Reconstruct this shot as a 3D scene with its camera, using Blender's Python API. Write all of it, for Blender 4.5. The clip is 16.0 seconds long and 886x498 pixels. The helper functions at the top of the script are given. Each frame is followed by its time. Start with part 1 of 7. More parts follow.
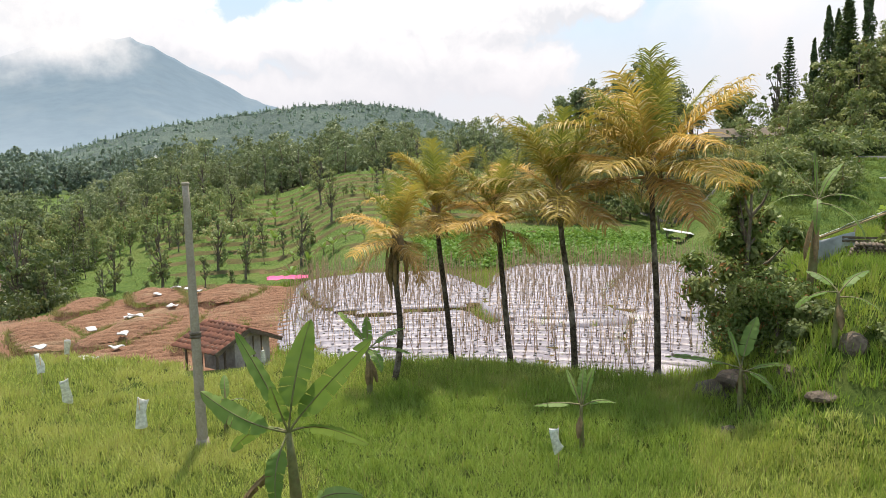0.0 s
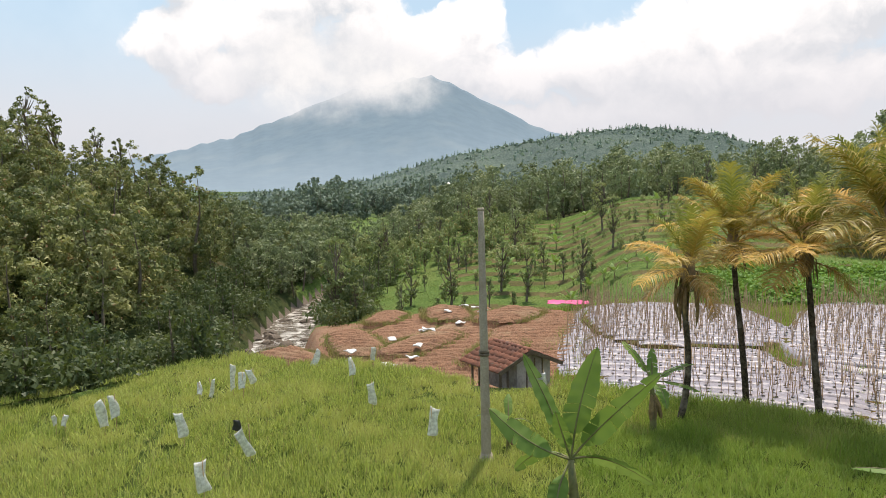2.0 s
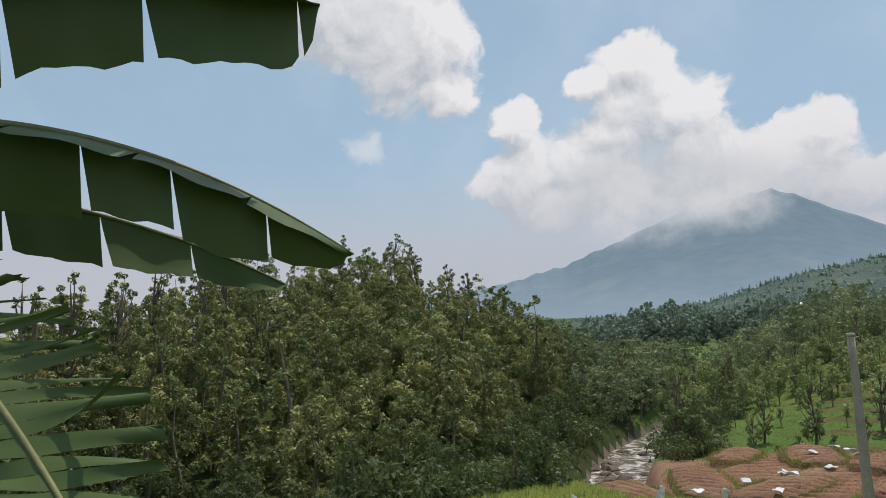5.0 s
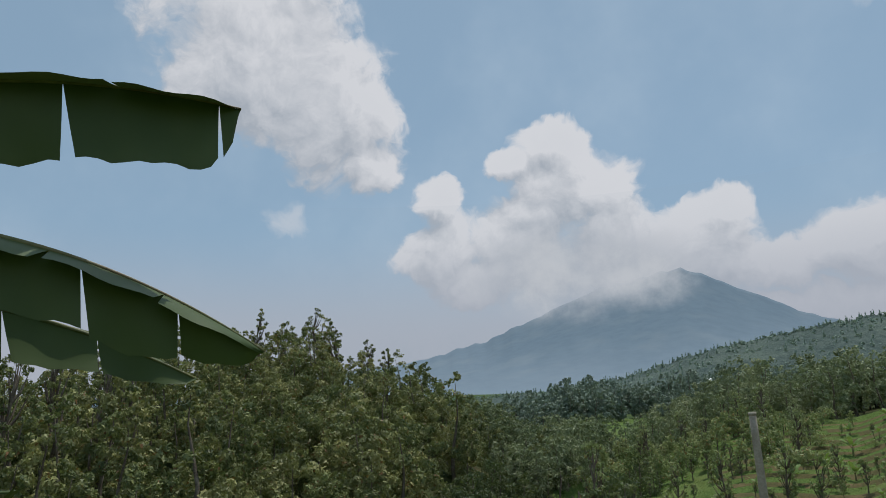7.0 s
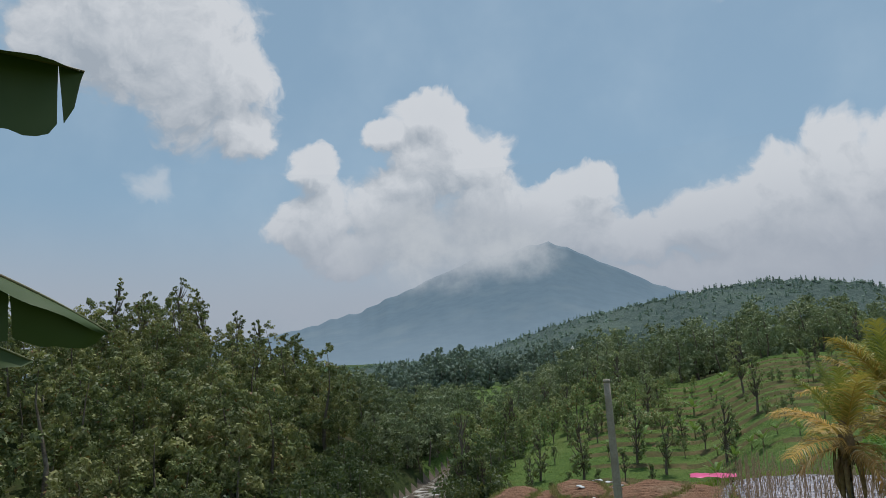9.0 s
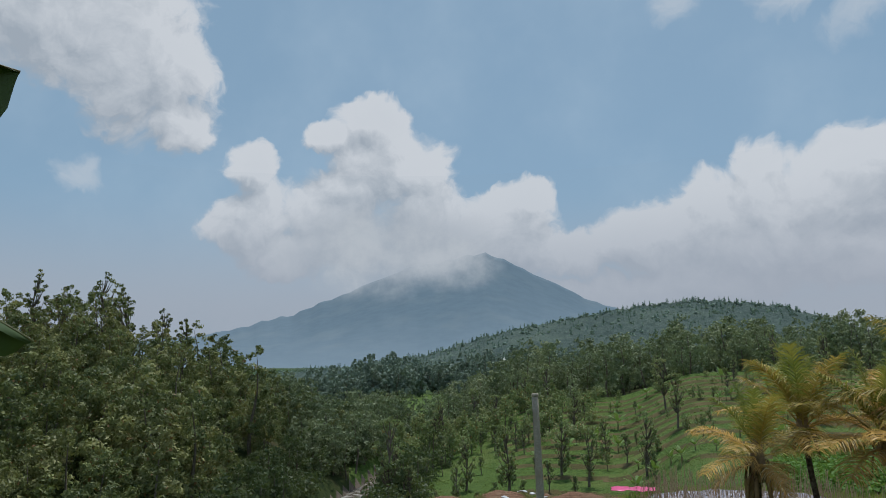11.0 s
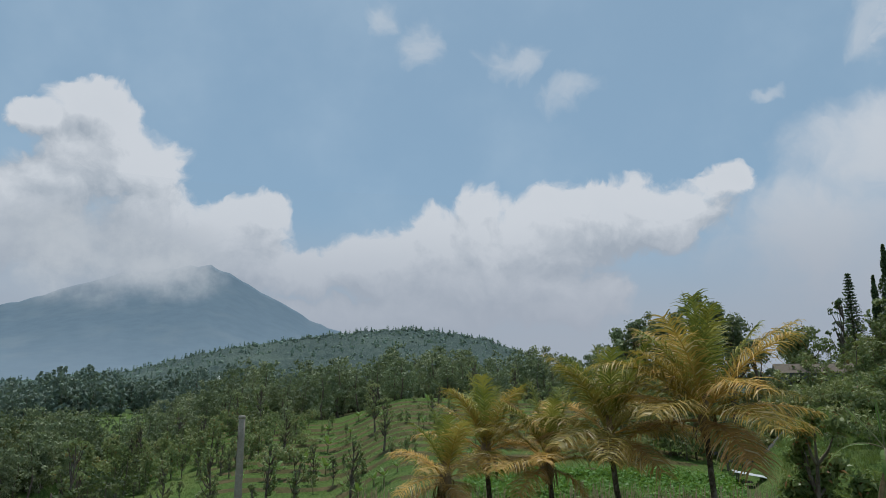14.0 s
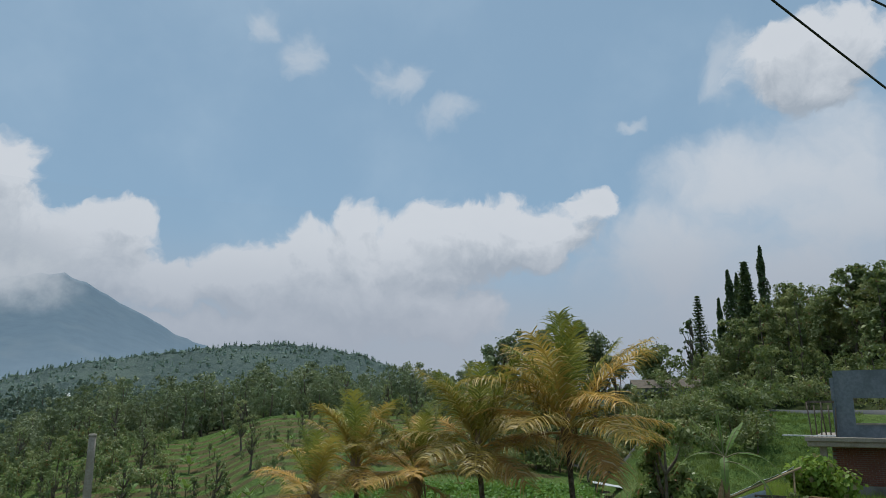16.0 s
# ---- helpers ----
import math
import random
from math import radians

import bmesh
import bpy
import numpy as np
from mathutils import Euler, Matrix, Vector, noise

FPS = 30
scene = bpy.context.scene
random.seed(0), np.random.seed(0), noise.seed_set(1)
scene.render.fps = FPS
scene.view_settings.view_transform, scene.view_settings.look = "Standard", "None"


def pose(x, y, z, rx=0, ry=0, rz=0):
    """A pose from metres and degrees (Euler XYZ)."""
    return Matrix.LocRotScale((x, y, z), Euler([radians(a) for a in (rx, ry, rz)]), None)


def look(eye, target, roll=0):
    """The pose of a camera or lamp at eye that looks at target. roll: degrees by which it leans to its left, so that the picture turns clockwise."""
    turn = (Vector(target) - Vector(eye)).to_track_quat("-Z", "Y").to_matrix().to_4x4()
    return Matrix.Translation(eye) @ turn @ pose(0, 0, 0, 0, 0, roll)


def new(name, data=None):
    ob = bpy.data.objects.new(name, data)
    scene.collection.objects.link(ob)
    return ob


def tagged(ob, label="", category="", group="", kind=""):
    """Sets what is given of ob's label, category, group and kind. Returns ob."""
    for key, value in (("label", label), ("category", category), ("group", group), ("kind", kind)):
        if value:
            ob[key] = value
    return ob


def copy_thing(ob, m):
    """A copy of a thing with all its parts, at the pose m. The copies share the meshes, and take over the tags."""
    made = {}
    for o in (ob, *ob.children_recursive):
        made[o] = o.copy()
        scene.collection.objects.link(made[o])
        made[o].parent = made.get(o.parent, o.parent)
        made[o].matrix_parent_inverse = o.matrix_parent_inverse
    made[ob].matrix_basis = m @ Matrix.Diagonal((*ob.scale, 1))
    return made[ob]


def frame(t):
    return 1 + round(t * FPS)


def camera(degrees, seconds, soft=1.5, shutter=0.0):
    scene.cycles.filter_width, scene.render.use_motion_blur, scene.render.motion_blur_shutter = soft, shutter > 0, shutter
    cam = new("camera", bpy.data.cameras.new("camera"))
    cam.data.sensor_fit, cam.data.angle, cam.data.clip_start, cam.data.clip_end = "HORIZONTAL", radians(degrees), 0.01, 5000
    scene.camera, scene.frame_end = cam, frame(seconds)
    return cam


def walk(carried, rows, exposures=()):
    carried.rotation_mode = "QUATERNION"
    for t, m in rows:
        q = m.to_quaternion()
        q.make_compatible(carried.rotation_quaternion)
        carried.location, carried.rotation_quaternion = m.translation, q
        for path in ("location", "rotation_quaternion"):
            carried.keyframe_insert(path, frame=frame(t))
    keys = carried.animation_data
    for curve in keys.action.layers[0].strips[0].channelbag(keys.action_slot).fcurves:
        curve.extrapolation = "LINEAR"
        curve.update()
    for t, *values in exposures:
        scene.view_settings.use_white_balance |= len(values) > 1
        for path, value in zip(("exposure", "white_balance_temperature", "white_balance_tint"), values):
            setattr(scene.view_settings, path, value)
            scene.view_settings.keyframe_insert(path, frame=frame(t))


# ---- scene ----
cam = camera(64.54, 16.0, soft=0.75)


def view(x, y, z, yaw, pitch, roll):
    """A carried camera's pose: yaw to the right, pitch up, roll that leans uprights to the left; degrees."""
    return pose(x, y, z, 90 + pitch, 0, -yaw) @ pose(0, 0, 0, 0, 0, -roll)


ROWS = (
    (0, 0.10, 0.29, 6.34, 17.88, -6.69, 0.88),
    (0.5, 0.05, 0.30, 6.35, 12.12, -5.99, 0.73),
    (1, -0.01, 0.30, 6.37, 6.12, -5.20, 0.94),
    (1.5, -0.06, 0.33, 6.38, 0.00, -4.50, 0.93),
    (2, -0.08, 0.35, 6.37, -4.64, -4.28, 1.01),
    (2.5, -0.09, 0.36, 6.37, -9.40, -4.31, 1.36),
    (3, -0.11, 0.34, 6.37, -13.49, -3.61, 1.23),
    (3.5, -0.14, 0.27, 6.38, -19.13, -2.86, 1.45),
    (4, -0.19, 0.20, 6.40, -24.71, -0.83, 2.05),
    (4.5, -0.19, 0.15, 6.42, -29.45, 2.97, 1.82),
    (4.7, -0.19, 0.15, 6.42, -30.09, 4.53, 1.87),
    (5.4, -0.14, 0.10, 6.45, -31.40, 9.00, 2.00),
    (6.1, -0.10, 0.06, 6.48, -29.60, 11.60, 2.20),
    (6.8, -0.08, 0.04, 6.51, -25.68, 12.31, 2.28),
    (7, -0.07, 0.04, 6.51, -24.20, 12.48, 2.32),
    (7.5, -0.06, 0.04, 6.50, -20.16, 12.08, 2.27),
    (8, -0.04, 0.05, 6.51, -16.69, 10.98, 2.84),
    (8.5, -0.02, 0.06, 6.53, -15.05, 9.54, 3.30),
    (10.8, 0.00, -0.02, 6.59, -9.64, 10.29, 1.40),
    (11, 0.01, -0.02, 6.60, -8.84, 10.03, 1.26),
    (11.5, 0.03, -0.06, 6.64, -5.59, 10.07, 1.19),
    (12, 0.04, -0.15, 6.63, -1.44, 10.24, 0.89),
    (12.5, 0.07, -0.25, 6.60, 2.15, 10.27, 0.78),
    (13, 0.11, -0.31, 6.60, 6.17, 10.20, 0.22),
    (13.5, 0.13, -0.35, 6.61, 9.56, 10.85, -0.51),
    (14, 0.15, -0.39, 6.63, 13.23, 11.62, -0.51),
    (14.5, 0.15, -0.42, 6.63, 15.67, 12.23, -0.25),
    (15, 0.20, -0.44, 6.59, 18.58, 12.49, 0.24),
    (15.5, 0.21, -0.44, 6.58, 21.40, 12.58, 0.17),
    (16, 0.18, -0.44, 6.59, 23.43, 12.95, -0.10),
)

walk(cam, [(t, view(*row)) for t, *row in ROWS],
     exposures=((0.0, 0.70, 7000, 14), (0.7, 0.60, 7000, 14), (1.5, 0.54, 7000, 14), (3.0, 0.50, 6900, 13), (4.0, 0.35, 6750, 12), (4.7, 0.06, 6600, 12), (6.8, -0.36, 6250, 11), (8.7, -0.41, 6150, 9), (11.0, -0.46, 6000, 8), (16.0, -0.40, 6000, 8)))

# ---------------------------------------------------------------- sky, sun
SUN_AZ, SUN_EL = 12.0, 70.0      # degrees from +y towards +x, and above the horizon

CLOUD_BANK = (
    (-14.6, 20.4, 3.5, 2.4),
    (-12.7, 16.6, 5.1, 3.5),
    (-18.4, 18.9, 2.5, 1.2),
    (-24.7, 16.2, 2.8, 2.1),
    (-23.8, 12.5, 3.9, 2.8),
    (-18.8, 12.9, 4.4, 3.2),
    (-19.2, 9.7, 6.5, 1.8),
    (-9.9, 11.9, 5.1, 3.7),
    (-3.0, 14.0, 3.5, 1.9),
    (-5.2, 11.4, 6.9, 3.5),
    (1.1, 9.3, 5.5, 2.3),
    (7.4, 10.2, 4.4, 2.7),
    (12.1, 10.7, 5.1, 3.3),
    (16.7, 12.6, 3.7, 3.5),
    (16.0, 8.6, 8.8, 3.7),
    (22.2, 12.0, 5.1, 4.4),
    (20.7, 7.8, 8.3, 3.2),
    (-15.2, 16.8, 3.2, 2.8),
    (-17.2, 14.4, 3.4, 2.6),
    (-39.0, 27.5, 10.5, 7.6),
    (-33.5, 23.0, 5.6, 5.6),
    (-30.5, 19.0, 3.0, 2.2),
    (-36.8, 14.6, 1.8, 1.2),
    (5.4, 5.9, 19.4, 1.8),
)
CLOUD_PATCHES = (
    (28.9, 13.9, 8.8, 3.2),
    (35.5, 15.8, 2.3, 1.6),
    (19.5, 12.5, 7.4, 2.8),
    (48.2, 17.4, 8.8, 3.5),
    (54.6, 15.6, 7.4, 6.9),
    (42.4, 11.9, 9.2, 4.6),
    (50.1, 8.4, 12.0, 4.2),
    (53.0, 24.7, 5.5, 3.5),
    (47.4, 25.8, 2.1, 2.5),
    (11.2, 28.4, 2.3, 2.7),
    (7.3, 30.0, 1.7, 1.6),
    (19.7, 26.7, 2.9, 1.4),
    (24.5, 23.7, 2.4, 1.2),
    (38.9, 22.3, 1.4, 0.6),
)
VEILS = ((48.2, 17.4), (54.6, 15.6), (42.4, 11.9), (50.1, 8.4))      # thin cloud without an edge


world = bpy.data.worlds.new("sky")
scene.world = world
world.use_nodes = True


class Nodes:
    """A short way to write node trees."""

    def __init__(self, tree):
        self.tree = tree
        tree.nodes.clear()

    def add(self, kind, **values):
        node = self.tree.nodes.new(kind)
        for key, value in values.items():
            name = key[3:]
            self.put(value, node.inputs[int(name)] if name.isdigit() else node.inputs[name.replace("_", " ")])
        return node

    def put(self, value, socket):
        if isinstance(value, bpy.types.NodeSocket):
            self.tree.links.new(value, socket)
        else:
            socket.default_value = value

    def math(self, op, a, b=0.0, c=None, clamp=False):
        node = self.add("ShaderNodeMath")
        node.operation, node.use_clamp = op, clamp
        self.put(a, node.inputs[0])
        self.put(b, node.inputs[1])
        if c is not None:
            self.put(c, node.inputs[2])
        return node.outputs[0]

    def ramp(self, value, lo, hi, a=0.0, b=1.0, smooth=True):
        node = self.add("ShaderNodeMapRange", in_0=value, in_1=lo, in_2=hi, in_3=a, in_4=b)
        node.interpolation_type = "SMOOTHSTEP" if smooth else "LINEAR"
        return node.outputs[0]

    def mix(self, fac, a, b, blend="MIX"):
        node = self.add("ShaderNodeMix")
        node.data_type, node.blend_type = "RGBA", blend
        self.put(fac, node.inputs[0])
        for value, i in ((a, 6), (b, 7)):
            self.put((*value, 1) if isinstance(value, tuple) and len(value) == 3 else value, node.inputs[i])
        return node.outputs[2]

    def noise(self, vector, scale, detail=4.0, rough=0.55, distortion=0.0):
        node = self.add("ShaderNodeTexNoise", in_Scale=scale, in_Detail=detail, in_Roughness=rough, in_Distortion=distortion)
        self.put(vector, node.inputs["Vector"])
        return node.outputs[0]


def cloud_density():
    """A group: direction in, cumulus density out (above 0 there is cloud)."""
    tree = bpy.data.node_groups.new("cloud_density", "ShaderNodeTree")
    tree.interface.new_socket("way", in_out="INPUT", socket_type="NodeSocketVector")
    tree.interface.new_socket("density", in_out="OUTPUT", socket_type="NodeSocketFloat")
    tree.interface.new_socket("wisp", in_out="OUTPUT", socket_type="NodeSocketFloat")
    tree.interface.new_socket("veil", in_out="OUTPUT", socket_type="NodeSocketFloat")
    g = Nodes(tree)
    way = g.add("NodeGroupInput").outputs[0]
    for scale, reach in ((9.0, 0.075), (30.0, 0.030), (85.0, 0.010)):     # ragged, billowing outlines
        stir = g.add("ShaderNodeTexNoise", in_Vector=way, in_Scale=scale, in_Detail=3.0).outputs[1]
        off = g.add("ShaderNodeVectorMath", in_0=stir, in_1=(0.5, 0.5, 0.5))
        off.operation = "SUBTRACT"
        step = g.add("ShaderNodeVectorMath", in_0=off.outputs[0], in_3=reach)
        step.operation = "SCALE"
        moved = g.add("ShaderNodeVectorMath", in_0=way, in_1=step.outputs[0])
        moved.operation = "ADD"
        way = moved.outputs[0]
    sep = g.add("ShaderNodeSeparateXYZ", in_0=way)
    az = g.math("MULTIPLY", g.math("ARCTAN2", sep.outputs[0], sep.outputs[1]), 57.2958)
    el = g.math("MULTIPLY", g.math("ARCSINE", sep.outputs[2]), 57.2958)
    best, wisp, veil = -9.0, -9.0, -9.0
    for a, e, rx, ry in CLOUD_BANK + CLOUD_PATCHES:
        u = g.math("MULTIPLY_ADD", az, 1 / rx, -a / rx)
        v = g.math("MULTIPLY_ADD", el, 1 / ry, -e / ry)
        d = g.math("SUBTRACT", 1.0, g.math("ADD", g.math("MULTIPLY", u, u), g.math("MULTIPLY", v, v)))
        if (a, e) in VEILS:
            veil = g.math("SMOOTH_MAX", veil, d, 0.6)
        elif rx < 3.2 and (e > 21.5 and a > 0 or a < -36):
            wisp = g.math("MAXIMUM", wisp, d)
        else:
            best = g.math("SMOOTH_MAX", best, d, 0.5)
    # behind the walker and overhead the broken clouds go on
    other = g.math("SUBTRACT", g.math("MULTIPLY", g.noise(way, 2.6, 3), 3.0), 1.75)
    outside = g.math("MAXIMUM", g.ramp(g.math("ABSOLUTE", az), 62, 80), g.ramp(el, 33, 45))
    best = g.math("ADD", g.math("MULTIPLY", best, g.math("SUBTRACT", 1.0, outside)), g.math("MULTIPLY", other, outside))
    best = g.math("MAXIMUM", best, -1.2)
    coarse = g.math("SUBTRACT", g.noise(way, 11.0, 6, 0.55), 0.5)
    fine = g.math("SUBTRACT", g.noise(way, 34.0, 5, 0.6), 0.5)
    total = g.math("ADD", best, g.math("ADD", g.math("MULTIPLY", coarse, 2.2), g.math("MULTIPLY", fine, 0.65)))
    result = g.add("NodeGroupOutput")
    g.tree.links.new(total, result.inputs[0])
    g.tree.links.new(g.math("ADD", wisp, g.math("ADD", g.math("MULTIPLY", coarse, 2.6), g.math("MULTIPLY", fine, 1.2))), result.inputs[1])
    g.tree.links.new(g.math("ADD", veil, g.math("MULTIPLY", coarse, 1.6)), result.inputs[2])
    return tree


def build_sky():
    g = Nodes(world.node_tree)
    way = g.add("ShaderNodeTexCoord").outputs["Generated"]
    group = cloud_density()

    def density(vector):
        node = g.add("ShaderNodeGroup")
        node.node_tree = group
        g.put(vector, node.inputs[0])
        return node.outputs

    el = g.math("MULTIPLY", g.math("ARCSINE", g.add("ShaderNodeSeparateXYZ", in_0=way).outputs[2]), 57.2958)
    d, wisp, veil = density(way)
    above = g.add("ShaderNodeVectorMath", in_0=way, in_1=(0.012, 0.010, 0.060))
    above.operation = "ADD"
    unit = g.add("ShaderNodeVectorMath", in_0=above.outputs[0])
    unit.operation = "NORMALIZE"
    d_up = density(unit.outputs[0])[0]
    near = g.add("ShaderNodeVectorMath", in_0=way, in_1=(0.006, 0.004, 0.018))
    near.operation = "ADD"
    d_near = density(near.outputs[0])[0]
    nishita = g.add("ShaderNodeTexSky")
    nishita.sky_type, nishita.sun_disc = "NISHITA", False
    nishita.sun_elevation, nishita.sun_rotation = radians(SUN_EL), radians(SUN_AZ)
    nishita.altitude, nishita.dust_density, nishita.ozone_density = 700, 1.6, 1.2
    sky = nishita.outputs[0]
    clear = g.mix(0.62, g.mix(1.0, sky, (0.9, 0.9, 0.85), "MULTIPLY"), (3.3, 4.75, 5.85))
    thin = g.ramp(g.noise(way, 3.0, 5, 0.6), 0.4, 0.8, 0.0, 0.35)
    clear = g.mix(thin, clear, (5.2, 6.2, 7.0))
    slope = g.math("ADD", g.math("SUBTRACT", d, d_up), g.math("MULTIPLY", g.math("SUBTRACT", d, d_near), 1.5))
    lit = g.ramp(slope, -1.2, 1.0, smooth=False)
    body = g.mix(lit, (4.0, 4.35, 4.75), (6.85, 6.87, 6.95))
    body = g.mix(g.ramp(d, 0.4, 2.2, 0.0, 0.16), body, (4.4, 4.85, 5.3))
    cover = g.ramp(d, -0.12, 0.46)
    clear = g.mix(g.ramp(wisp, -0.45, 1.3, 0.0, 0.55), clear, (6.6, 6.7, 6.8))
    clear = g.mix(g.ramp(veil, -0.35, 1.1, 0.0, 0.93), clear, g.mix(g.ramp(el, 8, 20), (5.2, 5.4, 5.7), (6.5, 6.6, 6.75)))
    clouds = g.mix(cover, clear, body)
    haze = g.ramp(el, 4.0, 15.0, 0.92, 0.0)
    hazy = g.mix(haze, clouds, (4.15, 4.35, 4.8))
    back = g.add("ShaderNodeBackground", in_Color=hazy, in_Strength=0.122)
    g.tree.links.new(back.outputs[0], g.add("ShaderNodeOutputWorld").inputs[0])


build_sky()

sun = new("sun", bpy.data.lights.new("sun", "SUN"))
sun.data.energy, sun.data.angle, sun.data.color = 3.3, radians(0.6), (1.0, 0.95, 0.86)
_toward = Vector((math.sin(radians(SUN_AZ)) * math.cos(radians(SUN_EL)), math.cos(radians(SUN_AZ)) * math.cos(radians(SUN_EL)),
                  math.sin(radians(SUN_EL))))
sun.matrix_world = look(_toward * 300, (0, 0, 0))


# ---------------------------------------------------------------- materials
def material(name):
    m = bpy.data.materials.new(name)
    m.use_nodes = True
    return m, Nodes(m.node_tree)


def place(g):
    return g.add("ShaderNodeNewGeometry").outputs["Position"]


def finish(g, shader):
    g.tree.links.new(shader, g.add("ShaderNodeOutputMaterial").inputs[0])


def surface(name, a, b, c, small=20.0, large=1.5, rough=0.85, bump=0.3, depth=0.02, metal=0.0, local=False):
    """A two-scale surface: a and b by the grain, c in larger stains."""
    m, g = material(name)
    p = g.add("ShaderNodeTexCoord").outputs["Object"] if local else place(g)
    grain = g.noise(p, small, 6, 0.65)
    stain = g.noise(p, large, 4, 0.6)
    colour = g.mix(g.ramp(grain, 0.33, 0.67), a, b)
    colour = g.mix(g.ramp(stain, 0.45, 0.72, 0, 0.8), colour, c)
    relief = g.add("ShaderNodeBump", in_Strength=bump, in_Distance=depth, in_Height=grain).outputs[0]
    rg = g.ramp(grain, 0.2, 0.8, rough - 0.1, min(1.0, rough + 0.1))
    bs = g.add("ShaderNodeBsdfPrincipled", in_Base_Color=colour, in_Roughness=rg, in_Metallic=metal, in_Normal=relief)
    if rough >= 0.95:            # earth and turf have no sheen
        bs.inputs["Specular IOR Level"].default_value = 0.08
    finish(g, bs.outputs[0])
    return m


def dug_soil(name):
    """Red soil, each ridge a little different, with dry crusts."""
    m, g = material(name)
    p = place(g)
    pick = g.add("ShaderNodeObjectInfo").outputs["Random"]
    grain, clod, stain = g.noise(p, 16, 6, 0.7), g.noise(p, 3.5, 4, 0.6), g.noise(p, 0.35, 4, 0.6)
    colour = g.mix(g.ramp(grain, 0.3, 0.7), (0.18, 0.085, 0.045), (0.39, 0.21, 0.125))
    colour = g.mix(g.ramp(clod, 0.5, 0.7, 0, 0.7), colour, (0.12, 0.06, 0.035))
    colour = g.mix(g.ramp(stain, 0.5, 0.68, 0, 0.75), colour, (0.36, 0.25, 0.15))
    colour = g.mix(g.math("MULTIPLY", pick, 0.55), colour, (0.25, 0.13, 0.075))
    height = g.math("ADD", grain, g.math("MULTIPLY", clod, 2.0))
    bump = g.add("ShaderNodeBump", in_Strength=0.9, in_Distance=0.09, in_Height=height).outputs[0]
    finish(g, g.add("ShaderNodeBsdfPrincipled", in_Base_Color=colour, in_Roughness=0.95, in_Normal=bump).outputs[0])
    return m


def leafage(name, a, b, c, patch=0.12, through_light=0.3, rough=0.5, dry=None, share=0.06, each=False, mixed_kinds=0.0):
    """Leaves: each leaf its own shade between a and b, larger drifts towards c, a few dry ones."""
    m, g = material(name)
    geo = g.add("ShaderNodeNewGeometry")
    pick = geo.outputs["Random Per Island"]
    drift = g.noise(geo.outputs["Position"], patch, 3, 0.6)
    if each:                     # whole fronds differ in age
        drift = g.ramp(g.add("ShaderNodeObjectInfo").outputs["Random"], 0.0, 1.0, 0.36, 0.70, False)
    colour = g.mix(pick, a, b)
    colour = g.mix(g.ramp(drift, 0.42, 0.66, 0, 0.85), colour, c)
    if mixed_kinds:
        kin = g.noise(geo.outputs["Position"], mixed_kinds, 2, 0.5)
        colour = g.mix(g.ramp(kin, 0.40, 0.62, 0.62, 0.0), colour, tuple(v * 0.6 for v in a))
    if dry:
        colour = g.mix(g.math("GREATER_THAN", pick, 1 - share), colour, dry)
    bs = g.add("ShaderNodeBsdfPrincipled", in_Base_Color=colour, in_Roughness=rough)
    bs.inputs["Specular IOR Level"].default_value = 0.22
    glow = g.add("ShaderNodeBsdfTranslucent", in_Color=g.mix(0.35, colour, (0.30, 0.40, 0.05)))
    mixed = g.add("ShaderNodeMixShader", in_0=through_light)
    g.put(bs.outputs[0], mixed.inputs[1])
    g.put(glow.outputs[0], mixed.inputs[2])
    finish(g, mixed.outputs[0])
    return m


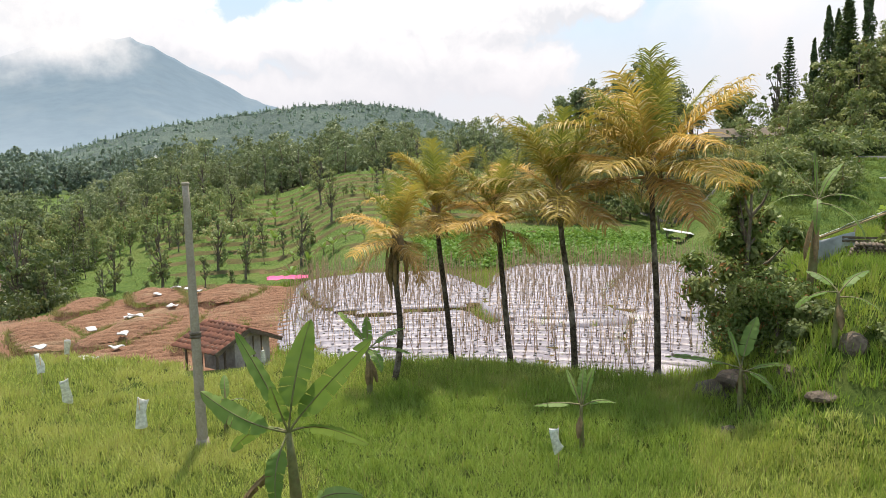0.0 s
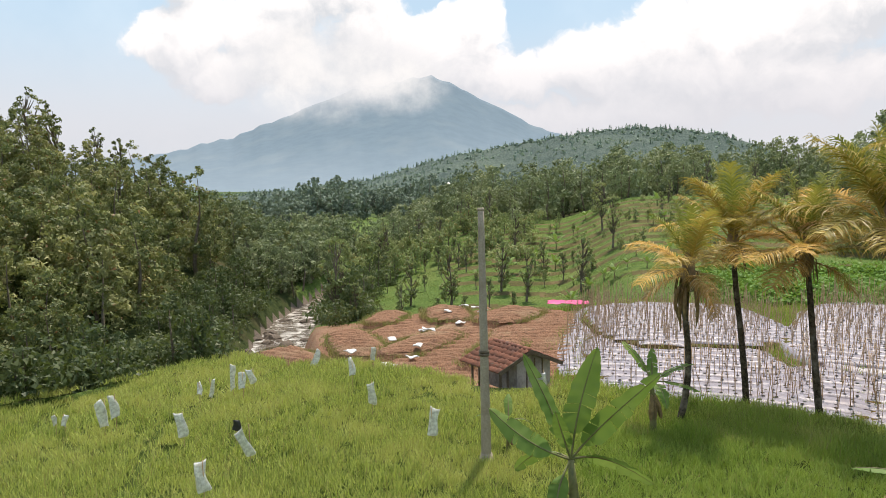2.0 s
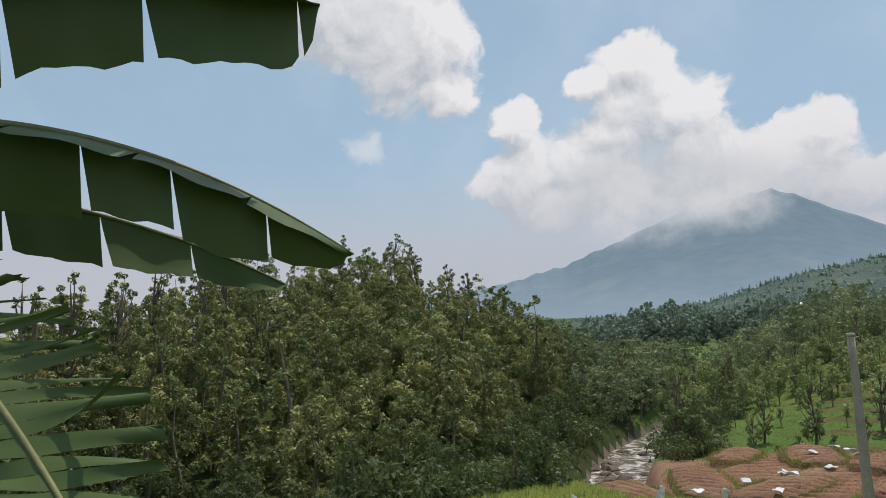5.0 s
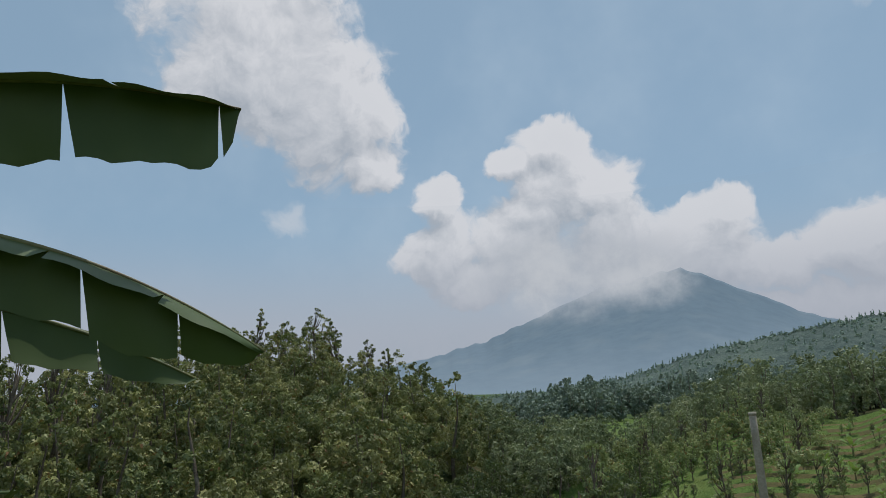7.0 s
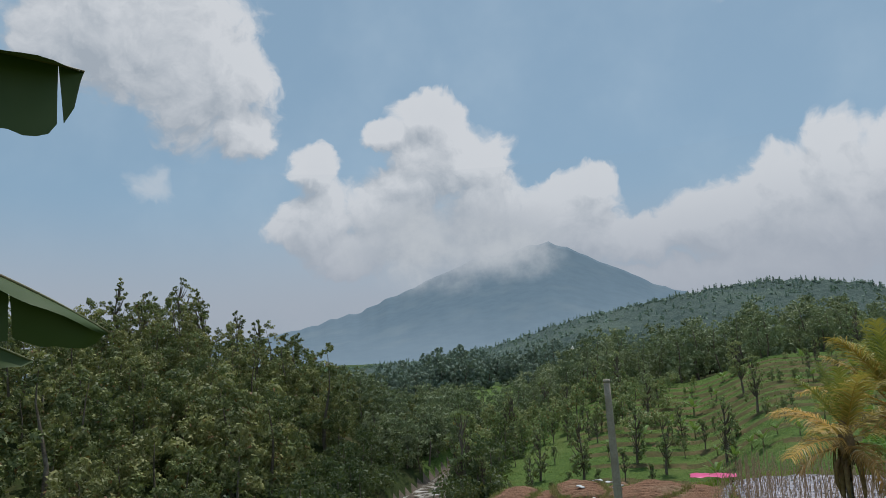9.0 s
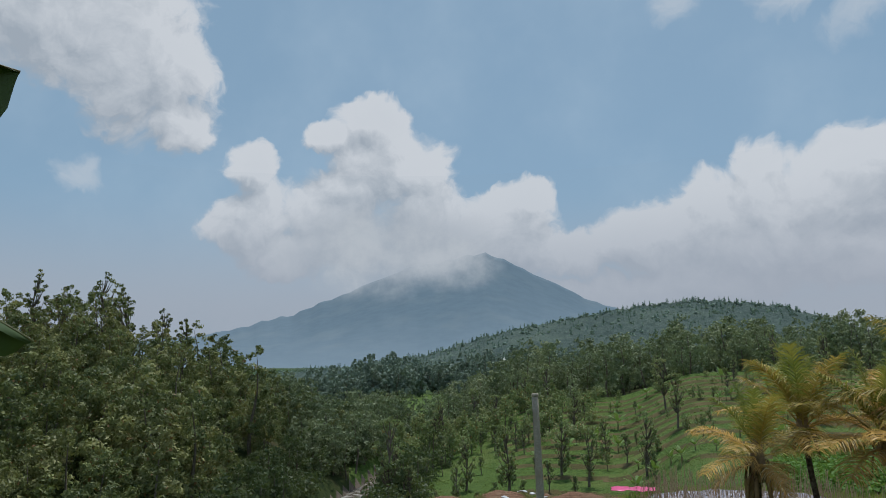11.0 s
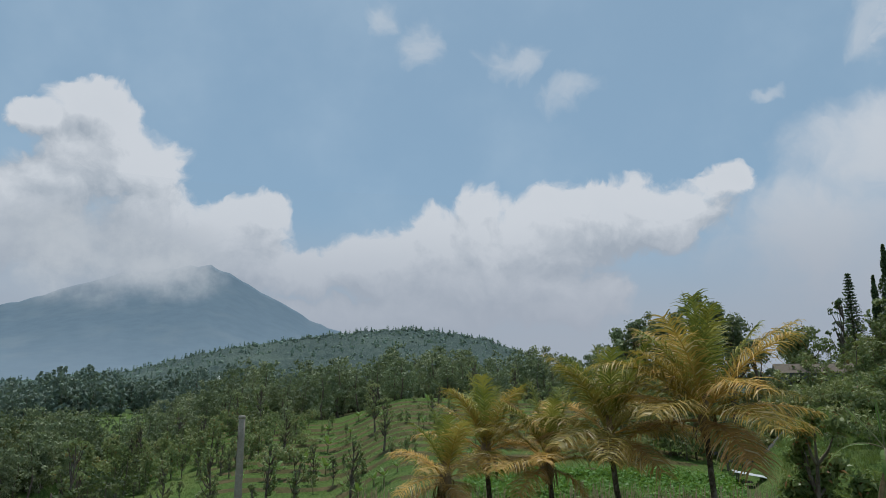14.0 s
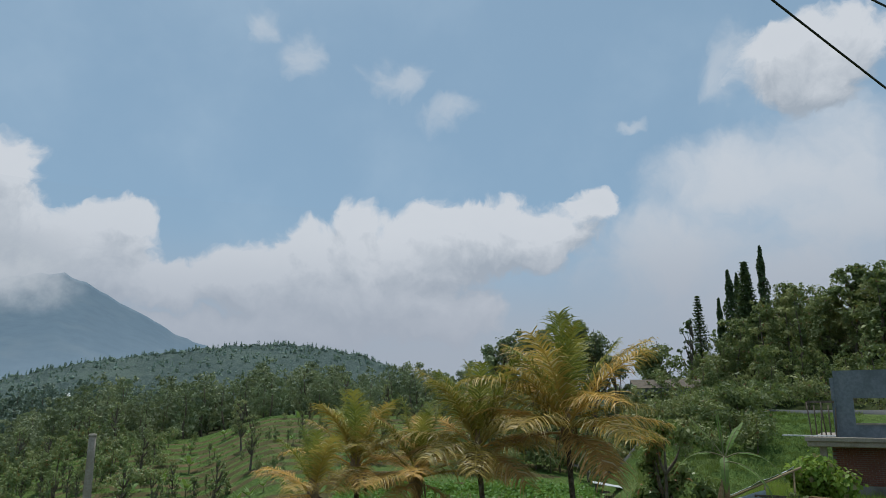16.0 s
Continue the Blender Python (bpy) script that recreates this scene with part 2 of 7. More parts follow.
M = {
    "riser": surface("riser", (0.07, 0.068, 0.028), (0.125, 0.105, 0.045), (0.20, 0.145, 0.075), 5, 0.35, 0.95, 0.6, 0.1),
    "grass_ground": surface("grass_ground", (0.066, 0.114, 0.028), (0.132, 0.195, 0.048), (0.16, 0.195, 0.06), 4, 0.16, 0.95, 1.0, 0.25),
    "rice_ground": surface("rice_ground", (0.035, 0.06, 0.012), (0.07, 0.10, 0.022), (0.09, 0.10, 0.03), 14, 0.4, 0.95, 0.5, 0.08),
    "forest_floor": surface("forest_floor", (0.03, 0.045, 0.015), (0.06, 0.075, 0.025), (0.08, 0.065, 0.035), 3, 0.2, 0.95, 0.5, 0.2),
    "far_ground": surface("far_ground", (0.05, 0.085, 0.03), (0.08, 0.12, 0.04), (0.10, 0.12, 0.06), 0.08, 0.01, 0.95, 0.3, 1.0),
    "soil": surface("soil", (0.19, 0.090, 0.050), (0.33, 0.17, 0.10), (0.29, 0.20, 0.12), 12, 0.5, 0.95, 0.8, 0.06),
    "bank": surface("bank", (0.13, 0.085, 0.04), (0.20, 0.14, 0.06), (0.10, 0.13, 0.035), 8, 0.7, 0.95, 0.8, 0.08),
    "asphalt": surface("asphalt", (0.09, 0.09, 0.088), (0.14, 0.14, 0.135), (0.17, 0.16, 0.14), 25, 0.4, 0.9, 0.3, 0.01),
    "rock": surface("rock", (0.09, 0.065, 0.045), (0.19, 0.145, 0.11), (0.07, 0.052, 0.038), 6, 0.8, 0.85, 0.7, 0.08),
    "concrete": surface("concrete", (0.32, 0.27, 0.21), (0.42, 0.36, 0.29), (0.25, 0.20, 0.15), 22, 2.0, 0.85, 0.25, 0.01),
    "plaster": surface("plaster", (0.17, 0.19, 0.21), (0.24, 0.26, 0.28), (0.12, 0.14, 0.15), 10, 1.2, 0.9, 0.2, 0.01),
    "brick": surface("brick", (0.22, 0.085, 0.06), (0.30, 0.13, 0.09), (0.16, 0.08, 0.06), 18, 1.5, 0.9, 0.4, 0.01),
    "mortar": surface("mortar", (0.30, 0.27, 0.24), (0.38, 0.35, 0.31), (0.22, 0.19, 0.17), 30, 2.0, 0.95, 0.4, 0.01),
    "clay_tile": surface("clay_tile", (0.19, 0.068, 0.042), (0.28, 0.115, 0.07), (0.11, 0.055, 0.042), 14, 2.2, 0.85, 0.4, 0.01),
    "hut_wall": surface("hut_wall", (0.36, 0.36, 0.35), (0.50, 0.50, 0.48), (0.18, 0.17, 0.16), 7, 1.4, 0.9, 0.4, 0.02),
    "old_wood": surface("old_wood", (0.10, 0.075, 0.05), (0.19, 0.15, 0.11), (0.07, 0.055, 0.04), 16, 2.5, 0.85, 0.5, 0.01),
    "stake": surface("stake", (0.40, 0.26, 0.15), (0.58, 0.42, 0.27), (0.28, 0.16, 0.09), 9, 0.7, 0.8, 0.2, 0.005),
    "bamboo": surface("bamboo", (0.36, 0.26, 0.13), (0.50, 0.38, 0.22), (0.24, 0.14, 0.08), 9, 1.2, 0.7, 0.2, 0.005),
    "palm_bark": surface("palm_bark", (0.030, 0.023, 0.016), (0.115, 0.09, 0.066), (0.32, 0.28, 0.23), 13, 2.2, 0.95, 0.7, 0.03),
    "bark": surface("bark", (0.10, 0.08, 0.06), (0.20, 0.165, 0.125), (0.28, 0.25, 0.20), 9, 1.5, 0.95, 0.6, 0.03),
    "banana_stem": surface("banana_stem", (0.13, 0.14, 0.05), (0.22, 0.21, 0.085), (0.16, 0.095, 0.045), 8, 3.0, 0.6, 0.3, 0.01),
    "dry_leaf": surface("dry_leaf", (0.20, 0.13, 0.06), (0.33, 0.23, 0.12), (0.12, 0.075, 0.04), 10, 2.0, 0.85, 0.4, 0.01),
    "tarp": surface("tarp", (0.30, 0.33, 0.35), (0.44, 0.47, 0.49), (0.24, 0.25, 0.26), 5, 0.8, 0.75, 0.3, 0.03),
    "mulch_film": surface("mulch_film", (0.21, 0.19, 0.225), (0.335, 0.31, 0.355), (0.25, 0.21, 0.23), 6, 0.9, 0.42, 0.5, 0.04),
    "white_sheet": surface("white_sheet", (0.62, 0.62, 0.62), (0.74, 0.74, 0.73), (0.52, 0.50, 0.47), 5, 0.8, 0.45, 0.3, 0.03),
    "pink_sheet": surface("pink_sheet", (0.72, 0.05, 0.20), (0.85, 0.09, 0.28), (0.60, 0.04, 0.16), 4, 0.8, 0.4, 0.3, 0.03),
    "dark_hole": surface("dark_hole", (0.03, 0.025, 0.02), (0.06, 0.045, 0.03), (0.04, 0.06, 0.02), 20, 2.0, 0.95, 0.3, 0.01),
    "iron_sheet": surface("iron_sheet", (0.45, 0.46, 0.47), (0.60, 0.61, 0.62), (0.34, 0.30, 0.27), 6, 1.0, 0.5, 0.1, 0.01, 0.4),
    "cable": surface("cable", (0.02, 0.02, 0.02), (0.03, 0.03, 0.03), (0.025, 0.025, 0.025), 20, 2, 0.6, 0.1, 0.002),
    "meadow": leafage("meadow", (0.085, 0.135, 0.034), (0.20, 0.265, 0.07), (0.23, 0.255, 0.085), 0.10, 0.35, 0.6),
    # Banana leaf darkened: the shade on the undersides is painted into its colour.
    "shaded_near_leaf": leafage("shaded_near_leaf", (0.060, 0.092, 0.028), (0.075, 0.108, 0.034), (0.10, 0.135, 0.05), 1.2, 0.035, 0.45),
    "green_rice": leafage("green_rice", (0.10, 0.17, 0.025), (0.38, 0.50, 0.10), (0.32, 0.41, 0.09), 0.30, 0.35, 0.55, (0.36, 0.33, 0.12), 0.05),
    "rice": leafage("rice", (0.095, 0.155, 0.026), (0.68, 0.73, 0.19), (0.54, 0.54, 0.165), 0.30, 0.35, 0.55, (0.36, 0.31, 0.12), 0.10),
    "tall_grass": leafage("tall_grass", (0.16, 0.26, 0.04), (0.34, 0.46, 0.08), (0.40, 0.46, 0.10), 0.35, 0.35, 0.55, (0.34, 0.28, 0.13), 0.07),
    # Forest and ridge greens are shifted to blue to paint in some haze.
    "forest": leafage("forest", (0.085, 0.120, 0.050), (0.34, 0.36, 0.14), (0.45, 0.42, 0.17), 0.19, 0.25, 0.5, (0.212, 0.11, 0.0477), 0.03, mixed_kinds=0.33),
    "ridge_forest": leafage("ridge_forest", (0.14, 0.185, 0.105), (0.33, 0.375, 0.20), (0.36, 0.375, 0.21), 0.10, 0.25, 0.55, mixed_kinds=0.16),
    # Distant leaves, paler and bluer: the haze is put into their colour.
    "hazed_hill_leaf": leafage("hazed_hill_leaf", (0.21, 0.285, 0.245), (0.33, 0.405, 0.33), (0.28, 0.36, 0.30), 0.02, 0.2, 0.7),
    "hazed_forest": leafage("hazed_forest", (0.15, 0.20, 0.17), (0.23, 0.285, 0.22), (0.20, 0.25, 0.195), 0.03, 0.2, 0.6),
    "crown": leafage("crown", (0.13, 0.18, 0.07), (0.34, 0.39, 0.15), (0.41, 0.40, 0.17), 0.2, 0.3, 0.5, (0.226, 0.13, 0.0648), 0.03, mixed_kinds=0.4),
    # Darker than forest: the gorge's shade is put into this leaf colour.
    "shaded_gorge_leaf": leafage("shaded_gorge_leaf", (0.034, 0.058, 0.026), (0.095, 0.125, 0.05), (0.13, 0.145, 0.06), 0.2, 0.25, 0.5),
    # A little blue is mixed in for the valley's haze.
    "young_crown": leafage("young_crown", (0.17, 0.225, 0.10), (0.37, 0.425, 0.19), (0.40, 0.41, 0.20), 0.2, 0.38, 0.5, (0.353, 0.221, 0.0994), 0.06),
    "dry_grass": leafage("dry_grass", (0.22, 0.17, 0.07), (0.40, 0.33, 0.16), (0.24, 0.27, 0.08), 0.5, 0.3, 0.7),
    "dark_crown": leafage("dark_crown", (0.055, 0.095, 0.042), (0.14, 0.19, 0.078), (0.16, 0.20, 0.09), 0.2, 0.2, 0.5),
    "mango_leaf": leafage("mango_leaf", (0.09, 0.15, 0.045), (0.24, 0.31, 0.10), (0.27, 0.31, 0.12), 0.7, 0.32, 0.4, (0.339, 0.16, 0.0648), 0.06),
    "bean": leafage("bean", (0.10, 0.21, 0.035), (0.18, 0.32, 0.06), (0.15, 0.28, 0.05), 0.4, 0.35, 0.5),
    "banana_leaf": leafage("banana_leaf", (0.11, 0.20, 0.045), (0.18, 0.29, 0.065), (0.22, 0.31, 0.09), 0.9, 0.35, 0.5),
    "palm_leaf": leafage("palm_leaf", (0.15, 0.14, 0.03), (0.70, 0.49, 0.12), (0.80, 0.47, 0.13), 0.9, 0.36, 0.40, (0.74, 0.58, 0.32), 0.16, True),
    "palm_leaf_young": leafage("palm_leaf_young", (0.10, 0.15, 0.03), (0.44, 0.43, 0.09), (0.52, 0.44, 0.10), 0.9, 0.26, 0.5),
    "palm_leaf_dry": leafage("palm_leaf_dry", (0.38, 0.20, 0.06), (0.55, 0.34, 0.13), (0.42, 0.22, 0.09), 0.8, 0.35, 0.6, (0.60, 0.47, 0.28), 0.2),
}


def water_material():
    m, g = material("river_water")
    p = place(g)
    foam = g.noise(p, 0.9, 6, 0.7, 0.6)
    ripple = g.noise(p, 5.0, 5, 0.6)
    white = g.ramp(foam, 0.48, 0.66)
    colour = g.mix(white, (0.17, 0.14, 0.11), (0.66, 0.64, 0.60))
    bump = g.add("ShaderNodeBump", in_Strength=0.6, in_Distance=0.15, in_Height=ripple).outputs[0]
    bs = g.add("ShaderNodeBsdfPrincipled", in_Base_Color=colour, in_Roughness=g.ramp(foam, 0.4, 0.65, 0.12, 0.7), in_Normal=bump)
    finish(g, bs.outputs[0])
    return m


def film_material(name, tint, clear):
    """Thin cloudy polythene."""
    m, g = material(name)
    crease = g.noise(g.add("ShaderNodeTexCoord").outputs["Object"], 14, 5, 0.6)
    bump = g.add("ShaderNodeBump", in_Strength=0.7, in_Distance=0.03, in_Height=crease).outputs[0]
    bs = g.add("ShaderNodeBsdfPrincipled", in_Base_Color=(*tint, 1), in_Roughness=0.3, in_Normal=bump)
    see = g.add("ShaderNodeBsdfTransparent", in_Color=(0.92, 0.94, 0.92, 1))
    mixed = g.add("ShaderNodeMixShader", in_0=g.ramp(crease, 0.35, 0.65, clear * 0.5, clear))
    g.put(bs.outputs[0], mixed.inputs[1])
    g.put(see.outputs[0], mixed.inputs[2])
    finish(g, mixed.outputs[0])
    return m


M["soil"] = dug_soil("dug_soil")
M["water"] = water_material()
M["film"] = film_material("film", (0.80, 0.81, 0.80), 0.58)
# Distance haze is part of this base colour: pale blue slopes.
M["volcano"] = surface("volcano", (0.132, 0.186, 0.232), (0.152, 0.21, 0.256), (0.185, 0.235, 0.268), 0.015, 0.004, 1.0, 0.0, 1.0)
# Haze over the far canopy is painted in as this blue-green.
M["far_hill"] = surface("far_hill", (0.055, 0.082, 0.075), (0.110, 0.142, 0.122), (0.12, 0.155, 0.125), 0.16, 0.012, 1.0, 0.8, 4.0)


def cloud_cap_material():
    """The soft glowing cloud on the summit, and distance haze painted as a glow below it."""
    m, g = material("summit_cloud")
    p = place(g)
    sep = g.add("ShaderNodeSeparateXYZ", in_0=p)
    az = g.math("MULTIPLY", g.math("ARCTAN2", sep.outputs[0], sep.outputs[1]), 57.2958)
    up = g.math("DIVIDE", sep.outputs[2], 2150 * 0.01745)
    u = g.math("MULTIPLY_ADD", az, 1 / 9.5, 13.2 / 9.5)
    v = g.math("MULTIPLY_ADD", up, 1 / 3.9, -10.3 / 3.9)
    d = g.math("SUBTRACT", 1.0, g.math("ADD", g.math("MULTIPLY", u, u), g.math("MULTIPLY", v, v)))
    puff = g.noise(p, 0.0060, 6, 0.6)
    d = g.math("ADD", d, g.math("MULTIPLY", g.math("SUBTRACT", puff, 0.5), 1.7))
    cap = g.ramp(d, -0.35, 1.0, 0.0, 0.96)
    # distance haze as a faint blue emission, denser towards the foot
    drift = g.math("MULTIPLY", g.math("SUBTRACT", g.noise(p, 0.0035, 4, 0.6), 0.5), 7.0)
    foot_haze = g.math("MULTIPLY", g.ramp(g.math("ADD", up, drift), 0.5, 6.0, 0.40, 0.06), g.math("MULTIPLY", g.ramp(az, -40, -28), g.ramp(az, 8, 22, 1.0, 0.0)))
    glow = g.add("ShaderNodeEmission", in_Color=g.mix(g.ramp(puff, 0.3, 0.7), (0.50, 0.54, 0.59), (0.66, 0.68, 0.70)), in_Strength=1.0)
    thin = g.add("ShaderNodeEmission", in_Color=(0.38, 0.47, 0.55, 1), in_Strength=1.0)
    see = g.add("ShaderNodeBsdfTransparent")
    low = g.add("ShaderNodeMixShader", in_0=foot_haze)
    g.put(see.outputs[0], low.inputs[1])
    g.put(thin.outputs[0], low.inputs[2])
    mixed = g.add("ShaderNodeMixShader", in_0=cap)
    g.put(low.outputs[0], mixed.inputs[1])
    g.put(glow.outputs[0], mixed.inputs[2])
    finish(g, mixed.outputs[0])
    return m


M["cloud_cap"] = cloud_cap_material()


# ---------------------------------------------------------------- meshes
def mesh_of(name, verts, *faces):
    """A mesh from an array of points and arrays of triangles or quads."""
    me = bpy.data.meshes.new(name)
    verts = np.asarray(verts, np.float32)
    faces = [np.asarray(f, np.int32) for f in faces if len(f)]
    me.vertices.add(len(verts))
    me.vertices.foreach_set("co", verts.ravel())
    loops = np.concatenate([f.ravel() for f in faces])
    sizes = np.concatenate([np.full(len(f), f.shape[1], np.int32) for f in faces])
    me.loops.add(len(loops))
    me.loops.foreach_set("vertex_index", loops)
    me.polygons.add(len(sizes))
    me.polygons.foreach_set("loop_start", np.concatenate([[0], np.cumsum(sizes)[:-1]]).astype(np.int32))
    me.polygons.foreach_set("loop_total", sizes)
    me.update(calc_edges=True)
    return me


def smooth(me):
    me.polygons.foreach_set("use_smooth", np.ones(len(me.polygons), bool))
    return me


class Batch:
    """Gathers pieces of geometry into one mesh."""

    def __init__(self):
        self.v, self.q, self.t, self.n = [], [], [], 0

    def add(self, v, quads=(), tris=()):
        v = np.asarray(v, float).reshape(-1, 3)
        self.v.append(v)
        if len(quads):
            self.q.append(np.asarray(quads, int) + self.n)
        if len(tris):
            self.t.append(np.asarray(tris, int) + self.n)
        self.n += len(v)
        return self

    def arrays(self):
        return (np.concatenate(self.v), np.concatenate(self.q) if self.q else np.zeros((0, 4), int),
                np.concatenate(self.t) if self.t else np.zeros((0, 3), int))

    def mesh(self, name):
        v, q, t = self.arrays()
        return mesh_of(name, v, q, t)


def part(name, geometry, mat, parent=None, label=""):
    """One mesh object under a thing or a part; geometry is a Batch, a bmesh or a mesh."""
    if isinstance(geometry, Batch):
        geometry = geometry.mesh(name)
    elif isinstance(geometry, bmesh.types.BMesh):
        bm, geometry = geometry, bpy.data.meshes.new(name)
        bm.to_mesh(geometry)
        bm.free()
    if not geometry.materials:
        geometry.materials.append(M[mat])
    ob = new(name, geometry)
    ob.parent = parent
    return tagged(ob, label)


def thing(name, label, category, at=None, group=""):
    ob = new(name)
    ob.empty_display_size = 0.2
    if at is not None:
        ob.matrix_basis = at
    return tagged(ob, label, category, group)


def box(bm, x0, x1, y0, y1, z0, z1, bevel=0.0):
    ret = bmesh.ops.create_cube(bm, size=1)
    for v in ret["verts"]:
        v.co = Vector((x0 + (v.co.x + 0.5) * (x1 - x0), y0 + (v.co.y + 0.5) * (y1 - y0), z0 + (v.co.z + 0.5) * (z1 - z0)))
    if bevel:
        edges = list({e for v in ret["verts"] for e in v.link_edges})
        bmesh.ops.bevel(bm, geom=edges, offset=bevel, segments=1, affect="EDGES")
    return bm


def boxed(*sizes, bevel=0.0):
    return box(bmesh.new(), *sizes, bevel=bevel)


def tube(points, radii, sides=6, cap=True):
    """A tapered round bar along points: verts, quads, tris."""
    p = np.asarray(points, float)
    n = len(p)
    radii = np.broadcast_to(radii, n)
    d = np.gradient(p, axis=0)
    d /= np.linalg.norm(d, axis=1)[:, None] + 1e-9
    ref = np.where(np.abs(d[:, 2:3]) > 0.9, np.array([[1.0, 0, 0]]), np.array([[0, 0, 1.0]]))
    a = np.cross(d, ref)
    a /= np.linalg.norm(a, axis=1)[:, None] + 1e-9
    b = np.cross(d, a)
    ang = np.arange(sides) * 2 * np.pi / sides
    v = p[:, None] + radii[:, None, None] * (a[:, None] * np.cos(ang)[None, :, None] + b[:, None] * np.sin(ang)[None, :, None])
    i, j = np.meshgrid(np.arange(n - 1), np.arange(sides), indexing="ij")
    k = (j + 1) % sides
    q = np.stack([i * sides + j, i * sides + k, (i + 1) * sides + k, (i + 1) * sides + j], -1).reshape(-1, 4)
    v = v.reshape(-1, 3)
    t = []
    if cap:
        v = np.concatenate([v, p[:1], p[-1:]])
        for s in range(sides):
            t.append((len(v) - 2, (s + 1) % sides, s))
            t.append((len(v) - 1, (n - 1) * sides + s, (n - 1) * sides + (s + 1) % sides))
    return v, q, np.array(t, int).reshape(-1, 3)


def polar(az, r, z=0.0):
    return np.array([r * math.sin(radians(az)), r * math.cos(radians(az)), z])


def S(a, b, x):
    t = np.clip((np.asarray(x, float) - a) / (b - a), 0, 1)
    return t * t * (3 - 2 * t)


def wave(x, y, scale, seed=0.0):
    """Cheap smooth unevenness between about -1 and 1."""
    u, v = np.asarray(x) / scale, np.asarray(y) / scale
    return (np.sin(u * 1.7 + v * 0.9 + seed) + np.sin(-u * 0.8 + v * 1.9 + seed * 2.3 + 1.3)
            + 0.6 * np.sin(u * 3.1 - v * 2.3 + seed * 1.7 + 0.7) + 0.5 * np.sin(u * 1.3 + v * 4.1 + seed + 2.1)) / 3.1


# ---------------------------------------------------------------- lie of the land
def field_edge(az):
    """How far the rice field reaches, by direction."""
    return np.interp(az, [-70, -50, -33, -21, -17, -12, -2, 5, 9, 13, 19, 24, 29, 35, 38, 44, 60],
                     [24, 25.3, 26.2, 29.6, 27.0, 27.6, 23.4, 23.2, 23.0, 22.0, 22.2, 21.6, 21.2, 21.0, 20.5, 24, 26])


def terraced(q, step, sharp=0.72):
    k = q / step
    whole = np.floor(k)
    return step * (whole + S(sharp, 1.0, k - whole))


def land(x, y, steps=True):
    x, y = np.asarray(x, float), np.asarray(y, float)
    az, r = np.degrees(np.arctan2(x, y)), np.hypot(x, y)
    edge = field_edge(az)
    front = S(-95, -70, az) * (1 - S(70, 95, az))
    # gorge and wooded hill beyond the field's far edge
    left = 1 - S(-17.6, -14.9, az)
    gorge = -4.2 * left * S(edge + 0.3, edge + 4.8, r)
    hill = 13.4 * np.exp(-((az + 37) / np.where(az > -37, 15.5, 21.0)) ** 2) * S(44, 100, r) * (1 - 0.8 * S(110, 240, r))
    # valley behind the bare plots
    mid = S(-17.6, -14.9, az) * (1 - S(4.0, 11.0, az))
    valley = -3.4 * mid * S(41, 56, r) + 3.5 * mid * S(130, 330, r)
    # plots fall a little towards the river
    plots = -0.5 * (1 - S(-16, -2, az)) * S(27, 34, r) * S(-22, -17, az)
    sunk = -(0.75 - 0.25 * S(3.0, 6.0, az)) * S(edge + 0.1, edge + 0.9, r) * (1 - S(44.5, 49, r)) * S(-19, -16, az) * (1 - S(38.5, 41, az))
    # terraced slope
    rise = 5.6 * S(49, 122, r)
    if steps:
        t2 = terraced(rise + 0.13 * wave(x, y, 17.0, 3.0) + 0.012 * az, 0.40, 0.64)
        rise = np.where((rise > 0.15) & (r < 119), t2, rise)
    slope = rise * S(-10, -1, az) * (1 - S(30, 38, az))
    # right: slope up to the road, then the hill with the cypresses
    road = 5.7 * S(35.5, 41.5, az) * S(44, 67, r)
    if steps:
        road = np.where((r < 64) & (road > 0.2), 0.4 * road + 0.6 * terraced(road + 0.12 * wave(x, y, 7.0, 1.0), 0.7), road)
    back = 13.0 * S(38, 50, az) * S(76, 125, r)
    mound = 3.6 * S(38.5, 48.5, az) * S(14.5, 22.5, r) * (1 - 0.8 * S(30, 44, r)) * front
    # bank on which the camera stands
    bank = 4.8 * (1 - S(2.5, 9.5, r))
    far = 26.0 * S(300, 1500, r)
    z = gorge + hill * front + valley + plots + sunk + slope + road + back * front + mound + bank + far
    z = z + 0.10 * wave(x, y, 3.7) * S(6, 12, r) * (1 - 0.5 * S(22, 26, r)) + 0.5 * wave(x, y, 21.0, 2.0) * S(70, 140, r)
    # low steps between the paddies
    paddy = np.where(r < edge, 0.28 * S(-0.6, 0.6, x + 13 + 1.5 * wave(x, y, 6.0, 4.0)) - 0.28, 0) * S(9, 12, r)
    return z + paddy * (az < 0) * (az > -60)


def on_land(az, r):
    p = polar(az, r)
    return float(land(p[0], p[1]))


def river_line(n=60):
    """The river's course along the foot of the wooded hill."""
    a = np.interp(np.linspace(0, 1, n), [0, 0.25, 0.45, 0.6, 0.8, 1.0], [-62, -36, -23.0, -18.4, -16.9, -12.6])
    r = np.interp(np.linspace(0, 1, n), [0, 0.25, 0.45, 0.6, 0.8, 1.0], [34, 38, 42.0, 50, 64, 82])
    return np.stack([r * np.sin(np.radians(a)), r * np.cos(np.radians(a))], 1)


RIVER = river_line()


def river_gap(x, y):
    """Distance from the middle of the river."""
    p = np.stack([np.asarray(x).ravel(), np.asarray(y).ravel()], 1)
    best = np.full(len(p), 1e9)
    for c in RIVER:
        best = np.minimum(best, np.hypot(p[:, 0] - c[0], p[:, 1] - c[1]))
    return best.reshape(np.shape(x))


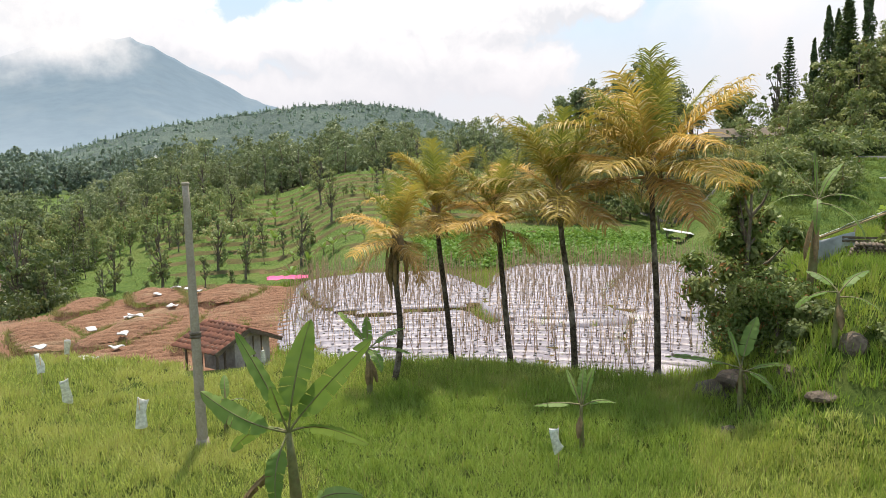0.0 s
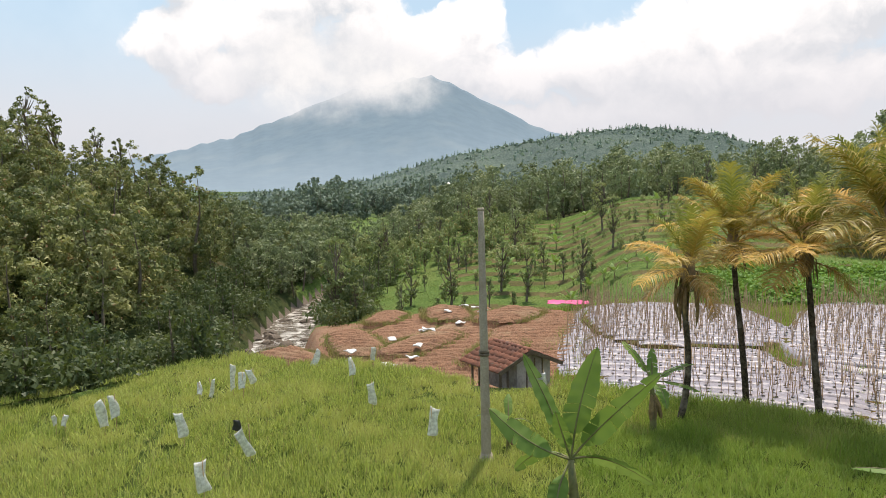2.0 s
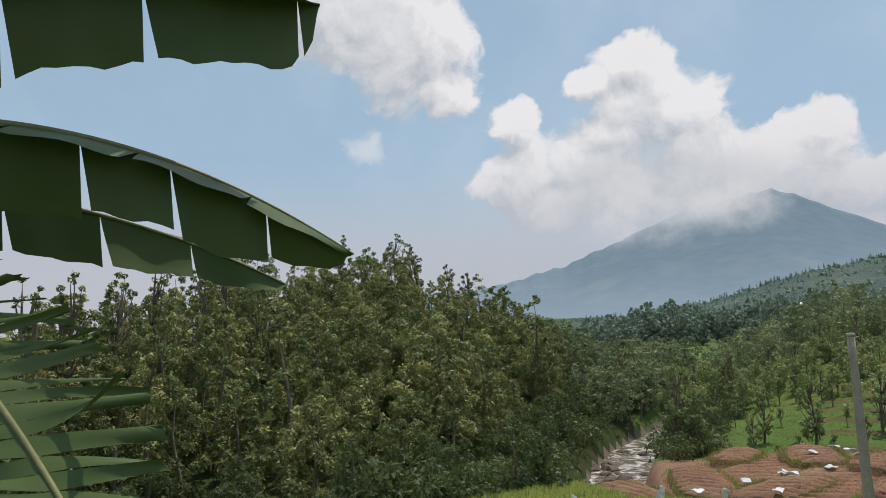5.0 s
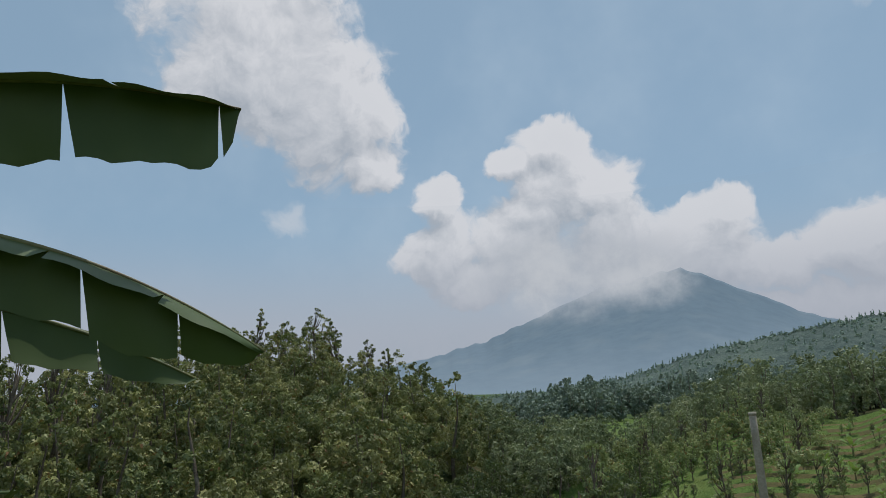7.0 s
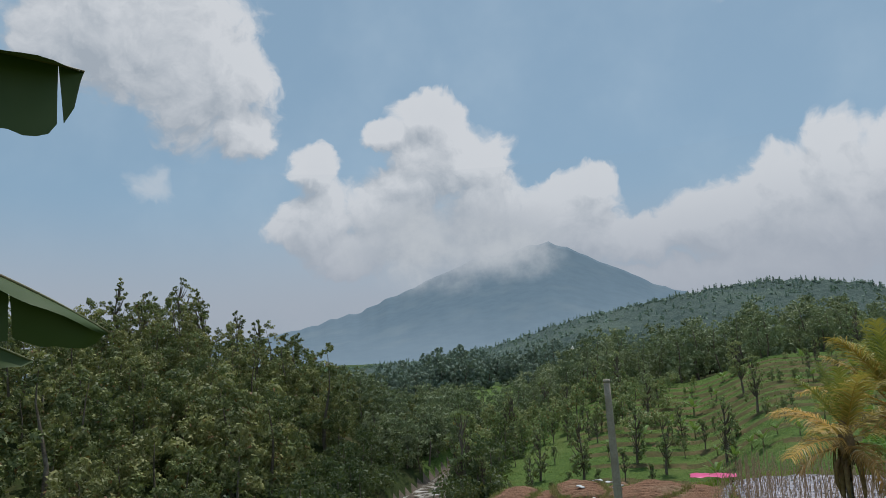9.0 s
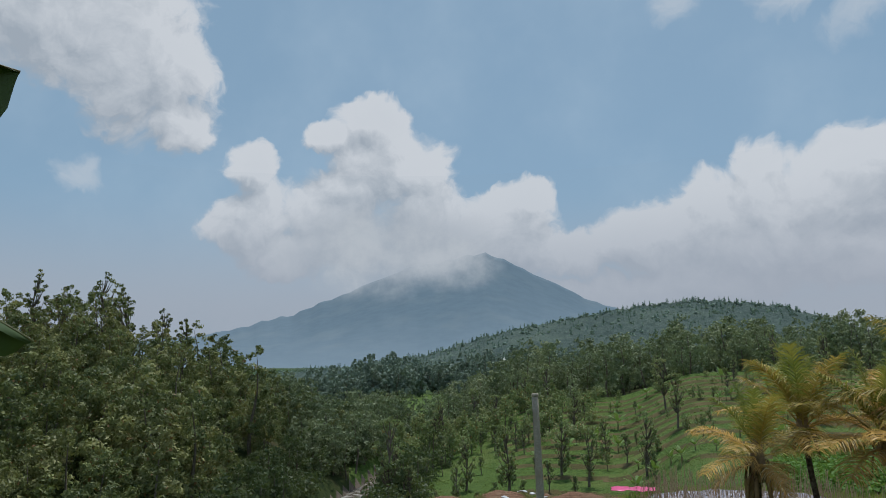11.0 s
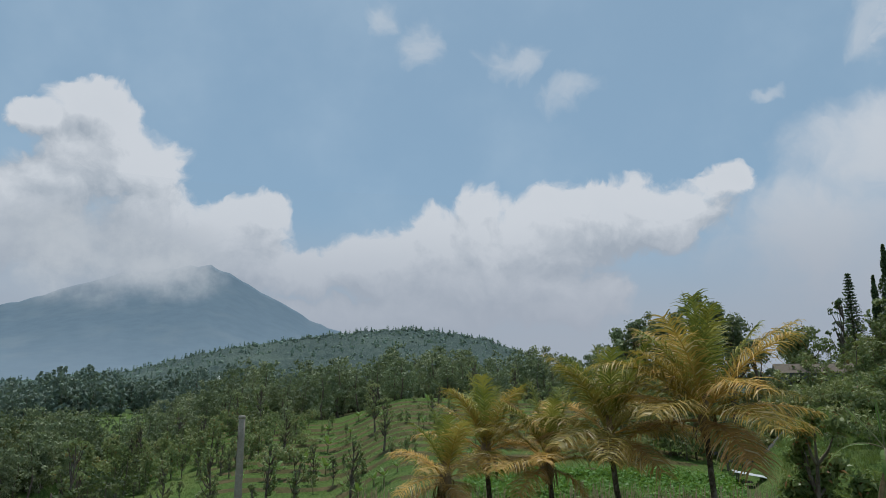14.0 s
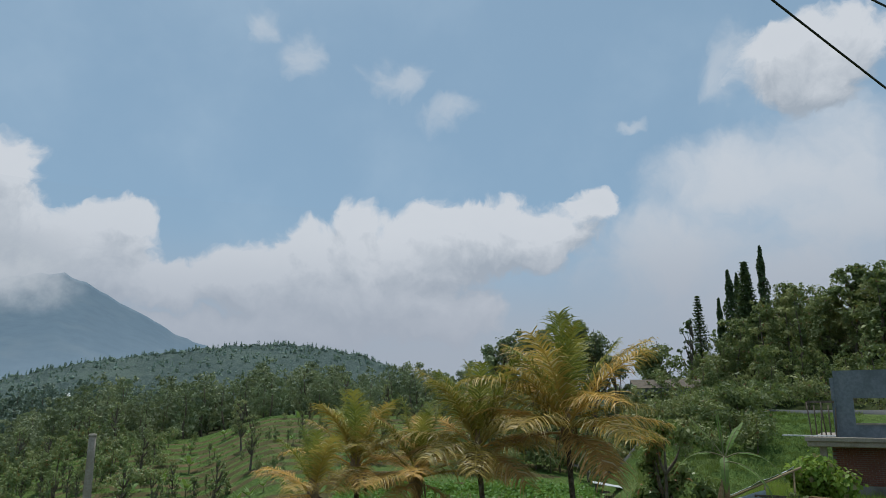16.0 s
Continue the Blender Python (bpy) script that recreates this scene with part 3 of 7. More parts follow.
def build_ground():
    azs = np.concatenate([np.arange(-180, -66, 6.0), np.arange(-66, 62, 0.48), np.arange(62, 180, 6.0)])
    rs = [1.2]
    while rs[-1] < 4900:
        rs.append(rs[-1] * (1.035 if rs[-1] < 12 else 1.0115 if rs[-1] < 48 or 118 < rs[-1] < 122 else 1.0065 if rs[-1] < 118 else 1.06))
    a, r = np.meshgrid(np.radians(azs), np.array(rs), indexing="ij")
    x, y = r * np.sin(a), r * np.cos(a)
    z = land(x, y)
    near = river_gap(x[:, (np.array(rs) < 180)], y[:, (np.array(rs) < 180)])
    gap = np.full(x.shape, 99.0)
    gap[:, :near.shape[1]] = near
    bed = -5.4 + 0.25 * wave(x, y, 1.3) + 2.6 * S(60, 150, r)
    z = bed + (z - bed) * S(1.3, 3.6, gap)
    na, nr = x.shape
    i, j = np.meshgrid(np.arange(na), np.arange(nr - 1), indexing="ij")
    k = (i + 1) % na
    quads = np.stack([i * nr + j, i * nr + j + 1, k * nr + j + 1, k * nr + j], -1).reshape(-1, 4)
    v = np.stack([x, y, z], -1).reshape(-1, 3)
    core = len(v)
    v = np.concatenate([v, [[0, 0, land(0.0, 0.0)]]])
    tris = np.stack([np.full(na, core), np.arange(na) * nr, (np.arange(na) + 1) % na * nr], 1)
    me = smooth(mesh_of("ground", v, quads, tris))
    for name in ("grass_ground", "rice_ground", "forest_floor", "far_ground", "rock", "riser", "bank", "soil"):
        me.materials.append(M[name])
    deg, rr = np.degrees(a), r
    zone = np.zeros(x.shape, int)
    zone[rr < field_edge(deg)] = 1
    zone[(deg < -17) & (rr > field_edge(deg) + 1)] = 2
    zone[(deg > 40) & (rr > 75)] = 2
    zone[(deg > -8) & (deg < 40) & (rr > 118)] = 2
    zone[rr > 260] = 3
    zone[gap < 2.6] = 4
    gz = np.abs(np.gradient(z, axis=1) / np.gradient(r, axis=1))
    zone[(gz > 0.21) & (rr > 49) & (rr < 116) & (deg > -7) & (deg < 34) & (zone == 0)] = 5
    zone[(rr > field_edge(deg)) & (rr < 46) & (deg > -17) & (deg < 39)] = 6
    zone[(zone == 6) & (deg < 4.5)] = 7
    fz = np.concatenate([zone[i, j].ravel(), np.ones(len(tris), int)])
    me.polygons.foreach_set("material_index", fz.astype(np.int32))
    return tagged(new("ground", me), "grassy valley ground with terraces, paddies and a stony river bed", "ground", kind="structure")


build_ground()


def build_river():
    line = RIVER
    d = np.gradient(line, axis=0)
    d /= np.linalg.norm(d, axis=1)[:, None]
    side = np.stack([-d[:, 1], d[:, 0]], 1)
    cols = np.linspace(-1, 1, 9)
    rad = np.hypot(line[:, 0], line[:, 1])
    z = -4.85 + 2.6 * S(60, 150, rad)
    wide = np.interp(rad, [50, 62, 80], [2.7, 2.2, 1.8])
    v = np.array([[*(line[i] + side[i] * c * wide[i]), z[i] + 0.06 * math.sin(i * 1.7 + c)] for i in range(len(line)) for c in cols])
    n = len(cols)
    q = [(i * n + j, i * n + j + 1, (i + 1) * n + j + 1, (i + 1) * n + j) for i in range(len(line) - 1) for j in range(n - 1)]
    me = smooth(mesh_of("river", v, q))
    me.materials.append(M["water"])
    tagged(new("river", me), "shallow brown river with white rapids", "river", kind="structure")


build_river()


def river_rocks():
    rng = np.random.default_rng(19)
    meshes = []
    for i in range(4):
        bm = bmesh.new()
        bmesh.ops.create_icosphere(bm, subdivisions=2, radius=1.0)
        for v in bm.verts:
            k = 1 + 0.35 * noise.noise(v.co * 1.4 + Vector((i * 5, 0, 0)))
            v.co = Vector((v.co.x * k, v.co.y * 0.8 * k, v.co.z * 0.6 * k))
        me = bpy.data.meshes.new("river_boulder")
        bm.to_mesh(me)
        bm.free()
        me.materials.append(M["rock"])
        meshes.append(me)
    for i in range(46):
        c = RIVER[int(rng.integers(26, 54))]
        x, y = c[0] + rng.normal(0, 1.7), c[1] + rng.normal(0, 1.2)
        s = rng.uniform(0.25, 0.75)
        ob = new("river_boulder", meshes[i % 4])
        ob.matrix_basis = pose(x, y, -4.95 + 2.6 * float(S(60, 150, math.hypot(x, y))) + 0.1 * s, 0, 0, rng.uniform(0, 360)) @ Matrix.Diagonal((s, s, s, 1))
        tagged(ob, "grey-brown boulder lying in the rapids", "boulder", "boulders in the river")


river_rocks()


def build_mountains():
    # the cloud-capped volcano
    n, m = 220, 40
    az = np.linspace(-62, 45, n)
    ridge = np.interp(az, [-62, -50, -38, -27, -21, -15.5, -12, -8.6, -5.4, -4.2, -1.0, 3.0, 8.0, 12.0, 20, 45],
                      [0.6, 1.0, 1.9, 3.1, 4.6, 6.8, 8.2, 8.8, 9.4, 8.9, 7.3, 5.2, 3.2, 2.4, 1.6, 0.8])
    ridge = ridge + 0.10 * np.sin(az * 2.9) * np.sin(az * 1.3 + 1) + 0.05 * np.sin(az * 9.1)
    t = np.linspace(0, 1, m)
    a, s = np.meshgrid(np.radians(az), t, indexing="ij")
    r = 2200 + 2000 * s
    top = np.tan(np.radians(ridge))[:, None] * 4200
    z = top * s ** 1.45 + 26 + (1 - s) * s * 260 * (0.02 * np.sin(a * 61 + 3 * s + 2 * np.sin(a * 23)) + 0.03 * np.sin(a * 27 - 2 * s))
    x, y = r * np.sin(a), r * np.cos(a)
    # the far side falls away behind the crest
    v = np.stack([x, y, z], -1)
    back = v[:, -1:] * np.array([1.08, 1.08, 0.2])
    v = np.concatenate([v, back], 1)
    m += 1
    i, j = np.meshgrid(np.arange(n - 1), np.arange(m - 1), indexing="ij")
    q = np.stack([i * m + j, i * m + j + 1, (i + 1) * m + j + 1, (i + 1) * m + j], -1).reshape(-1, 4)
    me = smooth(mesh_of("volcano", v.reshape(-1, 3), q))
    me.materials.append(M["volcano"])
    tagged(new("volcano", me), "volcano painted hazy blue, its summit in cloud", "volcano", kind="structure")


FAR_HILL = dict(az=(-48, -24, -16, -10, -6, -2, 3, 6.5, 9.8, 13, 17, 19.5, 22, 26, 40, 60),
                el=(-1.2, 0.0, 0.6, 1.4, 2.6, 3.5, 4.2, 4.75, 5.0, 4.8, 4.2, 3.2, 2.1, 1.6, 1.2, 1.0))


def far_hill_z(az, s):
    top = np.tan(np.radians(np.interp(az, FAR_HILL["az"], FAR_HILL["el"]) + 0.06 * np.sin(np.asarray(az) * 3.1))) * 1000
    return 4 + (top + 2) * np.asarray(s) ** 1.2 + 5 * np.sin(np.asarray(az) * 1.9 + 7 * np.asarray(s)) * np.asarray(s) * (1 - np.asarray(s))


def build_far_hill():
    n, m = 300, 48
    az = np.linspace(-48, 60, n)
    a, s = np.meshgrid(az, np.linspace(0, 1, m), indexing="ij")
    r = 520 + 480 * s
    v = np.stack([r * np.sin(np.radians(a)), r * np.cos(np.radians(a)), far_hill_z(a, s)], -1)
    # crowns of the closed canopy
    flat = v.reshape(-1, 3)
    lift = [1.6 * max(0.0, 1 - 1.9 * noise.voronoi(Vector((p[0] / 13, p[1] / 17, 0)), distance_metric="DISTANCE_SQUARED")[0][0])
            + 0.5 * noise.noise(Vector((p[0] / 6, p[1] / 8, 3))) for p in flat]
    v[..., 2] += 2.2 * np.array(lift).reshape(n, m) * S(0.0, 0.12, s) - 3.0 * (1 - S(0.0, 0.06, s))
    back = v[:, -1:] * np.array([1.25, 1.25, 0.1])
    v = np.concatenate([v, back], 1)
    m += 1
    i, j = np.meshgrid(np.arange(n - 1), np.arange(m - 1), indexing="ij")
    q = np.stack([i * m + j, i * m + j + 1, (i + 1) * m + j + 1, (i + 1) * m + j], -1).reshape(-1, 4)
    me = smooth(mesh_of("far_hill", v.reshape(-1, 3), q))
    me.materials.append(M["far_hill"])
    tagged(new("far_hill", me), "distant forested hill with haze painted into its green", "hill", kind="structure")


def summit_cloud():
    n, m = 60, 16
    a, e = np.meshgrid(np.radians(np.linspace(-42, 24, n)), np.radians(np.linspace(-0.6, 16.0, m)), indexing="ij")
    r = 2150 + 20 * np.sin(a * 40) * np.cos(e * 50)
    v = np.stack([r * np.sin(a), r * np.cos(a), 6.5 + r * np.tan(e)], -1).reshape(-1, 3)
    i, j = np.meshgrid(np.arange(n - 1), np.arange(m - 1), indexing="ij")
    q = np.stack([i * m + j, (i + 1) * m + j, (i + 1) * m + j + 1, i * m + j + 1], -1).reshape(-1, 4)
    me = smooth(mesh_of("summit_cloud", v, q))
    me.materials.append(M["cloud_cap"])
    tagged(new("summit_cloud", me), "soft grey-white summit cloud with painted haze over the slopes", "cloud", kind="structure").visible_shadow = False


build_mountains()
summit_cloud()
build_far_hill()


# ---------------------------------------------------------------- trees
def unit(v):
    return v / (np.linalg.norm(v, axis=-1, keepdims=True) + 1e-9)


def leaf_quads(rng, centres, out, size, droop=0.3, slim=0.5):
    """A pointed folded leaf spray at each centre, roughly facing along out."""
    n = len(centres)
    nrm = unit(out + rng.normal(0, 0.55, (n, 3)) + np.array([0, 0, 0.45]))
    along = unit(np.cross(nrm, rng.normal(0, 1, (n, 3))) + np.array([0, 0, -droop]))
    side = unit(np.cross(nrm, along))
    s = size * rng.uniform(0.6, 1.35, (n, 1))
    v = np.stack([centres - along * s * 0.5, centres + side * s * slim + nrm * s * 0.12,
                  centres + along * s * 0.6 - nrm * s * 0.1, centres - side * s * slim + nrm * s * 0.12], 1)
    return v.reshape(-1, 3), np.arange(n * 4).reshape(n, 4)


def leaf_points(rng, centres, out, size, slim=0.4):
    """Single pointed leaf sprays, one triangle each, for woods seen from afar."""
    n = len(centres)
    nrm = unit(out + rng.normal(0, 0.55, (n, 3)) + np.array([0, 0, 0.45]))
    along = unit(np.cross(nrm, rng.normal(0, 1, (n, 3))) + np.array([0, 0, -0.35]))
    side = unit(np.cross(nrm, along))
    s = size * rng.uniform(0.6, 1.35, (n, 1))
    v = np.stack([centres - along * s * 0.45 - side * s * slim, centres - along * s * 0.45 + side * s * slim, centres + along * s * 0.75], 1)
    return v.reshape(-1, 3), np.arange(n * 3).reshape(n, 3)


def crown_lobes(rng, kind, h, w):
    """Centres and radii of the lumps that make up a crown of height h and half-width w."""
    lobes = []
    if kind == "round":
        for _ in range(17):
            d = unit(rng.normal(0, 1, 3)) * rng.uniform(0.3, 0.9)
            lobes.append((np.array([d[0] * w, d[1] * w, h * (0.54 + 0.40 * d[2])]), w * rng.uniform(0.26, 0.46)))
    elif kind == "tall":
        for i in range(20):
            f = i / 19
            k = w * (0.35 + 0.9 * math.sin(math.pi * min(1, 0.15 + 0.8 * f))) * rng.uniform(0.2, 0.8)
            t = rng.uniform(0, 6.28)
            lobes.append((np.array([k * math.cos(t), k * math.sin(t), h * (0.16 + 0.79 * f)]), w * rng.uniform(0.22, 0.42) * (1.1 - 0.5 * f)))
    elif kind == "airy":
        for i in range(30):
            f = rng.uniform(0, 1)
            k = w * rng.uniform(0.1, 1.1) * (1 - 0.7 * abs(f - 0.4))
            t = rng.uniform(0, 6.28)
            lobes.append((np.array([k * math.cos(t), k * math.sin(t), h * (0.36 + 0.60 * f)]), w * rng.uniform(0.12, 0.30)))
    elif kind == "spread":
        for i in range(34):
            d = unit(rng.normal(0, 1, 3)) * rng.uniform(0.25, 1.0)
            lobes.append((np.array([d[0] * w, d[1] * w, h * (0.70 + 0.27 * d[2])]), w * rng.uniform(0.16, 0.34)))
    elif kind == "tuft":         # many small clumps over an upright egg
        for i in range(40):
            f = (i + 0.5) / 40
            k = w * (0.15 + 0.95 * math.sin(math.pi * (0.16 + 0.80 * f)) ** 0.8) * rng.uniform(0.55, 1.0)
            t = rng.uniform(0, 6.28)
            lobes.append((np.array([k * math.cos(t), k * math.sin(t), h * (0.12 + 0.85 * f) + rng.normal(0, 0.02 * h)]), w * rng.uniform(0.17, 0.32) * (1.15 - 0.5 * f)))
    elif kind == "cone":
        for i in range(16):
            f = i / 15
            k = w * (1 - f) * rng.uniform(0.4, 0.9)
            t = i * 2.4
            lobes.append((np.array([k * math.cos(t), k * math.sin(t), h * (0.12 + 0.85 * f)]), w * 0.42 * (1.05 - 0.8 * f)))
    return lobes


def tree_shape(seed, kind, h, w, leaves, leaf, slim=0.5, sides=6):
    """Trunk and crown of a tree as two Batches."""
    rng = np.random.default_rng(seed)
    trunk, crown = Batch(), Batch()
    lean = rng.normal(0, 0.03, 2)
    zs = np.linspace(-0.3, h * 0.86, 7)
    bend = np.stack([lean[0] * zs + 0.02 * h * np.sin(zs * 0.9 + seed), lean[1] * zs + 0.02 * h * np.cos(zs * 0.7 + seed) - 0.02 * h, zs], 1)
    trunk.add(*tube(bend, np.linspace(0.020 * h + 0.03, 0.02, 7), sides, False))
    lobes = crown_lobes(rng, kind, h, w)
    total = sum(r * r for _, r in lobes)
    for c, r in lobes:
        start = bend[np.argmin(np.abs(bend[:, 2] - max(0.2 * h, c[2] - 0.22 * h)))]
        mid = (start + c) / 2 + np.array([0, 0, -0.03 * h])
        if sides > 3:
            trunk.add(*tube([start, mid, c], [0.008 * h + 0.012, 0.006 * h + 0.008, 0.01], sides - 2, False))
        n = max(6 if sides > 3 else 2, int((leaves if sides > 3 else leaves * 1.75) * r * r / total))
        d = unit(rng.normal(0, 1, (n, 3)) + np.array([0, 0, 0.25]))
        loose = (0.45, 0.6, 0.5) if kind not in ("tuft", "round") else (0.62, 0.45, 0.3)
        rr = r * (loose[0] + loose[1] * np.abs(rng.normal(loose[2], 0.5, (n, 1)))) * np.array([1, 1, 0.82])
        if sides > 3:
            crown.add(*leaf_quads(rng, c + d * rr, d, leaf, 0.35, slim))
        else:
            v, tri = leaf_points(rng, c + d * rr, d, leaf, slim)
            crown.add(v, (), tri)
    return trunk, crown


def scatter_forest(name, label, templates, spots, mat, trunk_mat="bark"):
    """Woods that nobody could count: one mesh of many trees (spots: x, y, z, scale, turn, template)."""
    out_v, out_q, n = [], [], 0
    tv, tq, tt, tn = [], [], [], 0
    for x, y, z, s, turn, k in spots:
        trunk, crown = templates[k]
        c, sn = math.cos(turn) * s, math.sin(turn) * s
        rot = np.array([[c, sn, 0], [-sn, c, 0], [0, 0, s]])
        v, _, q = crown
        out_v.append(v @ rot + np.array([x, y, z]))
        out_q.append(q + n)
        n += len(v)
        v, q, t = trunk
        tv.append(v @ rot + np.array([x, y, z]))
        tq.append(q + tn)
        tt.append(t + tn)
        tn += len(v)
    me = mesh_of(name, np.concatenate(out_v), np.concatenate(out_q))
    me.materials.append(M[mat])
    ob = tagged(new(name, me), label, "forest", kind="stuff")
    wood = mesh_of("trunks", np.concatenate(tv), np.concatenate(tq), np.concatenate(tt))
    wood.materials.append(M[trunk_mat])
    tr = new("trunks", wood)
    tr.parent = ob
    tagged(tr, kind="stuff")
    return ob


def shapes(specs, sides=3):
    return [(t.arrays(), c.arrays()) for t, c in (tree_shape(*s, sides=sides) for s in specs)]


def plant_hill():
    """The wooded hill across the gorge."""
    rng = np.random.default_rng(4)
    kinds = shapes([(1, "tuft", 7.5, 2.6, 1850, 0.24, 0.34), (2, "tuft", 6.0, 2.7, 1850, 0.24, 0.34), (3, "tuft", 9.5, 2.0, 1600, 0.23, 0.34),
                    (4, "tuft", 8.0, 1.7, 1400, 0.23, 0.34), (5, "round", 4.5, 2.4, 1300, 0.23, 0.34), (6, "tuft", 10.0, 1.9, 1300, 0.23, 0.34),
                    (7, "tuft", 10.5, 1.8, 1500, 0.23, 0.34)])
    spots, dark = [], []
    for r in np.arange(33, 104, 3.8):
        step = np.degrees(4.0 / r)
        for a in np.arange(-66, -16.2, step):
            az, rr = a + rng.normal(0, step * 0.3), r + rng.normal(0, 1.0)
            p = polar(az, rr)
            gap = river_gap(p[0], p[1])
            if gap < 4.5 or rr < float(field_edge(az)) + 3.5:
                continue
            if rr < 80 and az > -19.2 - 65 / rr:
                continue
            ridge = rr > 88
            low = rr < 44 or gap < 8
            k = int(rng.choice([4, 1, 4, 0] if low else [0, 1, 2, 3, 5] if ridge else [0, 1, 2, 3, 1, 0]))
            s = rng.uniform(0.5, 0.78) if low else rng.uniform(0.7, 1.2)
            if ridge and az > -33:
                s *= 0.8
            if az > -24:
                s *= 1.0 if rr < 70 else 0.72
            if az < -43 and not low:
                k, s = int(rng.choice([2, 3, 5, 6, 6])), s * 1.08
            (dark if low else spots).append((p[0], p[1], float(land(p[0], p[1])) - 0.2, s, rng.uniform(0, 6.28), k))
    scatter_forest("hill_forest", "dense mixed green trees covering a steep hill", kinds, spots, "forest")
    # the low trees take the leaf colour that has the shade in it
    scatter_forest("gorge_forest", "low trees in the gorge, shade painted into their leaf colour", kinds, dark, "shaded_gorge_leaf")
    low = shapes([(41, "round", 2.4, 1.5, 270, 0.18, 0.36), (42, "round", 1.7, 1.3, 230, 0.16, 0.36), (43, "tall", 3.4, 1.1, 280, 0.18, 0.3)])
    spots = []
    for _ in range(210):
        az = rng.uniform(-62, -16.5)
        rr = float(field_edge(az)) + 1.2 + 7.5 * rng.random() ** 1.4
        p = polar(az, rr)
        if river_gap(p[0], p[1]) < 3.2 or az > -22.5:
            continue
        spots.append((p[0], p[1], float(land(p[0], p[1])) - 0.15, rng.uniform(0.6, 1.15), rng.uniform(0, 6.28), int(rng.choice([0, 1, 1, 2]))))
    for _ in range(160):          # both banks of the river
        c = RIVER[int(rng.integers(18, 59))]
        d = rng.uniform(3.1, 6.5) * rng.choice([-1, 1])
        x, y = c[0] + d, c[1] + rng.normal(0, 1.5)
        if river_gap(x, y) < 3.0 or math.hypot(x, y) < 40 or d > 0 and -20.9 < math.degrees(math.atan2(x, y)) < -14.0 and math.hypot(x, y) < 77:
            continue
        spots.append((x, y, float(land(x, y)) - 0.4, rng.uniform(0.7, 1.5), rng.uniform(0, 6.28), int(rng.choice([0, 1, 2]))))
    scatter_forest("riverside_scrub", "bushes between the field and the river, leaves darkened for shade", low, spots, "shaded_gorge_leaf")
    return len(spots)


def plant_ridge():
    """Trees along the crest behind the terraces, and in the valley."""
    rng = np.random.default_rng(8)
    kinds = shapes([(11, "tuft", 9.0, 3.4, 440, 0.42, 0.4), (12, "tuft", 11.0, 2.6, 400, 0.42, 0.4), (13, "tuft", 9.5, 2.3, 340, 0.40, 0.4),
                    (14, "airy", 10.0, 2.6, 300, 0.42, 0.4), (15, "tuft", 7.0, 3.0, 380, 0.42, 0.4)])
    spots = []
    for _ in range(250):
        az, r = rng.uniform(-9, 36), rng.uniform(117, 165)
        if az < 1:
            r = rng.uniform(108, 165)
        if 30 < az:
            r = rng.uniform(88, 130)
        p = polar(az, r)
        s = rng.uniform(0.65, 0.95) * np.interp(az, [-9, 0, 6, 14, 22, 30, 36], [0.75, 1.1, 1.25, 1.1, 1.1, 1.15, 1.1])
        spots.append((p[0], p[1], float(land(p[0], p[1])) - 0.3, s, rng.uniform(0, 6.28), int(rng.integers(0, 5))))
    for _ in range(110):          # trees on the far side of the river
        az, r = rng.uniform(-23, -12.5), rng.uniform(80, 125)
        p = polar(az, r)
        if river_gap(p[0], p[1]) > 3.2:
            spots.append((p[0], p[1], float(land(p[0], p[1])) - 0.3, rng.uniform(0.45, 0.7), rng.uniform(0, 6.28), int(rng.integers(0, 5))))
    for _ in range(64):          # wooded flank left of the terraces
        az, r = rng.uniform(-15, 2.5), rng.uniform(88, 160)
        if az > -7 and r < 98:
            continue
        p = polar(az, r)
        if river_gap(p[0], p[1]) < 6:
            continue
        spots.append((p[0], p[1], float(land(p[0], p[1])) - 0.3, rng.uniform(0.45, 0.75), rng.uniform(0, 6.28), int(rng.integers(0, 5))))
    bushes = []
    low = shapes([(51, "round", 2.2, 1.3, 260, 0.22, 0.36), (52, "airy", 3.4, 1.0, 240, 0.22, 0.34), (53, "tall", 2.8, 0.8, 240, 0.22, 0.34)])
    for _ in range(170):
        az, r = rng.uniform(-14.8, 3), rng.uniform(79, 120)
        p = polar(az, r)
        if river_gap(p[0], p[1]) > 5:
            bushes.append((p[0], p[1], float(land(p[0], p[1])) - 0.15, rng.uniform(0.5, 1.3), rng.uniform(0, 6.28), int(rng.integers(0, 3))))
    for _ in range(110):         # shrubs dotted over the terraces
        az, r = rng.uniform(1, 31), rng.uniform(64, 115)
        p = polar(az, r)
        bushes.append((p[0], p[1], float(land(p[0], p[1])) - 0.1, rng.uniform(0.25, 0.7), rng.uniform(0, 6.28), int(rng.integers(0, 3))))
    scatter_forest("valley_scrub", "light green bushes and saplings on the valley floor", low, bushes, "young_crown")
    for _ in range(46):          # where the river leaves the view
        az, r = rng.uniform(-20.5, -14.0), rng.uniform(72, 90)
        p = polar(az, r)
        if river_gap(p[0], p[1]) < 2.4:
            continue
        spots.append((p[0], p[1], float(land(p[0], p[1])) - 0.3, rng.uniform(0.35, 0.6), rng.uniform(0, 6.28), int(rng.integers(0, 5))))
    scatter_forest("ridge_forest", "tall green trees along the ridge behind the terraces", kinds, spots, "ridge_forest")


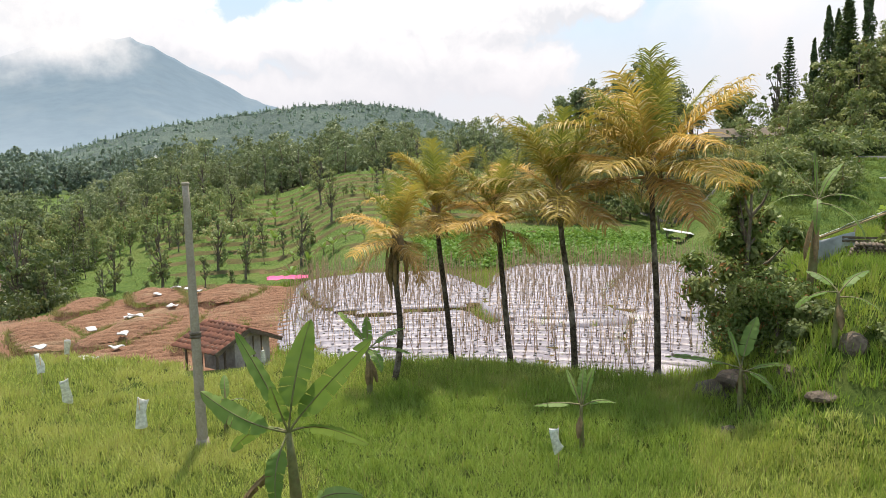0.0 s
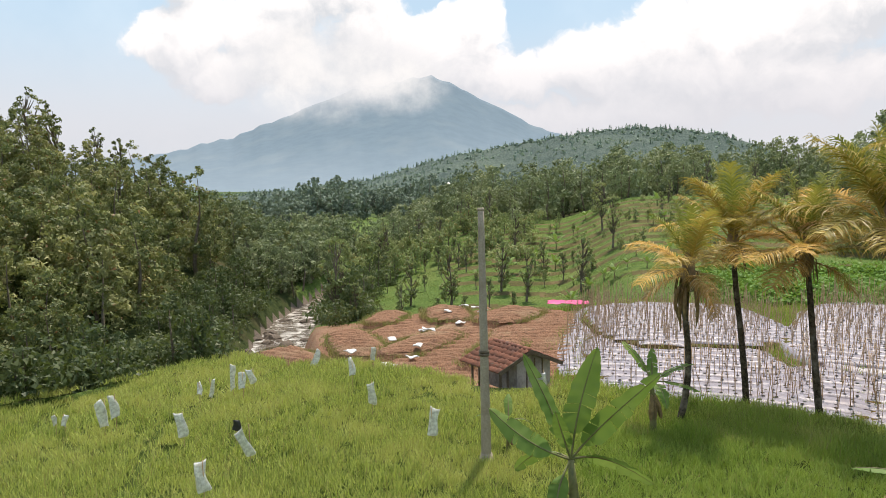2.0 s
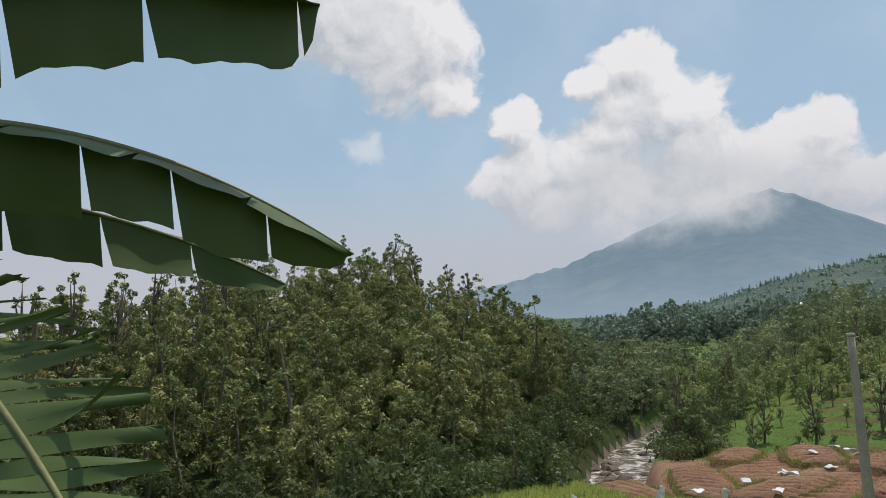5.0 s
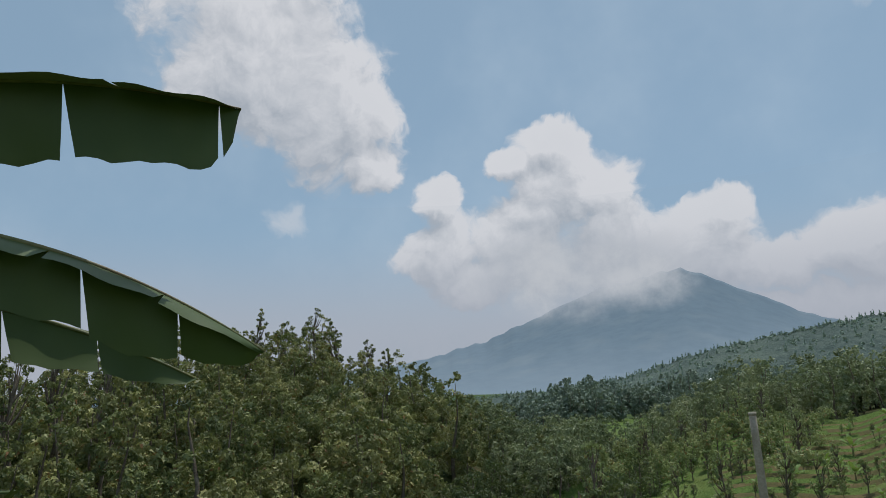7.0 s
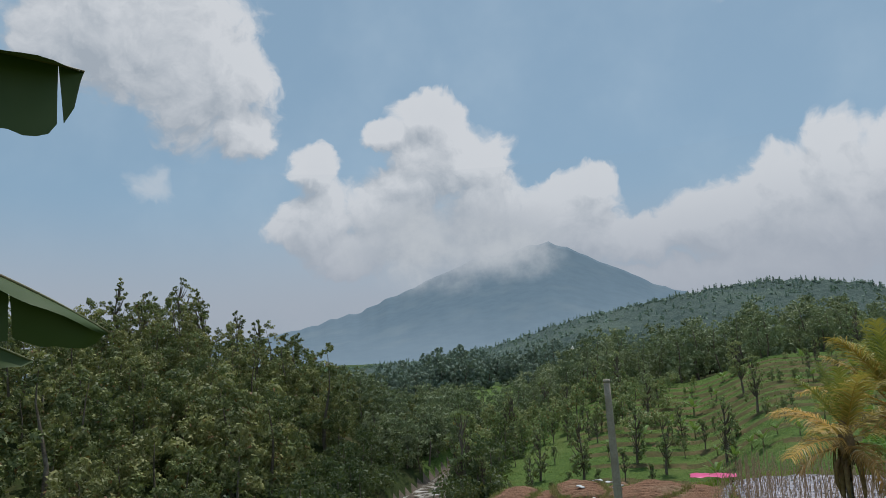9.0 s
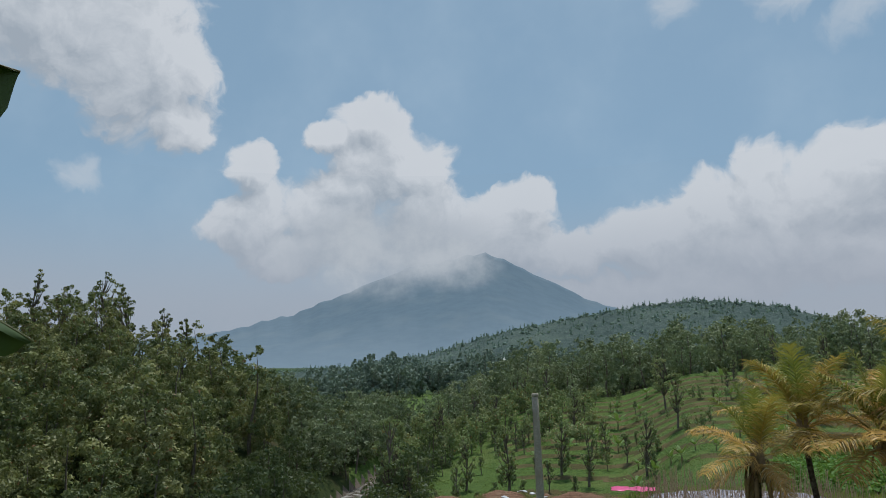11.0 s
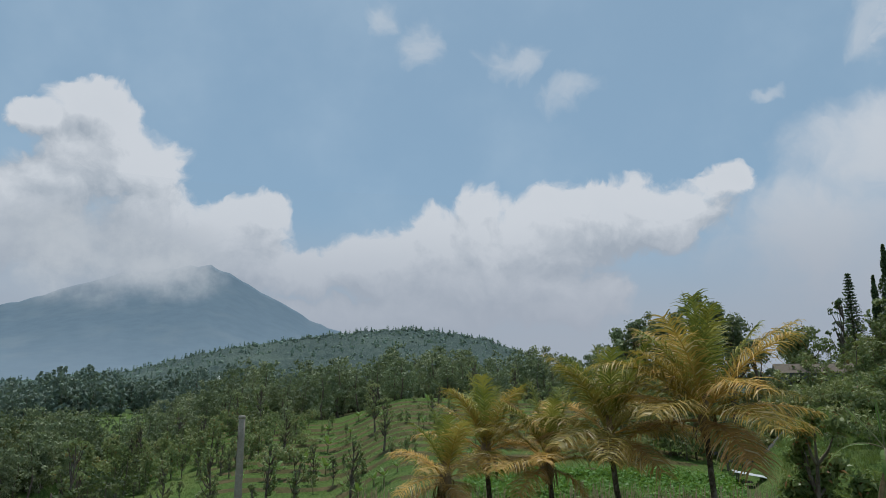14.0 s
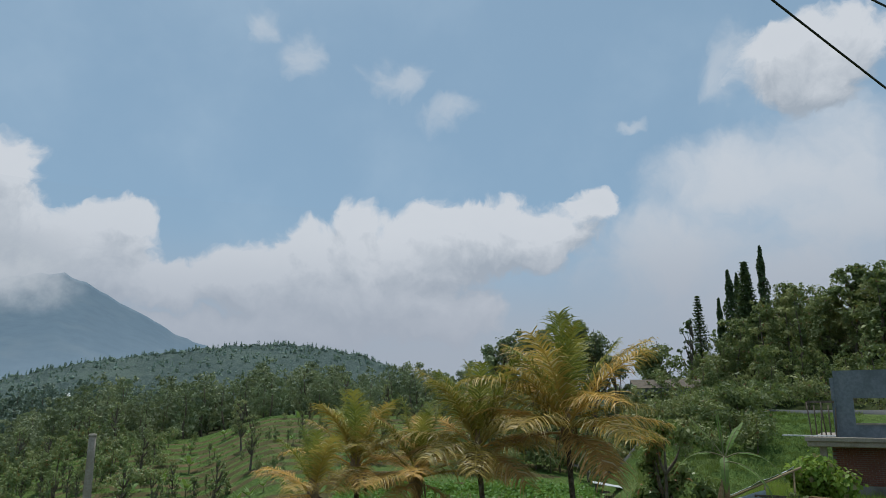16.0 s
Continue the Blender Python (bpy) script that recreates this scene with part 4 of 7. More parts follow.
def plant_far():
    rng = np.random.default_rng(9)
    kinds = shapes([(21, "tuft", 11.0, 4.2, 300, 0.85), (22, "tuft", 14.0, 3.2, 300, 0.8), (23, "cone", 12.0, 2.6, 200, 0.8)])
    spots = []
    for _ in range(280):
        az, r = rng.uniform(-27, 3), rng.uniform(240, 340)
        p = polar(az, r)
        s = rng.uniform(0.65, 1.05) * np.interp(az, [-27, -22, -19, -14, -4, 3], [0.7, 0.75, 1.05, 1.15, 0.95, 0.8])
        spots.append((p[0], p[1], float(land(p[0], p[1])) - 0.5, s, rng.uniform(0, 6.28), int(rng.choice([0, 0, 1, 1, 2]))))
    scatter_forest("valley_forest", "distant forest across the valley floor, haze in its leaf colour", kinds, spots, "hazed_forest")
    small = shapes([(31, "round", 10.0, 4.2, 26, 2.6), (32, "cone", 13.0, 3.2, 24, 2.2), (33, "cone", 14.0, 2.6, 22, 1.9)])
    spots = []
    for i in range(2000):
        az = rng.uniform(-24, 36)
        s = 1.0 - 0.03 * rng.random() if i < 500 else 1.0 - 0.85 * rng.random() ** 1.5
        r = 520 + 480 * s
        p = polar(az, r)
        size = rng.uniform(0.4, 0.8) * (0.75 + 0.25 * s)
        spots.append((p[0], p[1], float(far_hill_z(az, s)) - 1.5, size, rng.uniform(0, 6.28), int(rng.choice([0, 0, 1, 1, 2]))))
    scatter_forest("far_hill_forest", "tiny tree crowns covering a distant hill", small, spots, "hazed_hill_leaf", "far_hill")


plant_hill()
plant_ridge()
plant_far()


# ---------------------------------------------------------------- coconut palms
def frond_shape(seed, length, rise, droop, leaflet, sparse=1.0, tight=0.0):
    """One feathered frond that starts at the origin and grows along +x: rise in degrees at the foot, droop over its length."""
    rng = np.random.default_rng(seed)
    b = Batch()
    n = 15
    t = np.linspace(0, 1, n)
    ang = np.radians(rise - droop * t ** 1.7)
    seg = length / (n - 1)
    p = np.zeros((n, 3))
    sway = rng.normal(0, 0.12)
    for i in range(1, n):
        p[i] = p[i - 1] + seg * np.array([math.cos(ang[i]), sway * t[i], math.sin(ang[i])])
    b.add(*tube(p, np.interp(t, [0, 0.15, 1], [0.05, 0.028, 0.006]), 5))
    m = int(58 * sparse)
    f = np.linspace(0.17, 0.99, m)
    base = np.stack([np.interp(f, t, p[:, k]) for k in range(3)], 1)
    tang = unit(np.stack([np.interp(f, t, np.gradient(p[:, k])) for k in range(3)], 1))
    up = unit(np.cross(np.cross(tang, np.array([[0, 0, 1.0]])) + 1e-6, tang))
    for side in (-1, 1):
        lat = unit(np.cross(tang, up)) * side
        reach = leaflet * np.sin(np.pi * np.clip(f * 0.80 + 0.12, 0, 1)) ** 0.6 * rng.uniform(0.65, 1.15, m)
        fwd = rng.uniform(0.45, 1.0, (m, 1)) + tight
        d0 = unit(lat + tang * fwd + up * rng.uniform(-0.1, 0.35, (m, 1)))
        d1 = unit(d0 + np.array([0, 0, -1.0]) * rng.uniform(0.2, 0.75, (m, 1)))
        d2 = unit(d1 + np.array([0, 0, -1.0]) * rng.uniform(0.3, 1.0, (m, 1)))
        wide = unit(np.cross(d0, up + 0.3 * rng.normal(0, 1, (m, 3))))
        a = base
        c1 = a + d0 * reach[:, None] * 0.4
        c2 = c1 + d1 * reach[:, None] * 0.35
        c3 = c2 + d2 * reach[:, None] * 0.3
        w = 0.009 + 0.006 * rng.uniform(0, 1, (m, 1))
        v = np.stack([a - wide * w, a + wide * w, c1 - wide * w * 1.1, c1 + wide * w * 1.1, c2 - wide * w * 0.8, c2 + wide * w * 0.8, c3], 1)
        k = np.arange(m)[:, None] * 7
        q = np.concatenate([k + np.array([[0, 1, 3, 2]]), k + np.array([[2, 3, 5, 4]])])
        b.add(v.reshape(-1, 3), q, k + np.array([[4, 5, 6]]))
    return b


FRONDS = {}


def frond_mesh(kind, i):
    """Six shapes for each age of frond: standing green, spreading yellow, hanging dry."""
    if (kind, i) not in FRONDS:
        rise, droop, length, mat = {"young": (84 - 5 * i, 10 + 8 * (i % 4), 2.45, "palm_leaf_young"),
                                    "grown": (10 + 11.0 * i, 34 + 8 * (i % 4), 2.7, "palm_leaf"),
                                    "old": (6 - 8 * i, 40 + 5 * i, 2.0, "palm_leaf_dry")}[kind]
        me = frond_shape(100 + i * 7 + len(kind), length, rise, droop, 0.9 if kind != "young" else 0.75, 1.0, 0.0 if kind != "young" else 0.25).mesh("frond")
        me.materials.append(M[mat])
        FRONDS[kind, i] = me
    return FRONDS[kind, i]


def coconut_palm(seed, foot, crown, size, label, young, grown, old, lean_low=0.0, dead=False):
    rng = np.random.default_rng(seed)
    palm = thing("coconut_palm", label, "palm tree", pose(*foot), "row of palms beside the field")
    top = np.array(crown) - np.array(foot)
    t = np.linspace(0, 1, 26)
    bow = lean_low * np.sin(np.pi * np.clip(t * 1.3, 0, 1))
    side = np.array([0.02 * math.sin(3 * k + seed) for k in t])
    path = np.stack([top[0] * t + bow + side, top[1] * t + side * 0.5, -0.35 + (top[2] + 0.35) * t], 1)
    girth = np.interp(t, [0, 0.05, 0.14, 1], [0.165, 0.13, 0.095, 0.07]) * (0.85 + 0.15 * size)
    girth = girth * (1 + 0.05 * (np.arange(26) % 2))
    part("trunk", Batch().add(*tube(path, girth, 10)), "palm_bark", palm)
    # fibre sheath under the fronds
    heart = Batch()
    heart.add(*tube([top + np.array([0, 0, -0.5]), top + np.array([0, 0, -0.1]), top + np.array([0, 0, 0.35]), top + np.array([0, 0, 0.9])],
                    [0.11, 0.19, 0.15, 0.03], 9))
    for k in range(16):
        a = rng.uniform(0, 6.28)
        d = np.array([math.cos(a), math.sin(a), 0])
        s = top + d * 0.13 + np.array([0, 0, rng.uniform(-0.2, 0.2)])
        heart.add(*tube([s, s + d * 0.16 + np.array([0, 0, -0.05]), s + d * 0.24 + np.array([0, 0, -0.35 - 0.3 * rng.random()])], [0.03, 0.02, 0.008], 4))
    part("fibre_sheath", heart, "dry_leaf", palm)
    spin = 0
    for kind, count in (("young", young), ("grown", grown), ("old", old)):
        for i in range(count):
            spin += 2.399963
            s = size * rng.uniform(0.85, 1.12)
            ob = new("frond", frond_mesh(kind, i % 6))
            ob.parent = palm
            ob.matrix_basis = (Matrix.Translation(top + np.array([0, 0, 0.25 if kind == "young" else 0.1 if kind == "grown" else -0.05]))
                               @ Matrix.Rotation(spin + rng.normal(0, 0.2), 4, "Z") @ Matrix.Rotation(rng.normal(0, 0.09), 4, "Y")
                               @ Matrix.Diagonal((s, s, s, 1)))
    if dead:
        skirt = Batch()
        for k in range(9):
            a = rng.uniform(0, 6.28)
            s = top + np.array([0.1 * math.cos(a), 0.1 * math.sin(a), -0.2])
            out = np.array([math.cos(a), math.sin(a), 0]) * rng.uniform(0.1, 0.3)
            L = rng.uniform(0.7, 1.5)
            pts = [s, s + out * 0.8 + np.array([0, 0, -0.3 * L]), s + out + np.array([0, 0, -0.7 * L]), s + out * 0.7 + np.array([0, 0, -L])]
            skirt.add(*tube(pts, [0.03, 0.07, 0.05, 0.01], 5))
        part("dead_fronds", skirt, "dry_leaf", palm, "hanging dry brown fronds")
    return palm


def palms():
    spec = (  # foot direction and distance, crown direction and height, size, fronds
        (13.3, 20.2, 14.25, 4.2, 0.70, 5, 9, 4, 0.22, True),
        (18.6, 22.6, 17.4, 4.75, 0.86, 6, 13, 3, 0.05, False),
        (23.5, 21.9, 22.3, 4.5, 0.90, 5, 13, 3, 0.0, False),
        (28.6, 21.4, 27.1, 5.35, 1.05, 6, 15, 3, 0.1, False),
        (35.0, 21.3, 34.2, 6.0, 1.24, 7, 19, 3, 0.05, False))
    for i, (a0, r, a1, z1, size, ny, ng, no, low, dead) in enumerate(spec):
        foot = polar(a0, r)
        foot[2] = float(land(foot[0], foot[1])) - 0.05
        top = polar(a1, r, z1)
        label = ("short coconut palm with yellowed drooping fronds and dry skirt" if dead else
                 "coconut palm with yellow-green fronds and a slim grey trunk")
        coconut_palm(40 + i, foot, top, size, label, ny, ng, no, low, dead)


palms()


# ---------------------------------------------------------------- leaning utility pole
def utility_pole():
    foot = polar(-1.55, 16.6)
    foot[2] = float(land(foot[0], foot[1]))
    top = polar(-1.75, 16.6, 6.06)
    pole = thing("utility_pole", "weathered tapered concrete pole leaning slightly in the rice", "pole", pose(*foot))
    d = top - foot
    t = np.linspace(-0.06, 1, 14)
    part("shaft", Batch().add(*tube(np.outer(t, d), np.interp(t, [0, 1], [0.125, 0.072]), 14)), "concrete", pole)
    part("footing", Batch().add(*tube(np.outer([-0.05, 0.028, 0.032, 0.05], d), [0.19, 0.18, 0.155, 0.14], 14)), "concrete", pole)
    for k in (0.44, 0.452):
        part("wire_binding", Batch().add(*tube(np.outer([k - 0.006, k - 0.003, k + 0.003, k + 0.006], d), [0.105, 0.13, 0.13, 0.105], 14)), "old_wood", pole)
    part("top_cap", Batch().add(*tube(np.outer([0.994, 1.0, 1.006], d), [0.078, 0.085, 0.07], 12)), "concrete", pole)


utility_pole()


# ---------------------------------------------------------------- field hut
def field_hut():
    base = polar(0.6, 25.0)
    base[2] = float(land(base[0], base[1])) + 0.30
    hut = thing("field_hut", "small grey-walled hut with a red clay tile gable roof", "hut", pose(*base, 0, 0, 36))
    w, dp, h, rise = 1.08, 0.85, 1.08, 0.46      # half width, half depth, wall and roof height; the gable faces -y
    for name, b in (("side_wall", (-w * 0.35, -w * 0.35 + 0.09, -dp, dp, 0, h + 0.3)), ("side_wall", (w - 0.09, w, -dp, dp, 0, h)),
                    ("back_wall", (-w * 0.35, w, dp - 0.09, dp, 0, h))):
        part(name, boxed(*b, bevel=0.01), "hut_wall", hut)
    bm = bmesh.new()
    pts = [(-w * 0.35 + 0.003, 0), (w - 0.003, 0), (w - 0.003, h), (0, h + rise - 0.08), (-w * 0.35 + 0.003, h + rise * 0.62)]
    vs = [[bm.verts.new((x, y, z)) for x, z in pts] for y in (-dp - 0.005, -dp + 0.09)]
    bm.faces.new(vs[0])
    bm.faces.new(vs[1][::-1])
    for i in range(5):
        bm.faces.new((vs[0][i], vs[1][i], vs[1][(i + 1) % 5], vs[0][(i + 1) % 5]))
    part("gable_wall", bm, "hut_wall", hut)
    for x in (0.02, 0.36, 0.7):
        part("wall_batten", boxed(x, x + 0.04, -dp - 0.03, -dp - 0.006, 0.05, h + 0.1), "old_wood", hut)
    for x, y in ((-w, -dp), (-w, 0.0), (-w, dp), (-w * 0.72, -dp), (-w * 0.72, dp)):
        part("post", Batch().add(*tube([(x, y, -0.3), (x + 0.01, y, 0.4), (x, y, h - 0.05)], 0.045, 7)), "old_wood", hut)
    for x in (-w, w):
        part("eave_beam", boxed(x - 0.04, x + 0.04, -dp - 0.25, dp + 0.25, h - 0.06, h + 0.02, bevel=0.008), "old_wood", hut)
    part("ridge_beam", boxed(-0.04, 0.04, -dp - 0.25, dp + 0.25, h + rise - 0.12, h + rise - 0.04, bevel=0.008), "old_wood", hut)
    # roof: boarded slopes and rows of curved clay tiles
    slope = math.hypot(w + 0.3, rise * (w + 0.3) / w)
    fall = math.atan2(rise, w)
    tile = Batch()
    cols = 6
    u = np.linspace(0, 1, cols)
    prof = 0.028 * np.sin(u * 2 * np.pi)
    v = [(x * 0.235, y, prof[i] + z) for y, z in ((0, 0.02), (0.30, 0.0)) for i, x in enumerate(u)]
    v += [(x * 0.235, 0, prof[i] + 0.006) for i, x in enumerate(u)]
    q = [(i, i + 1, cols + i + 1, cols + i) for i in range(cols - 1)] + [(2 * cols + i, 2 * cols + i + 1, i + 1, i) for i in range(cols - 1)]
    tile_me = tile.add(v, q).mesh("roof_tile")
    tile_me.materials.append(M["clay_tile"])
    rng = np.random.default_rng(3)
    for s in (-1, 1):
        deck = part("roof_slope", boxed(-0.002, slope, -dp - 0.32, dp + 0.32, -0.03, 0.0), "old_wood", hut)
        deck.matrix_basis = pose(0, 0, h + rise, 0, math.degrees(fall), 0) if s > 0 else pose(0, 0, h + rise, 0, 0, 180) @ pose(0, 0, 0, 0, math.degrees(fall), 0)
        rows, count = 6, 10
        for i in range(rows):
            for j in range(count):
                ob = new("roof_tile", tile_me)
                ob.parent = deck
                ob.matrix_basis = (pose(slope - i * (slope / rows) + 0.05 + rng.normal(0, 0.008), -dp - 0.33 + j * 0.238, 0.03 + rng.normal(0, 0.004), 0, 0, 90)
                                   @ pose(0, 0, 0, rng.normal(0, 1.5), rng.normal(0, 1.5), rng.normal(0, 1.2)))
    for j in range(6):
        part("ridge_tile", Batch().add(*tube([(0, -dp - 0.3 + j * 0.35, h + rise + 0.0), (0, -dp + 0.06 + j * 0.35, h + rise + 0.015)], 0.09, 8)), "clay_tile", hut)
    part("barge_board", boxed(0.0, slope, -0.03, 0.0, -0.1, 0.03), "old_wood", hut).matrix_basis = pose(0, -dp - 0.33, h + rise, 0, math.degrees(fall), 0)
    part("barge_board", boxed(-slope, 0.0, -0.03, 0.0, -0.1, 0.03), "old_wood", hut).matrix_basis = pose(0, -dp - 0.33, h + rise, 0, -math.degrees(fall), 0)


field_hut()


# ---------------------------------------------------------------- bananas
def banana_leaf_shape(seed, length, width, droop, tears, fold=0.10):
    """A banana leaf that grows along +x and bends down: blade and midrib as two Batches."""
    rng = np.random.default_rng(seed)
    n = 16 if seed >= 2400 else 30
    t = np.linspace(0, 1, n)
    ang = -np.radians(droop) * t ** 1.4
    seg = length / (n - 1)
    p = np.zeros((n, 3))
    for i in range(1, n):
        p[i] = p[i - 1] + seg * np.array([math.cos(ang[i]), 0, math.sin(ang[i])])
    nrm = np.stack([-np.sin(ang), np.zeros(n), np.cos(ang)], 1)
    rib, blade = Batch(), Batch()
    rib.add(*tube(p, np.interp(t, [0, 0.2, 1], [0.028, 0.018, 0.004]) * length / 1.8, 6 if n > 16 else 3, False))
    half = width / 2 * np.sin(np.pi * np.clip(0.06 + 0.95 * (t - 0.14) / 0.86, 0, 1)) ** 0.45
    half[t < 0.14] = 0
    for side in (-1, 1):
        cuts = sorted(rng.choice(np.arange(6, n - 2), size=min(tears, n - 9), replace=False).tolist()) if tears else []
        bounds = [4, *cuts, n - 1]
        for s0, s1 in zip(bounds[:-1], bounds[1:]):
            if s1 <= s0:
                continue
            sag = rng.normal(0, 0.10) + fold
            twist = rng.normal(0, 0.06) if tears else 0
            idx = np.arange(s0, s1 + 1)
            rows = []
            for k, f in enumerate((0.0, 0.35, 0.7, 1.0)):
                off = half[idx] * f
                gap = 0.02 * length / n * f * (np.linspace(-1, 1, len(idx))) * -2.2 if tears else 0
                edge = rng.normal(0, 0.008, len(idx)) * (f == 1.0) * width
                q = p[idx] + np.array([0, side, 0]) * (off + edge)[:, None] * math.cos(sag * f) + nrm[idx] * (0.015 * width * math.sin(3.1 * f) - off * math.sin(sag) * f * 0.9)[:, None]
                q[:, 0] += gap + off * 0.22 + twist * f * half[idx]
                rows.append(q)
            v = np.stack(rows, 1)
            m = len(idx)
            i, j = np.meshgrid(np.arange(m - 1), np.arange(3), indexing="ij")
            qd = np.stack([i * 4 + j, i * 4 + j + 1, (i + 1) * 4 + j + 1, (i + 1) * 4 + j], -1).reshape(-1, 4)
            blade.add(v.reshape(-1, 3), qd if side > 0 else qd[:, ::-1])
    return rib, blade


def ground_at(az, r, lift=0.0):
    p = polar(az, r)
    return (p[0], p[1], float(land(p[0], p[1])) + lift)


def leaf_on_path(seed, path, hang, reach, hang2, reach2, cuts, tip=0.12, bare=0.0):
    """A large leaf along a path: one half hangs along hang, the other along hang2; cuts: places along it where it is torn."""
    rng = np.random.default_rng(seed)
    n = 48 if len(cuts[0]) < 12 else 140
    t = np.linspace(0, 1, n)
    pts = np.asarray(path, float)
    p = ((1 - t) ** 3)[:, None] * pts[0] + (3 * t * (1 - t) ** 2)[:, None] * pts[1] + (3 * t * t * (1 - t))[:, None] * pts[2] + (t ** 3)[:, None] * pts[3]
    d = unit(np.gradient(p, axis=0))
    rib = Batch().add(*tube(p, np.interp(t, [0, 1], [0.022, 0.005]), 7))
    blade = Batch()
    for which, (h, w) in enumerate(((hang, reach), (hang2, reach2))):
        h = unit(np.asarray(h, float))
        width = w * np.minimum(1, np.sqrt(np.clip((1 - t) / tip, 0, 1)))
        if bare:
            width = width * np.sqrt(np.clip((t - bare) / 0.16, 0, 1))
        edges = [int(bare * (n - 1))] + [int(c * (n - 1)) for c in cuts[which]] + [n - 1]
        for s0, s1 in zip(edges[:-1], edges[1:]):
            idx = np.arange(s0, s1 + 1)
            swing = rng.normal(0, 0.09 if len(cuts[0]) < 12 else 0.2)
            shrink = rng.uniform(0.9, 1.06)
            out = unit(np.cross(d[idx], np.tile(h, (len(idx), 1))))
            rows = []
            for f in np.linspace(0, 1, 9):
                centre = (idx - (s0 + s1) / 2) / max(1, (s1 - s0) / 2)
                span = float(np.linalg.norm(p[s1] - p[s0]))
                gap = -(0.045 if len(cuts[0]) < 12 else 0.34) * span * f * centre * (np.abs(centre) ** 3) * (0.3 if s1 == n - 1 else 1)
                ruff = w * (0.02 * np.sin(idx * 2.1 + seed) * (f > 0.95) + 0.022 * np.sin(idx * 0.9 + 5 * f + seed))
                q = p[idx] + h * (width[idx] * f * shrink + ruff * f)[:, None] + d[idx] * gap[:, None] + out * (swing * f * f * w + 0.04 * w * np.sin(idx * 1.1) * f)[:, None]
                rows.append(q)
            v = np.stack(rows, 1)
            m = len(idx)
            i, j = np.meshgrid(np.arange(m - 1), np.arange(8), indexing="ij")
            quads = np.stack([i * 9 + j, i * 9 + j + 1, (i + 1) * 9 + j + 1, (i + 1) * 9 + j], -1).reshape(-1, 4)
            blade.add(v.reshape(-1, 3), quads)
    return rib, blade


def banana_plant(seed, foot, height, leaves, label, stem=0.09, dry=2, fine=False, face=0.0):
    """leaves: direction, rise, length, width, droop, tears; face turns them all."""
    rng = np.random.default_rng(seed)
    plant = thing("banana_plant", label, "banana plant", pose(*foot))
    zs = np.linspace(-0.25, height, 9)
    path = np.stack([0.03 * np.sin(zs * 1.1 + seed), 0.03 * np.cos(zs * 1.3 + seed) - 0.03, zs], 1)
    part("stem", Batch().add(*tube(path, np.linspace(stem * 1.25, stem * 0.5, 9), 10)), "banana_stem", plant)
    for i, (turn, rise, length, width, droop, tears) in enumerate(leaves):
        if fine:
            way = np.array([math.sin(radians(turn + face)), math.cos(radians(turn + face)), 0])

            def run(a, f):
                return (way * math.cos(radians(a)) + np.array([0, 0, math.sin(radians(a))])) * length * f
            h0 = path[-1] + np.array([0, 0, -0.06 * (i % 3)])
            curve = (h0, h0 + run(rise, 0.38), h0 + run(rise - droop * 0.25, 0.72), h0 + run(rise - droop * 0.55, 1.0))
            flat = np.array([way[1], -way[0], 0])
            cuts = tuple(tuple(sorted(rng.uniform(0.3, 0.92, tears + 1).tolist())) for _ in range(2))
            tilt = rng.uniform(-0.35, 0.1)
            rib, blade = leaf_on_path(seed * 31 + i, curve, flat + np.array([0, 0, tilt]), width / 2, -flat + np.array([0, 0, tilt]), width / 2, cuts, 0.32, 0.2)
            leaf = part("leaf", blade, "banana_leaf", plant)
            smooth(leaf.data)
            part("midrib", rib, "banana_stem", leaf)
            continue
        rib, blade = banana_leaf_shape(seed * 31 + i, length, width, droop, tears)
        m = (Matrix.Translation(path[-1] + np.array([0, 0, -0.05 * (i % 3)])) @ Matrix.Rotation(radians(90 - turn), 4, "Z") @ Matrix.Rotation(-radians(rise), 4, "Y"))
        leaf = part("leaf", Batch().add(*blade.arrays()), "banana_leaf", plant)
        leaf.data.polygons.foreach_set("use_smooth", np.ones(len(leaf.data.polygons), bool))
        leaf.matrix_basis = m
        part("midrib", rib, "banana_stem", leaf)
    for i in range(dry):
        rib, blade = banana_leaf_shape(seed * 57 + i, height * 0.55, 0.22, 40, 6, 0.9)
        b = Batch().add(*rib.arrays()).add(*blade.arrays())
        ob = part("dry_leaf", b, "dry_leaf", plant, "withered brown leaf")
        ob.matrix_basis = Matrix.Translation(path[-2]) @ Matrix.Rotation(rng.uniform(0, 6.28), 4, "Z") @ Matrix.Rotation(radians(50 + 20 * rng.random()), 4, "Y")
    return plant


